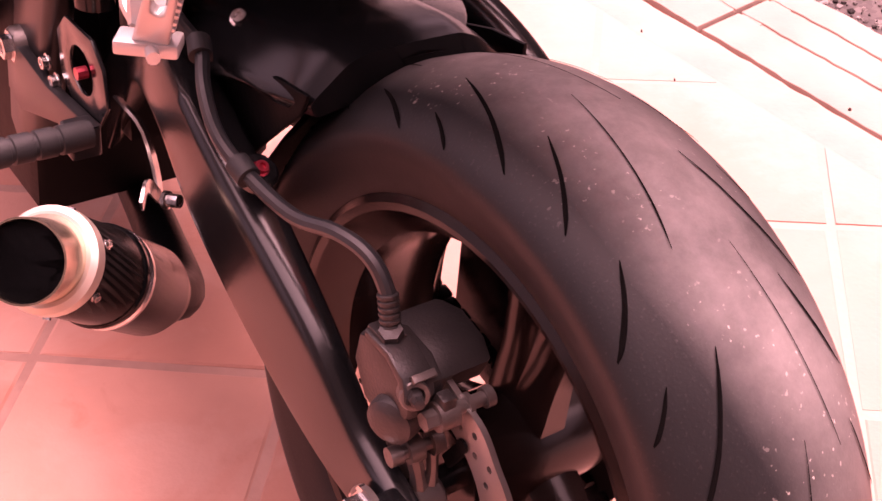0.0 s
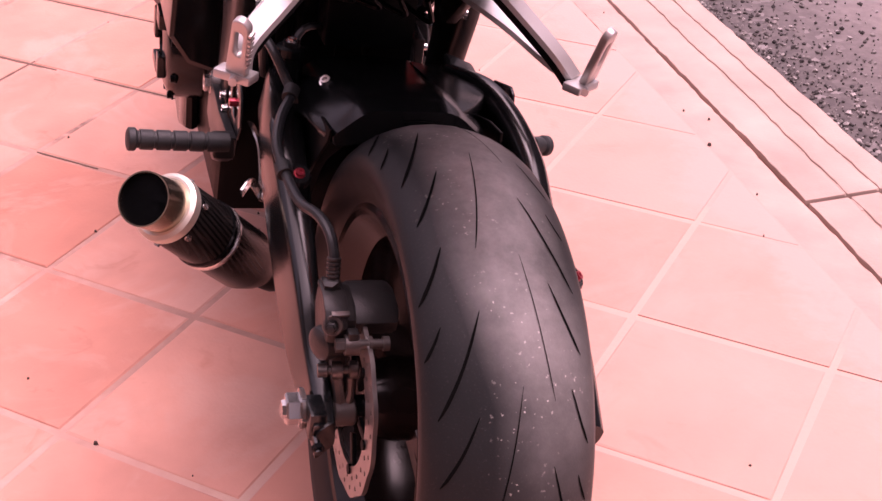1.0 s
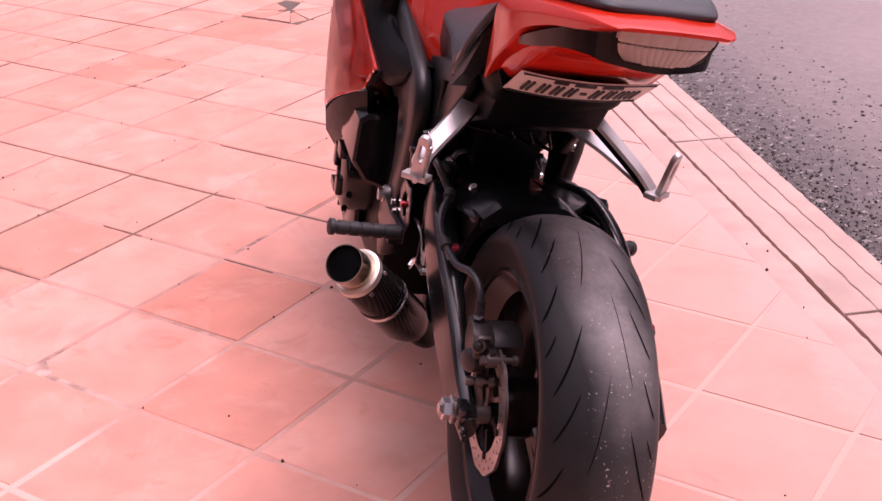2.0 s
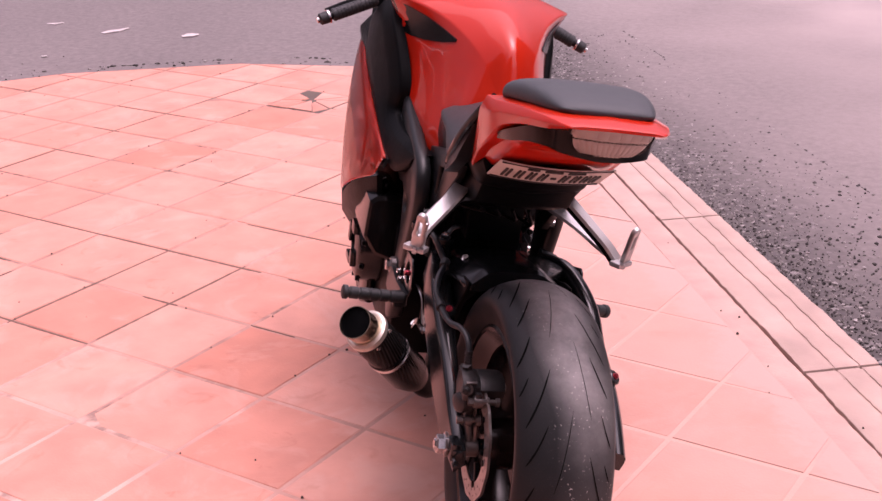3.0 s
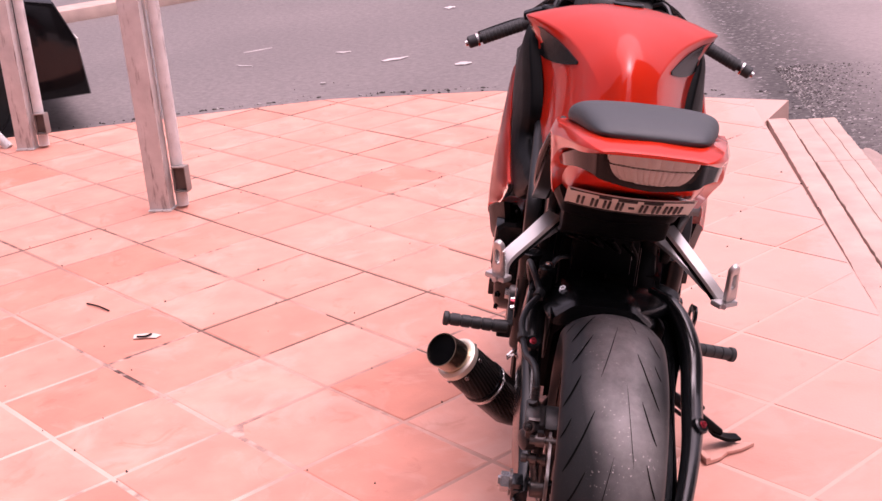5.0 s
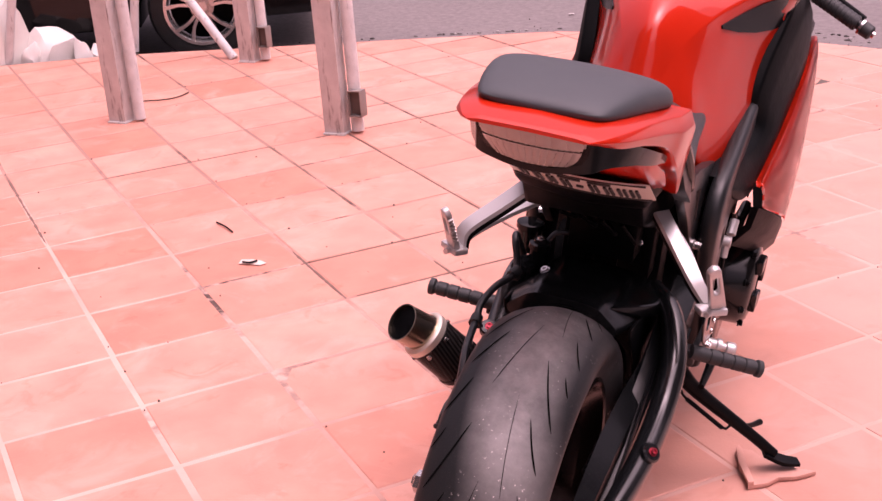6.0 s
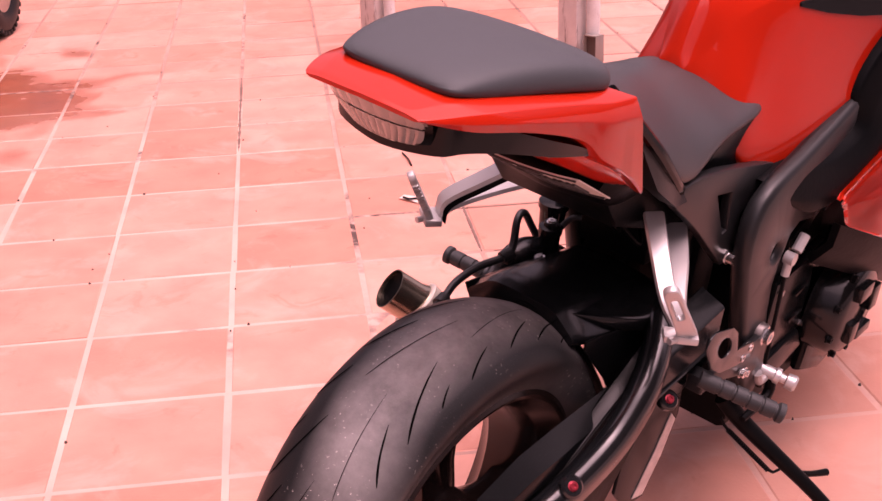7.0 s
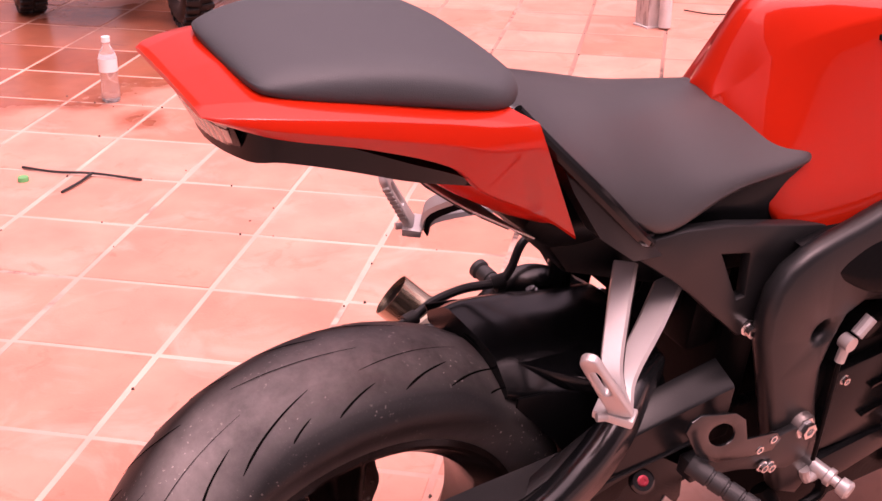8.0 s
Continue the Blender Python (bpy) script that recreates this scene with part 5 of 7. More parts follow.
for side in (-1, 1):
    bm = B()
    slab(bm, OUT, 0.140 * side + 0.010, 0.172 * side + 0.010, "x", 0.011, [ring_of(14, 0.604, 0.270, 0.014)])
    spar = part("frame_spar", bm, FRAME, bike, "satin black aluminium frame", 60)
    bm = B()
    lathe(bm, [(-0.012, 0.020), (0.004, 0.020), (0.008, 0.0175), (0.009, 0.012)], (0.176 * side + 0.010, 0.614, 0.117), (side, 0, 0), 28)
    part("pivot_collar", bm, PALE_CAST, spar)
    bm = B()
    bolt(bm, (0.182 * side + 0.010, 0.613, 0.118), (side, 0, 0), 0.0125, 0.012)
    part("pivot_bolt", bm, STEEL, spar)
    for at, way, h in (((0.134 * side + 0.010, 0.503, 0.286), (side, -0.2, 0), 0.016), ((0.138 * side + 0.010, 0.588, 0.383), (side, 0, 0.2), 0.012)):
        bm = B()
        bolt(bm, at, way, 0.009, h)
        part("frame_bolt", bm, STEEL, spar)
    bm = B()
    slab(bm, [(0.285, 0.462), (0.36, 0.462), (0.43, 0.452), (0.600, 0.412), (0.615, 0.388), (0.60, 0.368), (0.548, 0.366), (0.52, 0.350), (0.524, 0.30), (0.515, 0.274), (0.49, 0.274), (0.44, 0.318), (0.39, 0.363), (0.355, 0.392), (0.296, 0.436)], 0.116 * side + 0.010, 0.134 * side + 0.010, "x", 0.004, [[(0.425, 0.412), (0.472, 0.402), (0.482, 0.338), (0.470, 0.336)]])
    part("subframe", bm, FRAME, bike, "dark subframe plate with a triangular cutout", 40)

for side in (-1, 1):
    bm = B()
    rows = []
    wide = 0.012 if side > 0 else 0.0
    for (f0, u0), (f1, u1), l0, l1 in (((0.545, 0.402), (0.60, 0.355), 0.150, 0.165), ((0.62, 0.412), (0.665, 0.325), 0.160, 0.186), ((0.72, 0.412), (0.75, 0.340), 0.170, 0.202), ((0.795, 0.432), (0.85, 0.392), 0.178, 0.212),
                                       ((0.785, 0.482), (0.95, 0.434), 0.174, 0.218), ((0.82, 0.545), (1.02, 0.468), 0.180, 0.222), ((0.90, 0.632), (1.10, 0.500), 0.196, 0.222), ((1.00, 0.668), (1.16, 0.56), 0.188, 0.212)):
        a, b = Vector((side * (l0 + 0.3 * wide), f0, u0)), Vector((side * (l1 + wide), f1, u1))
        m = a.lerp(b, 0.5) + Vector((side * 0.008, 0, 0.003))
        rows.append([a, a.lerp(m, 0.5) + Vector((side * 0.004, 0, 0)), m, b.lerp(m, 0.5) + Vector((side * 0.003, 0, 0)), b, b - Vector((side * 0.03, 0, 0)), a - Vector((side * 0.03, 0, 0))])
    skin(bm, rows, 4, 0.15)
    part("frame_cover", bm, DARK, bike, "satin black cover between tank and fairing", 50)

# engine
bm = B()
slab(bm, [(0.66, -0.12), (0.64, 0.06), (0.68, 0.16), (0.80, 0.24), (0.98, 0.36), (1.10, 0.34), (1.14, 0.18), (1.10, 0.0), (1.0, -0.12)], -0.15, 0.15, "x", 0.015)
engine = part("engine", bm, DARK, bike, "black engine block", 40)
for side, at in ((1, (0.172, 0.935, 0.050)), (-1, (-0.150, 0.93, 0.05))):
    bm = B()
    lathe(bm, [(0, 0.096), (0.045, 0.094), (0.058, 0.084), (0.064, 0.066), (0.067, 0.030), (0.061, 0.025), (0.061, 0.0)], at, (side, 0, 0), 40)
    cover = part("engine_cover", bm, CASE, engine, "black round engine cover")
    for i in range(9):
        a = 2 * math.pi * i / 9
        bm = B()
        bolt(bm, (at[0] + 0.048 * side, at[1] + 0.091 * math.cos(a), at[2] + 0.091 * math.sin(a)), (side, 0, 0), 0.006, 0.01)
        part("cover_bolt", bm, DARK, cover)
    for i, (f, u, sf, su) in enumerate(((-0.02, 0.05, 0.05, 0.03), (0.035, 0.02, 0.03, 0.05), (-0.03, -0.03, 0.03, 0.04), (0.02, -0.045, 0.06, 0.02))):
        bm = B()
        box(bm, (at[0] + 0.066 * side, at[1] + f, at[2] + u), (0.02, sf, su), 0.004)
        part("cover_rib", bm, CASE, cover)
bm = B()
slab(bm, [(0.690, 0.168), (0.83, 0.178), (0.85, 0.10), (0.84, 0.02), (0.70, 0.02), (0.685, 0.08)], 0.12, 0.168, "x", 0.007)
slab(bm, [(0.70, 0.012), (0.83, 0.024), (0.86, -0.02), (0.72, -0.05)], 0.12, 0.176, "x", 0.006)
slab(bm, [(0.74, 0.23), (0.86, 0.27), (0.88, 0.19), (0.75, 0.185)], 0.11, 0.150, "x", 0.006)
part("sprocket_cover", bm, PLASTIC, engine)
for f, u in ((0.79, 0.125), (0.79, 0.072), (0.80, 0.21)):
    bm = B()
    box(bm, (0.170, f, u), (0.012, 0.05, 0.005), 0.0015, (8, 0, 0))
    part("case_rib", bm, CASE, engine)
for f, u in ((0.705, 0.150), (0.84, 0.155), (0.845, 0.03)):
    bm = B()
    bolt(bm, (0.166, f, u), (1, 0, 0), 0.006, 0.008)
    part("case_bolt", bm, STEEL, engine)
bm = B()
case = ((-0.222, 0.232), (-0.226, 0.140), (-0.196, 0.096), (-0.150, 0.080), (-0.120, 0.10), (-0.120, 0.236), (-0.165, 0.246), (-0.205, 0.245))
loft(bm, [[(-0.17 + (l + 0.17) * k, f, 0.165 + (u - 0.165) * k) for l, u in case] for f, k in ((0.722, 0.86), (0.728, 0.97), (0.738, 1.0), (0.90, 1.0), (0.95, 0.9))])
part("left_case", bm, CASE, engine, "gloss black angular case cover", 25)
bm = B()
lathe(bm, [(-0.012, 0.022), (0.004, 0.022), (0.006, 0.019), (0.014, 0.018), (0.016, 0.015), (0.016, 0)], (-0.190, 0.782, 0.250), (-0.25, -0.25, 0.9), 16)
box(bm, (-0.193, 0.778, 0.270), (0.030, 0.008, 0.012), 0.002, (0, 0, 30))
part("oil_cap", bm, CASE, engine, "glossy black oil filler cap")

# side fairings
for side in (-1, 1):
    bm = B()
    top = [(0.70, 0.338, 0.207), (0.80, 0.384, 0.218), (0.90, 0.426, 0.226), (1.0, 0.468, 0.229), (1.10, 0.508, 0.229), (1.20, 0.544, 0.232), (1.36, 0.44, 0.19), (1.52, 0.40, 0.12)]
    low = [(0.735, 0.290, 0.215), (0.80, 0.262, 0.238), (0.88, 0.225, 0.250), (0.97, 0.185, 0.250), (1.08, 0.13, 0.245), (1.22, 0.12, 0.23), (1.40, 0.20, 0.185), (1.56, 0.36, 0.11)]
    rows = []
    for (f0, u0, l0), (f1, u1, l1) in zip(top, low):
        l0, l1 = (l0 + 0.018, l1 + 0.014) if side > 0 else (l0, l1)
        row = [(side * (l0 - 0.020), f0 + 0.010, u0 - 0.006), (side * (l0 - 0.004), f0 + 0.002, u0 + 0.004)]
        for t in (0.06, 0.25, 0.5, 0.75, 1.0):
            bulge = 0.012 * math.sin(math.pi * t) * min(1, (f0 - 0.66) * 3)
            row.append((side * (l0 + (l1 - l0) * t + bulge), f0 + (f1 - f0) * t, u0 + (u1 - u0) * t))
        rows.append(row)
    loft(bm, rows, caps=False, closed=False)
    bmesh.ops.solidify(bm, geom=bm.faces[:], thickness=0.006 * side)
    part("side_fairing", bm, RED, bike, "glossy red side fairing", 35, 1)
    bm = B()
    rows = []
    for f, u, l in low:
        l += 0.014 if side > 0 else 0.0
        rows.append([(side * (l - 0.004), f, u), (side * (l - 0.012), f + 0.015, u - 0.05), (side * (l - 0.045), f + 0.03, u - 0.10), (side * (l - 0.055), f + 0.03, u - 0.09), (side * (l - 0.024), f + 0.015, u - 0.045), (side * (l - 0.018), f, u)])
    loft(bm, rows)
    part("lower_fairing", bm, DARK, bike, "black lower edge of the fairing", 40)
    bm = B()
    slab(bm, [(0.90, 0.205), (0.97, 0.178), (1.08, 0.125), (1.22, 0.118), (1.2, -0.10), (1.0, -0.14), (0.90, -0.10), (0.93, 0.08)], 0.150 * side, 0.175 * side, "x", 0.010)
    part("belly_fairing", bm, BLACK_GLOSS, bike, "black lower fairing", 40)
    bm = B()
    slab(bm, [(side * l, u) for l, u in ((0.12, 0.62), (0.185, 0.59), (0.212, 0.52), (0.218, 0.45), (0.205, 0.34), (0.15, 0.30), (0.12, 0.40))], 0.985, 1.0, "y", 0.004)
    rows = [[(side * l0, f, u0), (side * l1, f, u1), (side * l1, f, u1 - 0.012), (side * l0, f, u0 - 0.012)] for f, l0, u0, l1, u1 in ((0.70, 0.160, 0.392, 0.204, 0.330), (0.80, 0.165, 0.435, 0.213, 0.376), (0.92, 0.175, 0.50, 0.222, 0.426), (1.02, 0.180, 0.575, 0.224, 0.468), (1.12, 0.175, 0.625, 0.224, 0.508), (1.22, 0.15, 0.64, 0.226, 0.545))]
    loft(bm, rows)
    part("inner_panel", bm, PLASTIC, bike, "satin black inner fairing panel", 50)
# nose, screen and instruments
bm = B()
loft(bm, [mirrored([(0, 0.67), (0.12, 0.665), (0.205, 0.64), (0.225, 0.58), (0.18, 0.50), (0, 0.48)], 1.26),
          mirrored([(0, 0.66), (0.10, 0.65), (0.165, 0.61), (0.18, 0.54), (0.13, 0.44), (0, 0.42)], 1.40),
          mirrored([(0, 0.61), (0.08, 0.60), (0.12, 0.57), (0.13, 0.51), (0.10, 0.44), (0, 0.42)], 1.52),
          mirrored([(0, 0.53), (0.04, 0.525), (0.06, 0.51), (0.06, 0.49), (0.04, 0.47), (0, 0.46)], 1.60)])
nose = part("nose_fairing", bm, BLACK_GLOSS, bike, "black nose fairing", 40, 1)
bm = B()
rows = []
for f, w, u in ((1.20, 0.21, 0.745), (1.30, 0.19, 0.735), (1.38, 0.15, 0.70), (1.46, 0.10, 0.65)):
    rows.append([(w * q, f, u - 0.10 * q * q) for q in np.linspace(-1, 1, 9)])
loft(bm, rows, caps=False, closed=False)
bmesh.ops.solidify(bm, geom=bm.faces[:], thickness=0.004)
part("windscreen", bm, BLACK_GLOSS, nose, "dark smoked windscreen", 50)
bm = B()
box(bm, (0, 1.21, 0.655), (0.20, 0.05, 0.09), 0.012, (-35, 0, 0))
dash = part("instrument_panel", bm, PLASTIC, bike, "black instrument panel")
bm = B()
box(bm, (0, 1.182, 0.672), (0.12, 0.004, 0.055), 0.002, (-35, 0, 0))
part("display", bm, BLACK_GLOSS, dash)
# handlebars and fork
bm = B()
slab(bm, [(-0.12, 1.05), (-0.04, 1.03), (0.04, 1.03), (0.12, 1.05), (0.12, 1.11), (0.05, 1.14), (-0.05, 1.14), (-0.12, 1.11)], 0.600, 0.622, "z", 0.005)
clamp = part("top_clamp", bm, FRAME, bike, "black top clamp")
for l in (-0.10, 0.10):
    bm = B()
    lathe(bm, [(0, 0.026), (0.02, 0.026), (0.022, 0.018), (0.03, 0.016), (0.03, 0)], (l, 1.08, 0.618), (0, -0.4, 1), 20)
    part("fork_cap", bm, ALU, clamp)
bm = B()
lathe(bm, [(0, 0.017), (0.02, 0.016), (0.02, 0)], (0, 1.05, 0.62), (0, -0.4, 1), 20)
part("ignition_lock", bm, STEEL, clamp)
for side in (-1, 1):
    bm = B()
    tube(bm, [(side * 0.10, 1.14, 0.655), (side * 0.19, 1.135, 0.638), (side * 0.330, 1.10, 0.577)], 0.011, 12, 3)
    bar = part("handlebar", bm, FRAME, bike)
    bm = B()
    a, b = Vector((side * 0.205, 1.130, 0.630)), Vector((side * 0.322, 1.103, 0.580))
    prof = []
    for i in range(13):
        prof += [(0.122 * i / 13, 0.0165), (0.122 * (i + 0.6) / 13, 0.0165), (0.122 * (i + 0.65) / 13, 0.0155), (0.122 * (i + 0.95) / 13, 0.0155)]
    lathe(bm, prof, a, b - a, 16)
    part("grip", bm, GRIP, bar, "ribbed black rubber grip")
    bm = B()
    lathe(bm, [(0.004, 0.012), (0.005, 0.0155), (0.024, 0.015), (0.027, 0.011), (0.027, 0)], b, b - a, 18)
    weight = part("bar_end", bm, GRIP, bar)
    bm = B()
    lathe(bm, [(-0.001, 0.0172), (0.004, 0.0172), (0.004, 0.010)], b, b - a, 18)
    lathe(bm, [(0.026, 0.0075), (0.033, 0.0075), (0.034, 0.0)], b, b - a, 12)
    part("bar_end_screw", bm, STEEL, weight, "bright steel screw and collar")
    bm = B()
    box(bm, (side * 0.190, 1.135, 0.642), (0.05, 0.04, 0.045), 0.008, (0, 22 * side, 0))
    part("switch_gear", bm, PLASTIC, bar)
    bm = B()
    tube(bm, [(side * 0.18, 1.17, 0.635), (side * 0.23, 1.195, 0.62), (side * 0.28, 1.19, 0.60), (side * 0.325, 1.17, 0.582)], [0.008, 0.008, 0.007, 0.006], 10, 4)
    part("lever", bm, DARK, bar)
    bm = B()
    lathe(bm, [(0, 0.02), (0.035, 0.022), (0.04, 0.018), (0.04, 0)], (side * 0.155, 1.14, 0.635), (0, 0, 1), 20)
    part("fluid_cup", bm, PLASTIC, bar)
    bm = B()
    tube(bm, [(side * 0.10, 1.10, 0.60), (side * 0.10, 1.25, 0.28)], 0.026, 20, 1)
    tube(bm, [(side * 0.10, 1.24, 0.30), (side * 0.10, 1.385, 0.0)], 0.021, 20, 1)
    part("fork_leg", bm, FRAME, bike)
for k in range(4):
    bm = B()
    s = -1 if k % 2 else 1
    tube(bm, [(s * 0.16, 1.14, 0.63), (s * 0.12, 1.20, 0.68 + 0.01 * k), (s * 0.05, 1.24, 0.62), (s * 0.03, 1.28, 0.45)], 0.005, 8, 4)
    part("cable", bm, HOSE, bike)
# front wheel
bm = B()
fhalf = [(0.045, 0.214), (0.056, 0.240), (0.060, 0.256), (0.050, 0.278), (0.030, 0.293), (0.0, 0.299)]
lathe(bm, [(-a, r) for a, r in fhalf] + [(a, r) for a, r in reversed(fhalf[:-1])], (0, 1.41, -0.012), (1, 0, 0), 64, closed=True)
ftyre = bm
bm = B()
lathe(bm, [(-0.05, 0.219), (-0.046, 0.224), (-0.03, 0.196), (0.03, 0.196), (0.046, 0.224), (0.05, 0.219), (0.03, 0.186), (-0.03, 0.186)], (0, 1.41, -0.012), (1, 0, 0), 48, closed=True)
fwheel = part("front_wheel", bm, RIM, bike, "glossy dark bronze cast rim")
part("tyre", ftyre, RUBBER, fwheel, "black front tyre", 60)
bm = B()
lathe(bm, [(-0.06, 0.02), (-0.05, 0.035), (0.05, 0.035), (0.06, 0.02)], (0, 1.41, -0.012), (1, 0, 0), 24)
part("hub", bm, RIM, fwheel)
for i in range(6):
    bm = B()
    a = math.pi * i / 3
    tube(bm, [(0, 1.41 + r * math.cos(a), -0.012 + r * math.sin(a)) for r in (0.03, 0.1, 0.195)], [0.014, 0.011, 0.013], 8, 2)
    part("spoke", bm, RIM, fwheel)

# rear brackets and pillion footrests
def plank(bm, rows, side, thick=0.006, inset=0.0):
    """A flat strap whose breadth lies fore and aft: rows of (l, f, u, half breadth)."""
    line = smooth_line([r[:3] for r in rows], 4)
    widths = np.interp(np.linspace(0, len(rows) - 1, len(line)), range(len(rows)), [r[3] for r in rows])
    rings = []
    out, rise = Vector((0.3 * side, -0.6, 0.74)), 0.8
    for p, w in zip(line, widths):
        p = p - out * inset
        across = Vector((0.78 * side, 0.59, 0.16)) * float(w)
        rings.append([p - across, p - across * rise + out * thick, p + across * rise + out * thick, p + across, p + across * rise - out * thick * 0.3, p - across * rise - out * thick * 0.3])
    return loft(bm, rings)


for side in (-1, 1):
    foot = Vector((0.216, 0.226, 0.309)) if side > 0 else Vector((-0.195, 0.222, 0.311))
    bm = B()
    thin = 0.82 if side > 0 else 1.0
    rear_arm = [(l, f, u, w * thin) for l, f, u, w in ((side * 0.108, 0.306, 0.412, 0.018), (side * 0.150, 0.268, 0.375, 0.0165), (side * 0.190, 0.236, 0.338, 0.0155), (foot.x, foot.y + 0.008, foot.z, 0.0155))]
    plank(bm, rear_arm, side)
    bracket = part("footrest_bracket", bm, ALU, bike, "bare aluminium pillion footrest bracket", 40)
    # dark strap behind the arm puts its inner side's shade into colour
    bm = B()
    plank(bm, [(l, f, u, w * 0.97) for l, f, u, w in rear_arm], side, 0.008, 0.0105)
    part("arm_back", bm, DARK, bracket, "inner side coloured dark for shade", 40)
    bm = B()
    plank(bm, [(side * 0.102, 0.392, 0.362, 0.018), (side * 0.150, 0.322, 0.345, 0.017), (side * 0.190, 0.258, 0.322, 0.015), (foot.x, foot.y + 0.012, foot.z - 0.003, 0.012)], side)
    part("front_strut", bm, ALU, bracket, smooth=40)
    bm = B()
    box(bm, foot + Vector((side * 0.006, -0.004, -0.003)), (0.046, 0.026, 0.011), 0.003, (0, 0, 37 * side))
    lathe(bm, [(-0.018, 0.0050), (0.018, 0.0050)], foot + Vector((side * 0.008, -0.010, -0.003)), (0.3, 1, 0), 10)
    part("footrest_pivot", bm, ALU, bracket)
    bm = B()
    a, b = (foot + Vector((0.014, -0.004, 0.006)), Vector((0.219, 0.166, 0.400))) if side > 0 else (foot + Vector((-0.006, -0.010, 0.004)), Vector((-0.206, 0.166, 0.394)))
    rail = (b - a).normalized()
    flat = Vector((-0.74 * side, -0.67, 0))
    flat -= rail * flat.dot(rail)
    flat.normalize()
    reach = (b - a).length
    tongue = [(-0.013, -0.004), (0.013, -0.004), (0.0115, reach * 0.5)] + [(0.0105 * math.cos(q), reach - 0.0105 + 0.0105 * math.sin(q)) for q in np.linspace(0, math.pi, 9)] + [(-0.0115, reach * 0.5)]
    slot = [(0.0048 * math.cos(q), reach * 0.74 + 0.0048 * math.sin(q)) for q in np.linspace(0, math.pi, 7)] + [(0.0048 * math.cos(q), reach * 0.40 + 0.0048 * math.sin(q)) for q in np.linspace(math.pi, 2 * math.pi, 7)]
    slab(bm, tongue, -0.0055, 0.0055, "z", 0.002, [slot])
    turn_peg = Matrix((flat, rail, flat.cross(rail))).transposed().to_4x4()
    bmesh.ops.transform(bm, matrix=Matrix.Translation(a) @ turn_peg, verts=bm.verts)
    peg = part("footrest", bm, ALU, bracket, "folded aluminium footrest with a slot", 50)
    for i in range(8 if side < 0 else 0):
        bm = B()
        p = a.lerp(b, 0.22 + 0.085 * i) + flat * 0.0118
        box(bm, (0, 0, 0), (0.005, 0.0042, 0.009), 0.001)
        bmesh.ops.transform(bm, matrix=Matrix.Translation(p) @ turn_peg, verts=bm.verts)
        part("tooth", bm, ALU, peg)

# rider footrests, heel plates and shift linkage
for side in (-1, 1):
    bm = B()
    a, b = (Vector((-0.172, 0.422, 0.118)), Vector((-0.283, 0.414, 0.125))) if side < 0 else (Vector((0.186, 0.411, 0.128)), Vector((0.311, 0.467, 0.098)))
    prof = [(0, 0.013)]
    for i in range(5):
        s = 0.022 * i + 0.012
        prof += [(s, 0.0135), (s + 0.017, 0.0135), (s + 0.018, 0.0115), (s + 0.021, 0.0115)]
    prof += [(0.122, 0.0135), (0.124, 0.0155), (0.132, 0.0155), (0.134, 0.012), (0.134, 0)]
    lathe(bm, prof, a, b - a, 18)
    rest = part("rider_footrest", bm, GRIP, bike, "ribbed black rubber footrest", 40)
    bm = B()
    box(bm, (side * 0.178, 0.428, 0.112), (0.03, 0.03, 0.03), 0.005)
    slab(bm, [(0.415, 0.128), (0.425, 0.105), (0.50, 0.088), (0.60, 0.052), (0.635, 0.062), (0.63, 0.10), (0.60, 0.125), (0.52, 0.118)], 0.172 * side + 0.010, 0.184 * side + 0.010, "x", 0.002)
    part("footrest_hanger", bm, FRAME, rest)
    bm = B()
    if side < 0:
        slab(bm, [(0.402, 0.150), (0.408, 0.185), (0.430, 0.205), (0.490, 0.202), (0.512, 0.180), (0.508, 0.135), (0.485, 0.118), (0.425, 0.120)], -0.158, -0.162, "x", 0.001, [ring_of(16, 0.458, 0.162, 0.026, 0.023)])
    else:
        slab(bm, [(0.370, 0.206), (0.376, 0.221), (0.390, 0.226), (0.452, 0.208), (0.474, 0.190), (0.488, 0.152), (0.545, 0.142), (0.556, 0.128), (0.545, 0.112), (0.50, 0.118), (0.440, 0.132), (0.402, 0.156)], 0.199, 0.203, "x", 0.001, [[(0.436 + x * 0.94 - y * 0.2, 0.179 + y * 0.94 - x * 0.25) for x, y in ring_of(16, 0, 0, 0.026, 0.021)]])
    heel = part("heel_plate", bm, SWING, bike, "dark metal heel guard with an oval cutout", 40)
    for f, u in ((0.541, 0.132), (0.519, 0.122), (0.541, 0.081), (0.556, 0.076)):
        bm = B()
        bolt(bm, (side * (0.162 if side < 0 else 0.196), f, u), (side, 0, 0), 0.0065, 0.008)
        part("heel_bolt", bm, STEEL, heel)
bm = B()
lathe(bm, [(-0.004, 0.006), (0.006, 0.006)], (-0.165, 0.447, 0.166), (-1, 0, 0), 10)
part("red_bolt", bm, REDBOLT, bike, "red anodised bolt")
bm = B()
tube(bm, [(0.190, 0.664, 0.254), (0.190, 0.684, 0.276)], 0.009, 10, 1)
lathe(bm, [(-0.008, 0.011), (0.008, 0.011)], (0.186, 0.656, 0.242), (1, 0, 0), 14)
tube(bm, [(0.186, 0.655, 0.242), (0.186, 0.652, 0.212)], 0.007, 10, 1)
link = part("shift_linkage", bm, ALU, bike, "bright shift linkage with ball joints")
bm = B()
tube(bm, [(0.186, 0.652, 0.212), (0.190, 0.660, 0.04)], 0.0035, 8, 1)
part("shift_rod", bm, DARK, link)
bm = B()
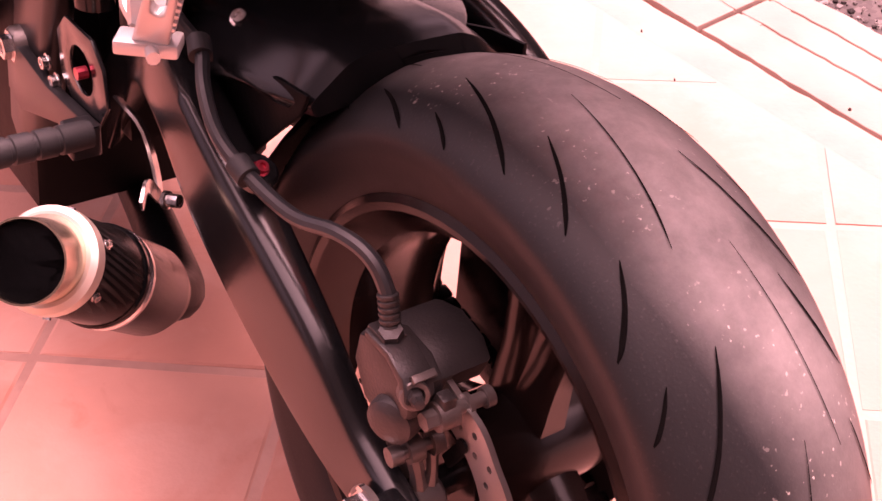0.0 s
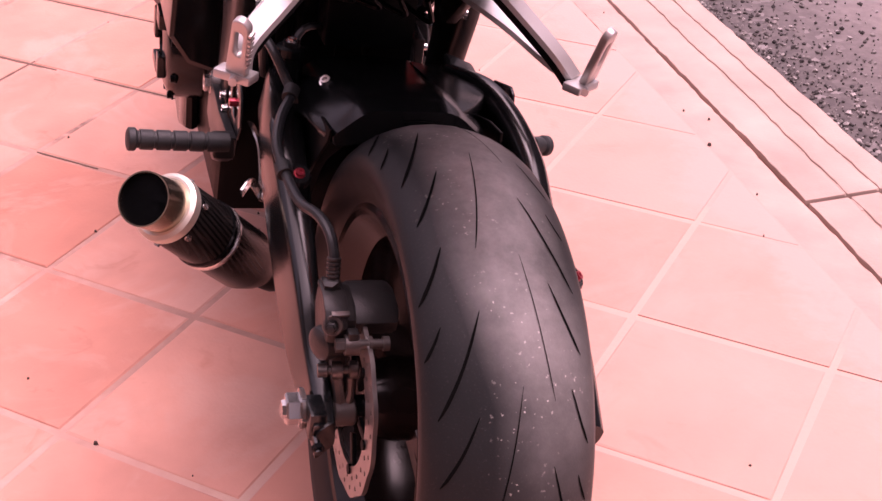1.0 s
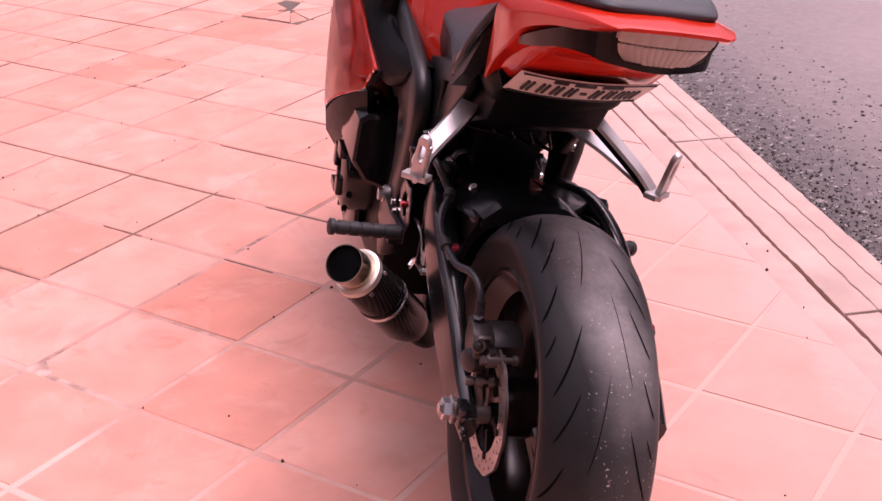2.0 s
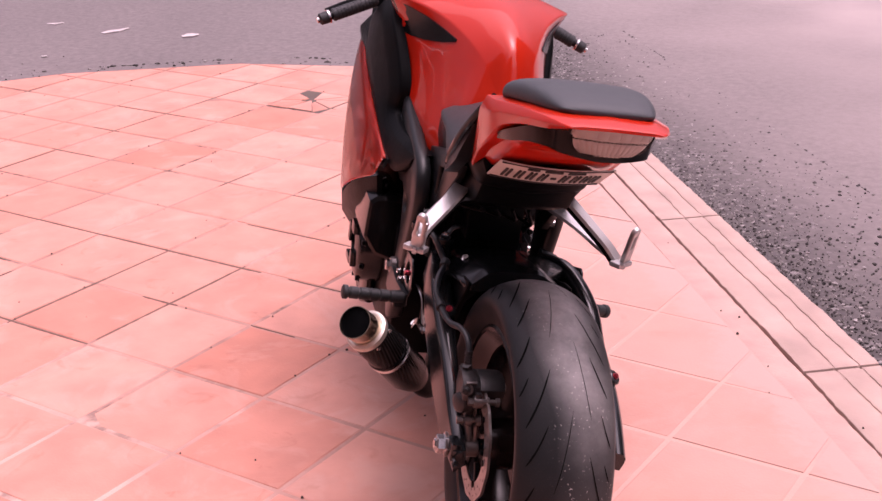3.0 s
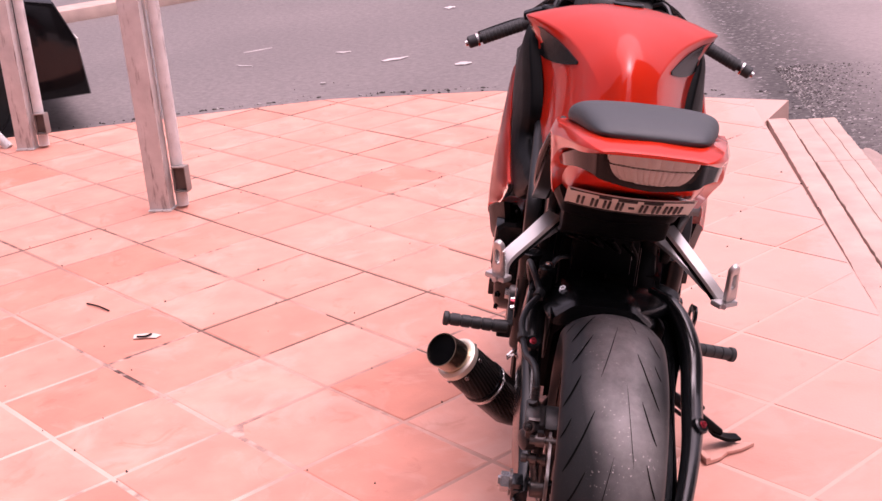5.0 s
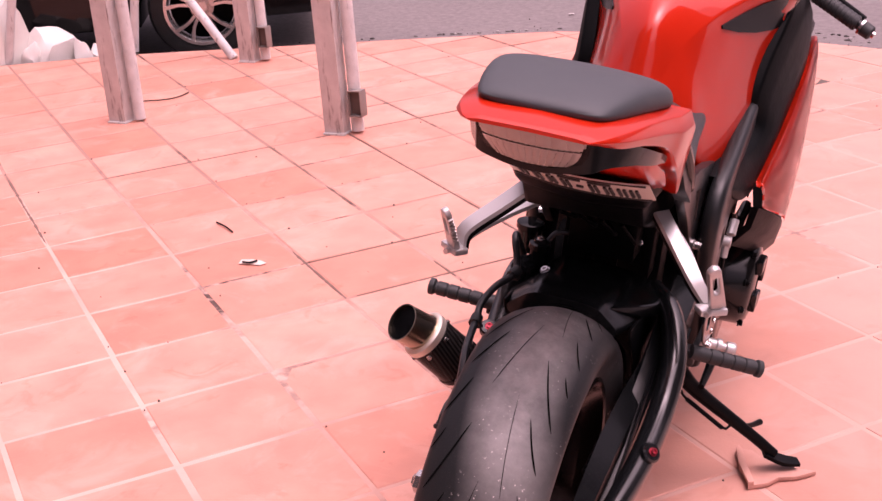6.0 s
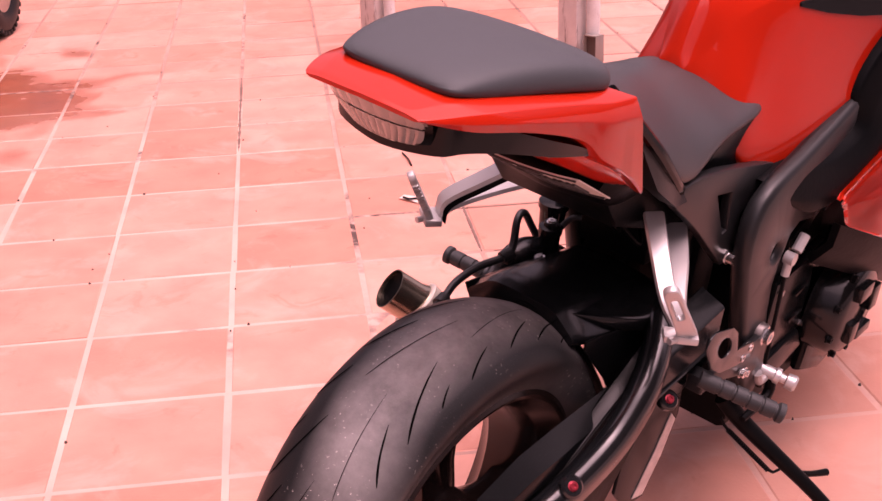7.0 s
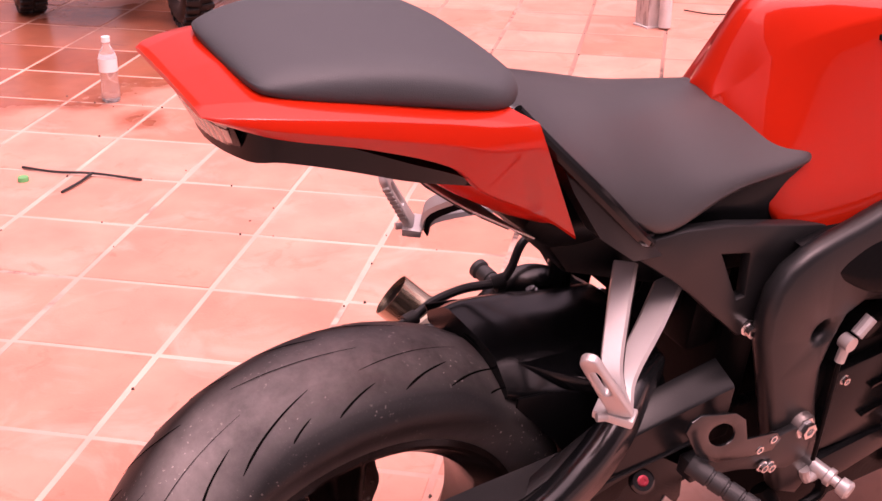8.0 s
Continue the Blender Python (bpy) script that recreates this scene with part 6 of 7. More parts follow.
lathe(bm, [(-0.030, 0.0), (-0.030, 0.011), (0.010, 0.011), (0.012, 0.014), (0.020, 0.014), (0.021, 0.008), (0.030, 0.008), (0.030, 0.0)], (0.192, 0.683, 0.013), (1, 0.25, -0.15), 18)
lathe(bm, [(0.0, 0.013), (0.014, 0.0145), (0.018, 0.011), (0.018, 0.0)], (0.222, 0.692, 0.007), (1, 0.25, -0.15), 18)
tube(bm, [(0.184, 0.655, 0.020), (0.186, 0.665, 0.000), (0.190, 0.680, 0.008)], 0.008, 10, 2)
part("shift_lever", bm, ALU, link)
bm = B()
tube(bm, [(0.196, 0.690, 0.004), (0.200, 0.68, -0.030), (0.198, 0.60, -0.040)], [0.010, 0.009, 0.006], 10, 3)
part("lever_arm", bm, DARK, link)

# side stand with its foot
bm = B()
tube(bm, [(0.150, 0.620, -0.030), (0.190, 0.640, -0.075), (0.30, 0.688, -0.163), (0.355, 0.708, -0.207)], [0.017, 0.015, 0.012, 0.011], 12, 4)
stand = part("side_stand", bm, DARK, bike, "black side stand, folded out")
bm = B()
tube(bm, [(0.335, 0.700, -0.205), (0.372, 0.713, -0.219), (0.405, 0.728, -0.222)], [0.012, 0.014, 0.010], steps=3, shape=[(1.2, -0.3), (1.2, 0.3), (-1.2, 0.3), (-1.2, -0.3)])
part("stand_foot", bm, DARK, stand)
bm = B()
tube(bm, [(0.282, 0.680, -0.150), (0.30, 0.72, -0.163), (0.314, 0.754, -0.170)], [0.006, 0.0055, 0.0065], 10, 3)
part("stand_tang", bm, DARK, stand)
bm = B()
for i in range(22):
    t = i / 21
    lathe(bm, [(-0.0012, 0.0048), (0.0012, 0.0048)], (0.176 + 0.072 * t, 0.612 + 0.030 * t, -0.082 - 0.058 * t), (0.072, 0.03, -0.058), 8)
tube(bm, [(0.160, 0.606, -0.06), (0.176, 0.612, -0.082), (0.248, 0.642, -0.140), (0.262, 0.660, -0.142)], 0.0028, 6, 3)
part("stand_spring", bm, DARK, stand)

# ---- exhaust
TIP, END = Vector((-0.295, 0.255, 0.126)), Vector((-0.150, 0.368, -0.030))
CAP = TIP + 0.055 * Vector((0.55, 0.62, -0.56)).normalized()
AX1 = (END - CAP).normalized()
bm = B()
L = (END - CAP).length
lathe(bm, [(0.004, 0.041), (0.008, 0.0435), (0.10, 0.0450), (L, 0.0445), (L + 0.03, 0.035), (L + 0.05, 0.025)], CAP, AX1, 40)
can = part("exhaust_can", bm, CARBON, bike, "carbon fibre exhaust silencer")
bm = B()
lathe(bm, [(-0.003, 0.030), (-0.004, 0.040), (-0.001, 0.0452), (0.010, 0.0456), (0.010, 0.030)], CAP, AX1, 40, closed=True)
part("end_cap", bm, CREAM, can, "pale metal end cap")
bm = B()
d = (CAP - TIP).normalized()
lathe(bm, [(0.0, 0.0345), (0.045, 0.0345), (0.056, 0.0375), (0.064, 0.0375), (0.064, 0.02), (0.050, 0.0325), (0.0, 0.0328)], TIP, d, 40, closed=True)
part("outlet", bm, TITAN, can, "heat-tinted brass-coloured outlet pipe")
bm = B()
lathe(bm, [(0.006, 0.0324), (0.049, 0.0320), (0.050, 0.0), (0.052, 0.0), (0.051, 0.0322), (0.006, 0.0326)], TIP, d, 32)
part("outlet_baffle", bm, DARK, can)
for s in (0.088, 0.100):
    bm = B()
    lathe(bm, [(s, 0.0452), (s + 0.002, 0.0472), (s + 0.006, 0.0472), (s + 0.008, 0.0452)], CAP, AX1, 40)
    part("can_band", bm, BLACK_GLOSS if s < 0.09 else STEEL, can)
for i in range(6):
    a = 2 * math.pi * i / 6 + 0.4
    u1 = AX1.cross(Vector((0, 0, 1))).normalized()
    u2 = AX1.cross(u1)
    out = math.cos(a) * u1 + math.sin(a) * u2
    bm = B()
    bolt(bm, CAP + AX1 * 0.020 + out * 0.0432, out, 0.0036, 0.004)
    part("rivet", bm, STEEL, can)
bm = B()
tube(bm, [(-0.165, 0.330, 0.092), (-0.150, 0.350, 0.098), (-0.134, 0.36, 0.078), (-0.135, 0.385, 0.13), (-0.145, 0.42, 0.15)], 0.006, steps=4, shape=[(0.25, -1), (0.25, 1), (-0.25, 1), (-0.25, -1)])
hanger = part("exhaust_hanger", bm, STEEL, can, "bright exhaust hanger strap", 40)
bm = B()
bolt(bm, (-0.134, 0.350, 0.078), (0.5, -0.8, 0.2), 0.0065, 0.016)
part("hanger_bolt", bm, STEEL, hanger)
bm = B()
tube(bm, [END, (-0.09, 0.42, -0.09), (-0.05, 0.55, -0.12), (0.0, 0.75, -0.15)], 0.026, 16, 5)
part("link_pipe", bm, DARK, can)

# ---------------------------------------------------------------- posts
def post(x, y, box_at, group="posts of a steel frame"):
    ob = new("post")
    ob.location = (x, y, 0)
    tagged(ob, "weathered grey steel post of a channel and a round pipe", "post", group)
    bm = B()
    slab(bm, [(-0.045, -0.03), (0.045, -0.03), (0.045, 0.03), (0.02, 0.03), (0.02, 0.018), (0.033, 0.018), (0.033, -0.018), (-0.033, -0.018), (-0.033, 0.018), (-0.02, 0.018), (-0.02, 0.03), (-0.045, 0.03)], 0.004, 2.3, "z", 0.002)
    bmesh.ops.rotate(bm, verts=bm.verts, cent=(0, 0, 0), matrix=Matrix.Rotation(radians(38), 3, "Z"))
    part("channel", bm, GALV, ob, smooth=30)
    bm = B()
    lathe(bm, [(0.01, 0.026), (2.3, 0.026)], (0.045, 0.072, 0), (0, 0, 1), 20)
    part("pipe", bm, GALV, ob)
    bm = B()
    box(bm, (0.0, 0, 0.004), (0.10, 0.075, 0.008), 0.002, (0, 0, 38))
    part("foot_plate", bm, GALV, ob)
    if box_at:
        bm = B()
        turn_by = Matrix.Translation((0.072, 0.068, 0.13)) @ Matrix.Rotation(radians(38), 4, "Z")
        for c, d in (((0, 0, 0.052), (0.058, 0.05, 0.005)), ((0, 0, -0.052), (0.058, 0.05, 0.005)), ((0.028, 0, 0), (0.004, 0.05, 0.10)), ((-0.028, 0, 0), (0.004, 0.05, 0.10)), ((0, 0.024, 0), (0.054, 0.004, 0.10))):
            box(bm, c, d, 0.001)
        bmesh.ops.transform(bm, matrix=turn_by, verts=bm.verts)
        outlet = part("outlet_box", bm, BOXTIN, ob, "small open electric box")
        bm = B()
        box(bm, (0, 0.006, 0), (0.050, 0.030, 0.09), 0.002)
        bmesh.ops.transform(bm, matrix=turn_by, verts=bm.verts)
        part("box_inside", bm, shader("dark_inside", (0.09, 0.065, 0.055), 0.8, 0, 0.4, 30, 0.2), outlet)
    return ob


post(-1.325, 0.628, True)
post(-2.165, -0.080, False)
post(-2.975, 0.780, True)
for a, b in (((-3.10, 0.73, 0.0), (-4.3, 0.05, 1.5)), ((-3.73, 0.34, 0.0), (-3.62, 0.60, 1.9)), ((-3.95, -0.32, 0.0), (-3.75, 0.02, 1.6))):
    bm = B()
    tube(bm, [a, b], 0.024, 14, 1)
    thing("brace", bm, GALV, "weathered grey steel bracing tube", "brace", "braces of a steel frame")

# ---------------------------------------------------------------- car
car = new("car")
tagged(car, "parked black car with silver alloy wheels", "car")
way = Vector((0.33, 0.944, 0)).normalized()
car.matrix_world = Matrix.Translation((-3.90, 0.80, ROAD_Z - 0.012)) @ Matrix.Rotation(math.atan2(way.y, way.x), 4, "Z")
# x along the car with the near wheel at 0, y away from the camera
bm = B()
side = [(0.75, 0.22), (0.72, 0.55), (0.62, 0.78), (-0.2, 0.95), (-1.0, 1.42), (-2.4, 1.45), (-3.1, 1.0), (-3.45, 0.9), (-3.5, 0.3), (-3.3, 0.2)]
for cx in (-2.6, 0.0):
    arch = [(cx - 0.37 * math.cos(a), 0.22 + 0.44 * math.sin(a)) for a in np.linspace(0, math.pi, 11)]
    side += arch
slab(bm, side, 0.02, 1.72, "y", 0.03)
part("body", bm, CAR, car, "gloss black bodywork", 40)
bm = B()
slab(bm, [(-0.35, 0.95), (-1.02, 1.36), (-2.35, 1.39), (-2.95, 1.0)], 0.012, 0.018, "y", 0)
part("side_window", bm, BLACK_GLOSS, car)
for cx in (-2.6, 0.0):
    bm = B()
    prof = [(-0.10, 0.218), (-0.11, 0.25), (-0.10, 0.295), (-0.06, 0.315), (0.06, 0.315), (0.10, 0.295), (0.11, 0.25), (0.10, 0.218)]
    lathe(bm, prof, (cx, 0.10, 0.315), (0, 1, 0), 48, closed=True)
    w = part("wheel", bm, RUBBER, car, "black road tyre", 50)
    bm = B()
    lathe(bm, [(-0.012, 0.222), (-0.012, 0.205), (0.0, 0.198), (0.10, 0.195), (0.10, 0.20), (0.0, 0.222)], (cx, 0.0, 0.315), (0, 1, 0), 48, closed=True)
    part("rim", bm, ALLOY, w, "silver alloy rim")
    bm = B()
    lathe(bm, [(0, 0.07), (0.0, 0.03), (0.01, 0.028), (0.01, 0.0), (0.05, 0.0), (0.05, 0.07)], (cx, 0.0, 0.315), (0, 1, 0), 24)
    part("wheel_hub", bm, ALLOY, w)
    for i in range(10):
        bm = B()
        a = 2 * math.pi * (i // 2) / 5 + (0.16 if i % 2 else -0.16) + 0.3
        c = 2 * math.pi * (i // 2) / 5 + (0.27 if i % 2 else -0.27) + 0.3
        tube(bm, [(cx + 0.055 * math.cos(a), 0.012, 0.315 + 0.055 * math.sin(a)), (cx + 0.13 * math.cos(a), 0.004, 0.315 + 0.13 * math.sin(a)), (cx + 0.205 * math.cos(c), 0.006, 0.315 + 0.205 * math.sin(c))], [0.016, 0.014, 0.019], steps=3, shape=[(1, -0.6), (1, 0.6), (-1, 0.6), (-1, -0.6)])
        part("spoke", bm, ALLOY, w, smooth=30)
    bm = B()
    lathe(bm, [(0.07, 0.0), (0.07, 0.19)], (cx, 0.0, 0.315), (0, 1, 0), 24)
    part("brake_backing", bm, DARK, w)

bm = B()
box(bm, (0.765, 0.62, 0.42), (0.012, 0.34, 0.16), 0.003)
number = part("number_plate", bm, PLATE_METAL, car, "pale number plate")
for k in range(6):
    bm = B()
    box(bm, (0.7725, 0.50 + 0.048 * k, 0.42), (0.004, 0.028, 0.075), 0.001)
    part("plate_bar", bm, INK, number)
bm = B()
slab(bm, [(-8.75, 1.0), (-8.35, 1.0), (-8.3, 5.2), (-7.9, 8.5), (-8.3, 8.5), (-8.7, 5.2)], ROAD_Z - 0.05, ROAD_Z + 0.12, "z", 0.01)
thing("far_kerb", bm, CEMENT, "pale concrete kerb across the road", "kerb", kind="structure")

# ---------------------------------------------------------------- parked quad, of which the wheels show
quad = new("quad_bike")
tagged(quad, "parked quad bike with knobbly black tyres", "quad bike")
quad.matrix_world = Matrix.Translation((-1.80, -2.335, 0)) @ Matrix.Rotation(radians(-7.8), 4, "Z")
# x ahead, y across; the front wheels are steered to one side
for cx, cy, steer in ((0, 0.389, 42), (0, -0.389, 42), (-1.0, 0.40, 0), (-1.0, -0.40, 0)):
    at_wheel = Matrix.Translation((cx, cy, 0.235)) @ Matrix.Rotation(radians(steer), 4, "Z")
    bm = B()
    lathe(bm, [(-0.046, 0.125), (-0.060, 0.150), (-0.062, 0.195), (-0.046, 0.218), (-0.02, 0.224), (0.02, 0.224), (0.046, 0.218), (0.062, 0.195), (0.060, 0.150), (0.046, 0.125)], (0, 0, 0), (0, 1, 0), 40, closed=True)
    bmesh.ops.transform(bm, matrix=at_wheel, verts=bm.verts)
    w = part("wheel", bm, RUBBER, quad, "knobbly black tyre", 40)
    for k in range(34):
        a = 2 * math.pi * k / 34
        for s in (-1, 1):
            bm = B()
            r = 0.222
            box(bm, (r * math.cos(a + 0.045 * s), 0.031 * s, r * math.sin(a + 0.045 * s)), (0.020, 0.052, 0.022), 0.003, (0, -math.degrees(a + 0.045 * s), 0))
            bmesh.ops.transform(bm, matrix=at_wheel, verts=bm.verts)
            part("tread_block", bm, RUBBER, w)
    bm = B()
    lathe(bm, [(-0.045, 0.132), (-0.040, 0.118), (-0.01, 0.105), (-0.01, 0.045), (-0.03, 0.04), (-0.03, 0.0), (0.03, 0.0), (0.03, 0.04), (0.01, 0.045), (0.01, 0.105), (0.040, 0.118), (0.045, 0.132)], (0, 0, 0), (0, 1, 0), 28)
    bmesh.ops.transform(bm, matrix=at_wheel, verts=bm.verts)
    part("rim", bm, DISC, w, "dull steel rim")
bm = B()
slab(bm, [(-1.35, 0.52), (-1.25, 0.66), (-0.6, 0.74), (0.0, 0.72), (0.32, 0.62), (0.30, 0.46), (-0.2, 0.36), (-0.8, 0.36)], -0.22, 0.22, "y", 0.03)
part("body", bm, BLACK_GLOSS, quad, smooth=40)
for cx in (0, -1.0):
    bm = B()
    tube(bm, [(cx, -0.38, 0.235), (cx, 0.38, 0.235)], 0.025, 12, 1)
    part("axle", bm, DARK, quad)
bm = B()
box(bm, (-0.50, 0.34, 0.21), (0.42, 0.16, 0.025), 0.006)
part("footboard", bm, DARK, quad)

# ---------------------------------------------------------------- small things on the ground
bm = B()
lathe(bm, [(0, 0.028), (0.004, 0.031), (0.05, 0.031), (0.06, 0.029), (0.08, 0.029), (0.10, 0.031), (0.15, 0.031), (0.17, 0.026), (0.19, 0.013), (0.205, 0.012), (0.205, 0)], (-0.690, -1.835, 0.002), (0, 0, 1), 28)
bottle = thing("water_bottle", bm, GLASS, "empty clear plastic water bottle standing on the tiles", "bottle")
bm = B()
lathe(bm, [(0.204, 0.0145), (0.222, 0.0145), (0.222, 0.0)], (-0.690, -1.835, 0.002), (0, 0, 1), 20)
LABEL = shader("white_plastic", (0.8, 0.8, 0.8), 0.4, 0, 0.04, 20, 0)
part("cap", bm, LABEL, bottle, "white screw cap")
bm = B()
lathe(bm, [(0.105, 0.0316), (0.150, 0.0316)], (-0.690, -1.835, 0.002), (0, 0, 1), 28)
part("label", bm, LABEL, bottle)

bm = B()
tube(bm, [(-0.007, -1.809, 0.006), (0.01, -1.70, 0.006), (0.005, -1.58, 0.008), (0.018, -1.43, 0.005)], 0.004, 8, 5)
tube(bm, [(0.004, -1.585, 0.009), (0.08, -1.592, 0.007), (0.155, -1.608, 0.005)], 0.004, 8, 4)
thing("cable_tie", bm, GRIP, "black plastic cable tie lying on the tiles", "cable tie")
bm = B()
lathe(bm, [(0, 0.016), (0.012, 0.015), (0.013, 0.0)], (0.087, -1.758, 0.002), (0, 0, 1), 18)
thing("bottle_cap", bm, shader("green_plastic", (0.08, 0.42, 0.16), 0.4, 0, 0.06, 20, 0), "small green plastic bottle cap on the tiles", "cap")
bm = B()
tube(bm, [(-0.530, -0.124, 0.006), (-0.465, -0.112, 0.007), (-0.403, -0.108, 0.005)], 0.0028, 6, 3)
thing("twig", bm, DARK, "short dark twig lying on the tiles", "twig")
bm = B()
slab(bm, [(-0.140, -0.160), (-0.112, -0.178), (-0.092, -0.150), (-0.060, -0.128), (-0.066, -0.104), (-0.095, -0.112), (-0.118, -0.128)], 0.0025, 0.0045, "z", 0)
paper = thing("scrap_of_paper", bm, shader("old_paper", (0.66, 0.52, 0.46), 0.8, 0, 0.15, 30, 0.2), "crumpled white scrap of paper on the tiles", "paper")
bm = B()
tube(bm, [(-0.11, -0.165, 0.008), (-0.085, -0.15, 0.010), (-0.09, -0.125, 0.009)], 0.003, 6, 3)
part("stem", bm, DARK, paper)
bm = B()
tube(bm, [(-2.46, 0.07, 0.008), (-2.40, 0.175, 0.010), (-2.42, 0.25, 0.008), (-2.48, 0.31, 0.006)], 0.0032, 8, 4)
thing("stick", bm, DARK, "thin dark stick lying beside a post", "stick")

# loose stones along the kerb
def pebbles():
    m = shader("grit_stone", (0.15, 0.133, 0.127), 0.9, 0, 0.3, 40, 0.3, 90, spec=0.2)
    n, k = m.node_tree.nodes, m.node_tree.links
    b = n["Principled BSDF"]
    geo, ramp = n.new("ShaderNodeNewGeometry"), n.new("ShaderNodeValToRGB")
    e = ramp.color_ramp.elements
    e[0].color, e[1].color = (0.035, 0.032, 0.031, 1), (0.46, 0.43, 0.41, 1)
    e.new(0.35).color = (0.09, 0.084, 0.08, 1)
    e.new(0.65).color = (0.22, 0.205, 0.195, 1)
    k.new(geo.outputs["Random Per Island"], ramp.inputs["Fac"]), k.new(ramp.outputs["Color"], b.inputs["Base Color"])
    return m


bm = B()
rng = random.Random(21)
for _ in range(15000):
    c = 2.372 + min(0.8, rng.expovariate(4.6))
    x, y = kerb_line(c, rng.uniform(-4.2, 2.6))
    r, a = 0.0022 + 0.0066 * rng.random() ** 3.0, rng.random() * 6.28
    ring = [bm.verts.new((x + r * rng.uniform(0.6, 1.3) * math.cos(a + k * 1.571), y + r * rng.uniform(0.6, 1.3) * math.sin(a + k * 1.571), ROAD_Z + r * rng.uniform(0.2, 0.45))) for k in range(4)]
    up, down = bm.verts.new((x, y, ROAD_Z + r * rng.uniform(0.7, 1.1))), bm.verts.new((x, y, ROAD_Z - 0.012))
    for k in range(4):
        bm.faces.new((ring[k], ring[(k + 1) % 4], up)), bm.faces.new((ring[(k + 1) % 4], ring[k], down))
for _ in range(3600):
    k = rng.choice((1, 2, 3, 3, 4, 4, 4, 5, 5, 5, 5))
    t, off = rng.random(), 0.01 + min(0.75, rng.expovariate(4.2))
    (x0, y0), (x1, y1) = EDGE[k], EDGE[k + 1]
    w = Vector((y0 - y1, x1 - x0)).normalized()
    x, y = x0 + (x1 - x0) * t + w.x * off, y0 + (y1 - y0) * t + w.y * off
    r, a = 0.003 + 0.011 * rng.random() ** 2.5, rng.gauss(0.4, 0.7)
    ring = [bm.verts.new((x + r * g * rng.uniform(0.6, 1.2) * math.cos(a + m * 1.571), y + r * g * rng.uniform(0.6, 1.2) * math.sin(a + m * 1.571), ROAD_Z + r * rng.uniform(0.2, 0.4))) for m, g in enumerate((1.5, 0.6, 1.5, 0.6))]
    up, down = bm.verts.new((x, y, ROAD_Z + r * rng.uniform(0.5, 0.8))), bm.verts.new((x, y, ROAD_Z - 0.02))
    for m in range(4):
        bm.faces.new((ring[m], ring[(m + 1) % 4], up)), bm.faces.new((ring[(m + 1) % 4], ring[m], down))
thing("loose_grit", bm, pebbles(), "dark loose grit lying along the kerb", "grit", kind="stuff", smooth=0)

# crumbs of dirt and dry leaf along the joints
bm = B()
rng = random.Random(11)
for k in range(300):
    i, j = rng.randrange(-8, 9), rng.randrange(-9, 8)
    along, off = rng.random() * T, rng.gauss(0, 0.006)
    x, y = (j * T + along, i * T + off) if rng.random() < 0.5 else (j * T + off, i * T + along)
    if rng.random() < 0.25:
        x, y = x + rng.uniform(-0.15, 0.15), y + rng.uniform(-0.15, 0.15)
    # some clods lie in the cement beside the kerb
    if k > 282:
        s = rng.uniform(-1.6, 2.6)
        x, y = kerb_line(rng.choice((2.03, 2.06, 2.10)) + rng.gauss(0, 0.02), s)
    elif KERB_N.x * x + KERB_N.y * y > 1.9:
        continue
    r, a = rng.uniform(0.0012, 0.0038) * (1.2 if k > 282 else 1.0), rng.random() * 6.28
    ring = [(x + r * rng.uniform(0.5, 1.6) * math.cos(a + k * 1.2566), y + r * rng.uniform(0.5, 1.6) * math.sin(a + k * 1.2566)) for k in range(5)]
    low, top = [bm.verts.new((p, q, -0.001)) for p, q in ring], [bm.verts.new((x + 0.6 * (p - x), y + 0.6 * (q - y), 0.0015 + 0.6 * r)) for p, q in ring]
    bm.faces.new(top)
    for k in range(5):
        bm.faces.new((low[k], low[(k + 1) % 5], top[(k + 1) % 5], top[k]))
thing("dirt_crumbs", bm, shader("dirt", (0.055, 0.035, 0.028), 0.95, 0, 0.4, 30, 0), "dark crumbs of dirt scattered along the joints", "dirt", kind="stuff", smooth=0)

# dark earth packed into stretches of the joints: direction of the line, its number, start and end in tiles, half width
bm = B()
rng = random.Random(17)
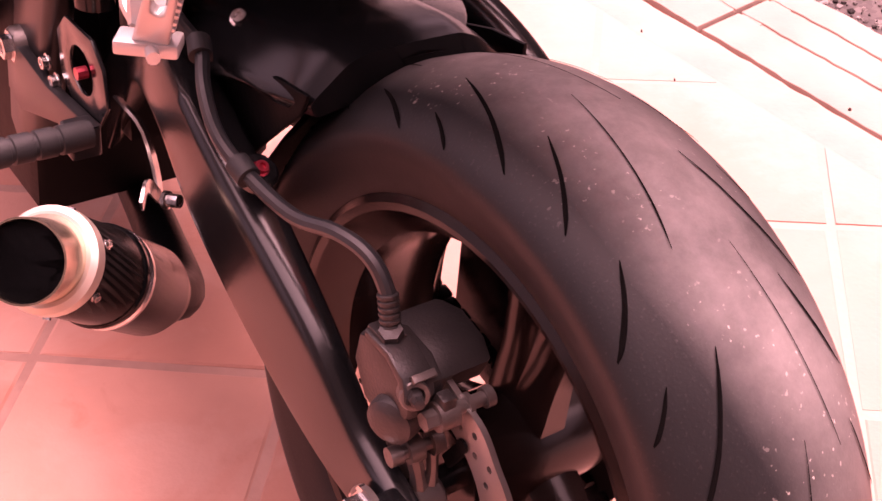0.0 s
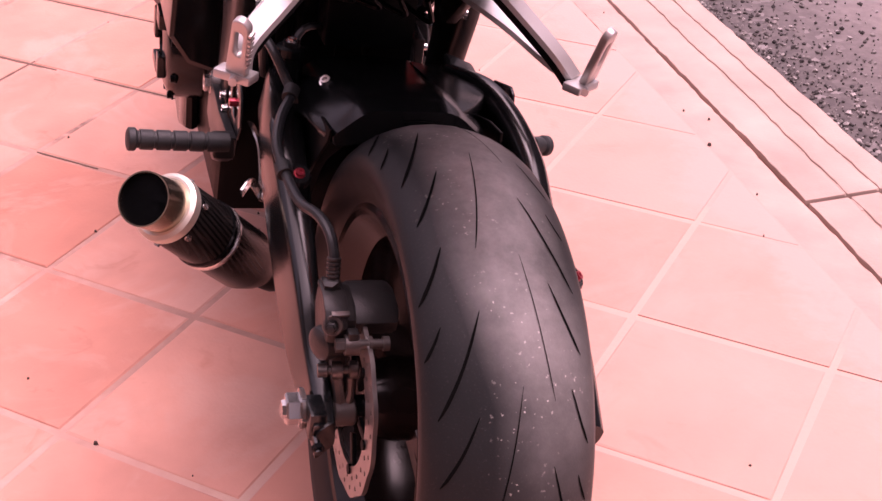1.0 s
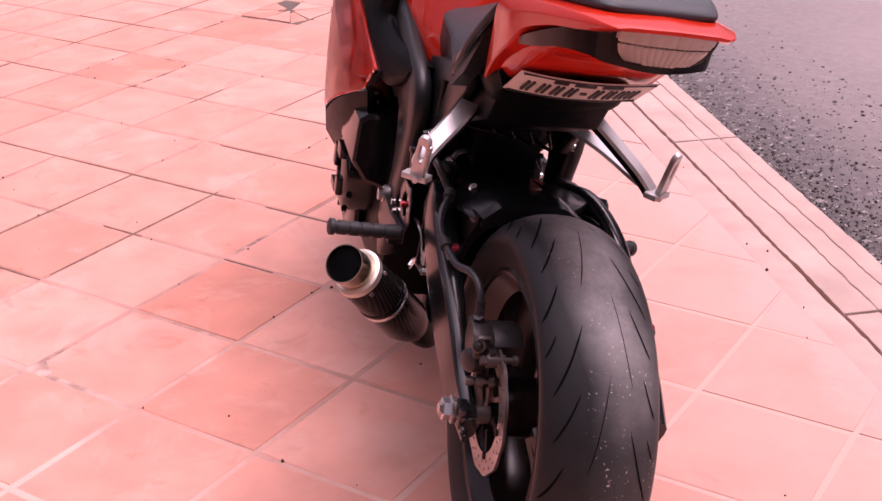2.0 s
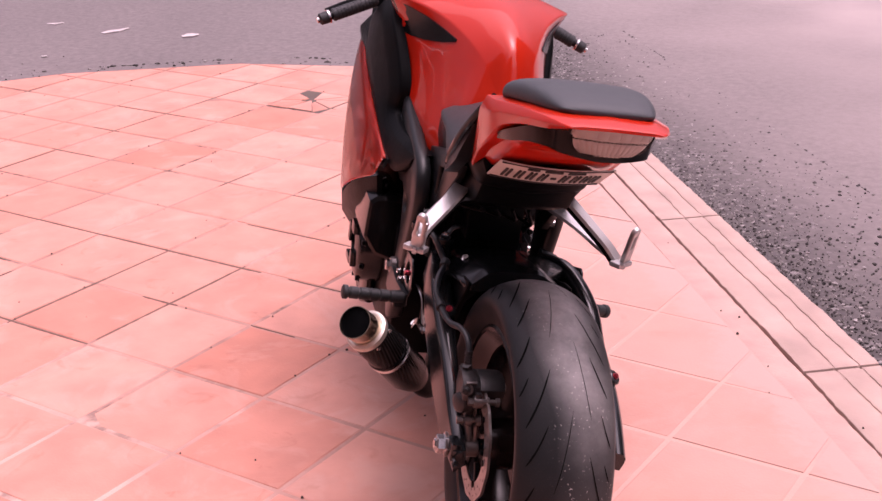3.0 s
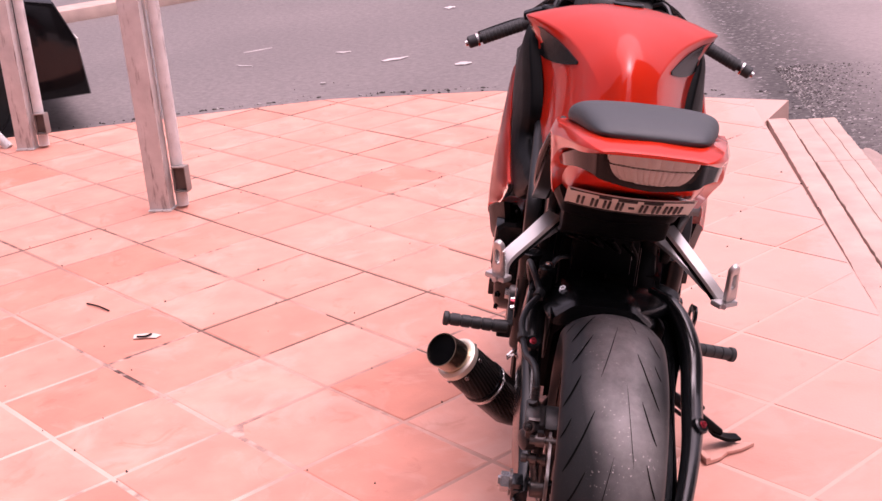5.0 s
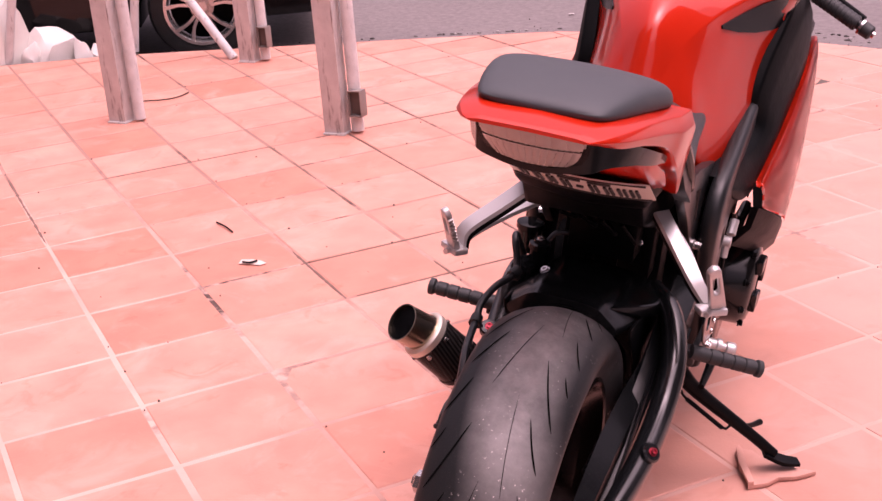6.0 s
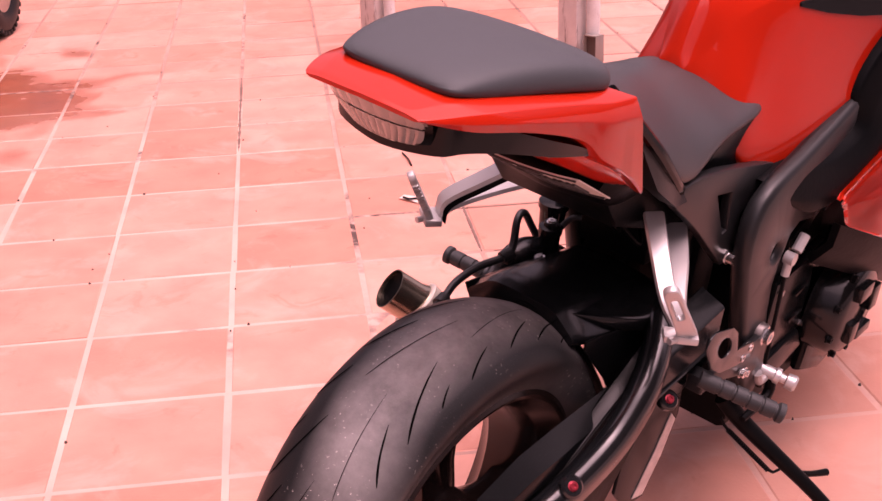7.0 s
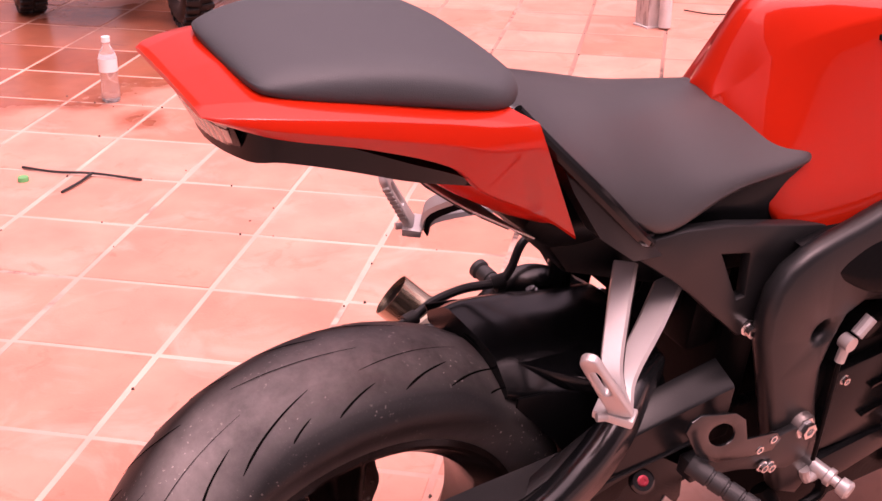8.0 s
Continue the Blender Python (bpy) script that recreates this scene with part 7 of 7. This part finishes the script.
for way, line, a, b, wide in (("y", 2, -3.9, -0.1, 0.0034), ("y", 2, -0.1, 1.25, 0.0048), ("x", 0, -0.05, 1.3, 0.0058), ("x", 0, 1.3, 2.0, 0.0026), ("y", 0, -0.35, 1.0, 0.0050), ("x", 1, 0.1, 2.05, 0.0032), ("x", -4, 2.0, 3.95, 0.0030), ("y", 4, -4.1, -3.3, 0.0024), ("y", 5, -4.4, -3.9, 0.0034),
                              ("x", -4, 4.9, 5.8, 0.0024), ("y", 6, -5.0, -3.6, 0.0026), ("y", 4, 0.0, 0.85, 0.0034), ("x", 0, 4.1, 5.0, 0.0028), ("y", 3, 0.2, 1.75, 0.0034), ("y", 1, 0.65, 1.1, 0.0042), ("x", -1, 3.85, 4.4, 0.0030), ("x", -4, 6.6, 8.0, 0.0034), ("y", 2, 1.6, 2.5, 0.0026), ("y", 1, 2.0, 2.5, 0.0030),
                              ("y", 1, -3.15, -2.4, 0.0026), ("y", 1, -2.1, -1.4, 0.0026), ("x", -4, -1.05, 1.0, 0.0048), ("y", -2, -4.9, -2.1, 0.0052), ("y", 1, -4.0, -3.55, 0.0056), ("y", 2, -4.2, -3.4, 0.0058), ("x", -4, 1.6, 2.1, 0.0058)):
    steps = max(4, int((b - a) * 28))
    edges = []
    for k in range(steps + 1):
        t = (a + (b - a) * k / steps) * T
        end = min(1.0, 0.25 + 6.0 * min(k, steps - k) / steps)
        mid = line * T + 0.0014 * noise.noise((t * 9, line, 1))
        w = end * wide * (1.0 + 0.55 * noise.noise((t * 40, line * 3, 2)) + 0.45 * rng.uniform(-1, 1))
        edges.append([(t, mid + q * w) if way == "y" else (mid + q * w, t) for q in (-1, -0.4, 0.4, 1)])
    loft(bm, [[(x, y, -0.003 if q in (0, 3) else 0.0006) for q, (x, y) in enumerate(e)] for e in edges], caps=False, closed=False)
thing("joint_dirt", bm, shader("packed_dirt", (0.17, 0.10, 0.078), 0.95, 0, 0.5, 45, 0.4, 160, rand=-1), "dark earth packed into the joints between the tiles", "dirt", kind="stuff", smooth=0)

# broken tile shard under the stand
bm = B()
shard = [(1.592, 0.376), (1.600, 0.366), (1.628, 0.352), (1.652, 0.333), (1.690, 0.322), (1.722, 0.301), (1.733, 0.342), (1.728, 0.371), (1.744, 0.402), (1.750, 0.447), (1.731, 0.436), (1.722, 0.421), (1.703, 0.425), (1.690, 0.408), (1.662, 0.412), (1.640, 0.394), (1.618, 0.396)]
slab(bm, shard, 0.002, 0.011, "z", 0.0006)
slab(bm, [(1.594, 0.378), (1.602, 0.366), (1.65, 0.334), (1.722, 0.301), (1.726, 0.312), (1.66, 0.345), (1.612, 0.374)], 0.011, 0.020, "z", 0.0008)
thing("tile_shard", bm, TERRACOTTA, "broken terracotta shard under the side stand", "tile shard", smooth=30)

# a tile has broken out: earth in the gap and loose pieces
bm = B()
slab(bm, [(-0.985, 2.315), (-0.665, 2.315), (-0.665, 2.635), (-0.985, 2.635)], -0.0015, -0.0005, "z", 0)
thing("bare_earth", bm, shader("earth", (0.10, 0.075, 0.06), 0.95, 0, 0.4, 14, 0.8, 60), "dark earth where a tile is missing", "earth")
hub, rim_of_hole = (-0.845, 2.49), [(-0.985, 2.315), (-0.86, 2.315), (-0.70, 2.315), (-0.665, 2.40), (-0.665, 2.57), (-0.72, 2.635), (-0.90, 2.635), (-0.985, 2.56), (-0.985, 2.42)]
rng = random.Random(9)
for k in range(9):
    if k == 6:
        continue
    a, b = rim_of_hole[k], rim_of_hole[(k + 1) % 9]
    q = rng.uniform(0.06, 0.22)
    pts = [a, b, (hub[0] + (b[0] - hub[0]) * q, hub[1] + (b[1] - hub[1]) * q), (hub[0] + (a[0] - hub[0]) * q * 1.3, hub[1] + (a[1] - hub[1]) * q * 1.3)]
    mx, my = sum(p[0] for p in pts) / 4, sum(p[1] for p in pts) / 4
    bm = B()
    slab(bm, [(mx + 0.93 * (p[0] - mx) + rng.gauss(0, 0.003), my + 0.93 * (p[1] - my) + rng.gauss(0, 0.003)) for p in pts], -0.002, 0.001 + rng.uniform(-0.001, 0.003), "z", 0.001)
    thing("tile_fragment", bm, TERRACOTTA, "broken piece of a cracked terracotta tile", "tile shard", "broken tile pieces", smooth=30)

# pale dirt washed down over the kerb where it has cracked
bm = B()
size = 26
grid = []
for i in range(size + 1):
    row = []
    for j in range(size + 1):
        a, b = i / size * 2 - 1, j / size * 2 - 1
        s, c = -2.02 + 0.42 * a, 2.365 + 0.13 * (b + 1)
        reach = 1 - (a * a + ((b + 1) * 0.5) ** 2) ** 0.5 + 0.35 * noise.noise((s * 7, c * 7, 0)) + 0.15 * noise.noise((s * 25, c * 25, 0))
        x, y = kerb_line(c, s)
        row.append(bm.verts.new((x, y, ROAD_Z - 0.015 + 0.10 * max(0.0, min(1.0, reach)) ** 1.3 + 0.006 * noise.noise((s * 60, c * 60, 2)))))
    grid.append(row)
for r0, r1 in zip(grid, grid[1:]):
    for j in range(size):
        bm.faces.new((r0[j], r0[j + 1], r1[j + 1], r1[j]))
thing("dirt_mound", bm, shader("pale_dirt", (0.33, 0.25, 0.22), 0.95, 0, 0.35, 9, 0.7, 70, spec=0.2), "pale dirt washed down beside the cracked kerb", "dirt mound", smooth=60)

# litter on the road, and pale stones by the far edge
LITTER = shader("litter_white", (0.46, 0.42, 0.41), 0.7, 0, 0.2, 20, 0.2)
for x0, y0, x1, y1, w in ((-3.64, 3.70, -3.59, 3.90, 0.035), (-3.06, 3.86, -2.99, 3.95, 0.045), (-5.09, 5.58, -5.03, 5.66, 0.05), (-5.0, 3.434, -4.967, 3.673, 0.011), (-4.588, 3.098, -4.43, 3.135, 0.012), (-4.281, 3.775, -4.184, 3.835, 0.022), (-3.447, 3.012, -3.409, 3.029, 0.016)):
    bm = B()
    a, b = Vector((x0, y0)), Vector((x1, y1))
    d = (b - a).normalized()
    side = Vector((-d.y, d.x))
    up, down = [], []
    for i in range(7):
        t = i / 6
        fat = w * (0.35 + 0.9 * math.sin(math.pi * min(0.97, t + 0.06)))
        m = a.lerp(b, t) + side * w * 0.5 * random.uniform(-1, 1)
        up.append(tuple(m + side * fat * random.uniform(0.55, 1.15)))
        down.append(tuple(m - side * fat * random.uniform(0.55, 1.15)))
    slab(bm, up[::-1] + down, ROAD_Z + 0.001, ROAD_Z + 0.007, "z", 0.001)
    thing("litter", bm, LITTER, "flattened pale litter on the asphalt", "litter", "litter on the road")
rng = random.Random(31)
for x, y, s, h in ((-4.07, -0.31, 0.14, 0.46), (-4.03, -0.07, 0.15, 0.34), (-3.94, 0.09, 0.065, 0.21), (-3.90, 0.17, 0.04, 0.18), (-3.98, -0.19, 0.05, 0.24), (-4.10, -0.56, 0.15, 0.34)):
    bm = B()
    bmesh.ops.create_icosphere(bm, subdivisions=3, radius=1)
    cuts = [(Vector((rng.uniform(-1, 1), rng.uniform(-1, 1), rng.uniform(-0.5, 1))).normalized(), rng.uniform(0.45, 0.75)) for _ in range(9)]
    for v in bm.verts:
        p = v.co.copy()
        for n, d in cuts:
            p -= n * max(0, p.dot(n) - d)
        p *= 1.25 + 0.10 * noise.noise(v.co * 4 + Vector((x * 7, y * 5, 0)))
        v.co = Vector((x + s * p.x, y + s * p.y, ROAD_Z + h * (0.42 + 0.55 * p.z)))
    thing("rubble_stone", bm, STONE, "pale lump of broken concrete", "stone", "heap of rubble", smooth=30)

# ---------------------------------------------------------------- tiles
def tile_mesh(seed):
    rng = random.Random(seed)
    h, g = T / 2, 0.0062
    bm = B()
    def ring(inset, z):
        return [(sx * (h - g - inset) + rng.uniform(-0.0016, 0.0016), sy * (h - g - inset) + rng.uniform(-0.0016, 0.0016), z) for sx, sy in ((-1, -1), (1, -1), (1, 1), (-1, 1))]
    loft(bm, [ring(0, -0.012), ring(0, -0.0018), ring(0.0025, 0.0)], caps=False)
    bm.verts.ensure_lookup_table()
    bm.faces.new(bm.verts[-4:])
    return finish("tile", bm, TERRACOTTA, 0)


def allowed(poly):
    return all(nx * x + ny * y <= c for nx, ny, c in LIMITS for x, y in poly)


TILES = [tile_mesh(s) for s in range(6)]
rng = random.Random(5)
cells = sorted(((i, j) for i in range(-20, 12) for j in range(-15, 26)), key=lambda c: math.hypot((c[1] + 0.5) * T - 0.35, (c[0] + 0.5) * T - 0.15))
HOLE = {(7, -3)}
whole, rest = [], []
for i, j in cells:
    poly = [(j * T, i * T), ((j + 1) * T, i * T), ((j + 1) * T, (i + 1) * T), (j * T, (i + 1) * T)]
    if (i, j) in HOLE:
        continue
    if allowed(poly) and len(whole) < 300:
        whole.append((i, j))
    else:
        g = 0.0062
        cut = [(j * T + g, i * T + g), ((j + 1) * T - g, i * T + g), ((j + 1) * T - g, (i + 1) * T - g), (j * T + g, (i + 1) * T - g)]
        for limit in LIMITS:
            cut = clip(cut, *limit) if cut else cut
        if len(cut) > 2:
            rest.append(cut)
for i, j in whole:
    ob = new("tile", rng.choice(TILES))
    ob.parent = pavement
    ob.matrix_basis = pose((j + 0.5) * T, (i + 0.5) * T, rng.uniform(-0.0009, 0.0009), rng.gauss(0, 0.10), rng.gauss(0, 0.10), rng.choice((0, 90, 180, 270)))
bm = B()
for poly in rest:
    z = rng.uniform(-0.0009, 0.0009)
    low, top = [bm.verts.new((x, y, -0.012)) for x, y in poly], [bm.verts.new((x, y, z)) for x, y in poly]
    bm.faces.new(top)
    for k in range(len(poly)):
        m = (k + 1) % len(poly)
        bm.faces.new((low[k], low[m], top[m], top[k]))
tagged(part("outer_tiles", bm, TERRACOTTA, pavement, smooth=0), kind="stuff")
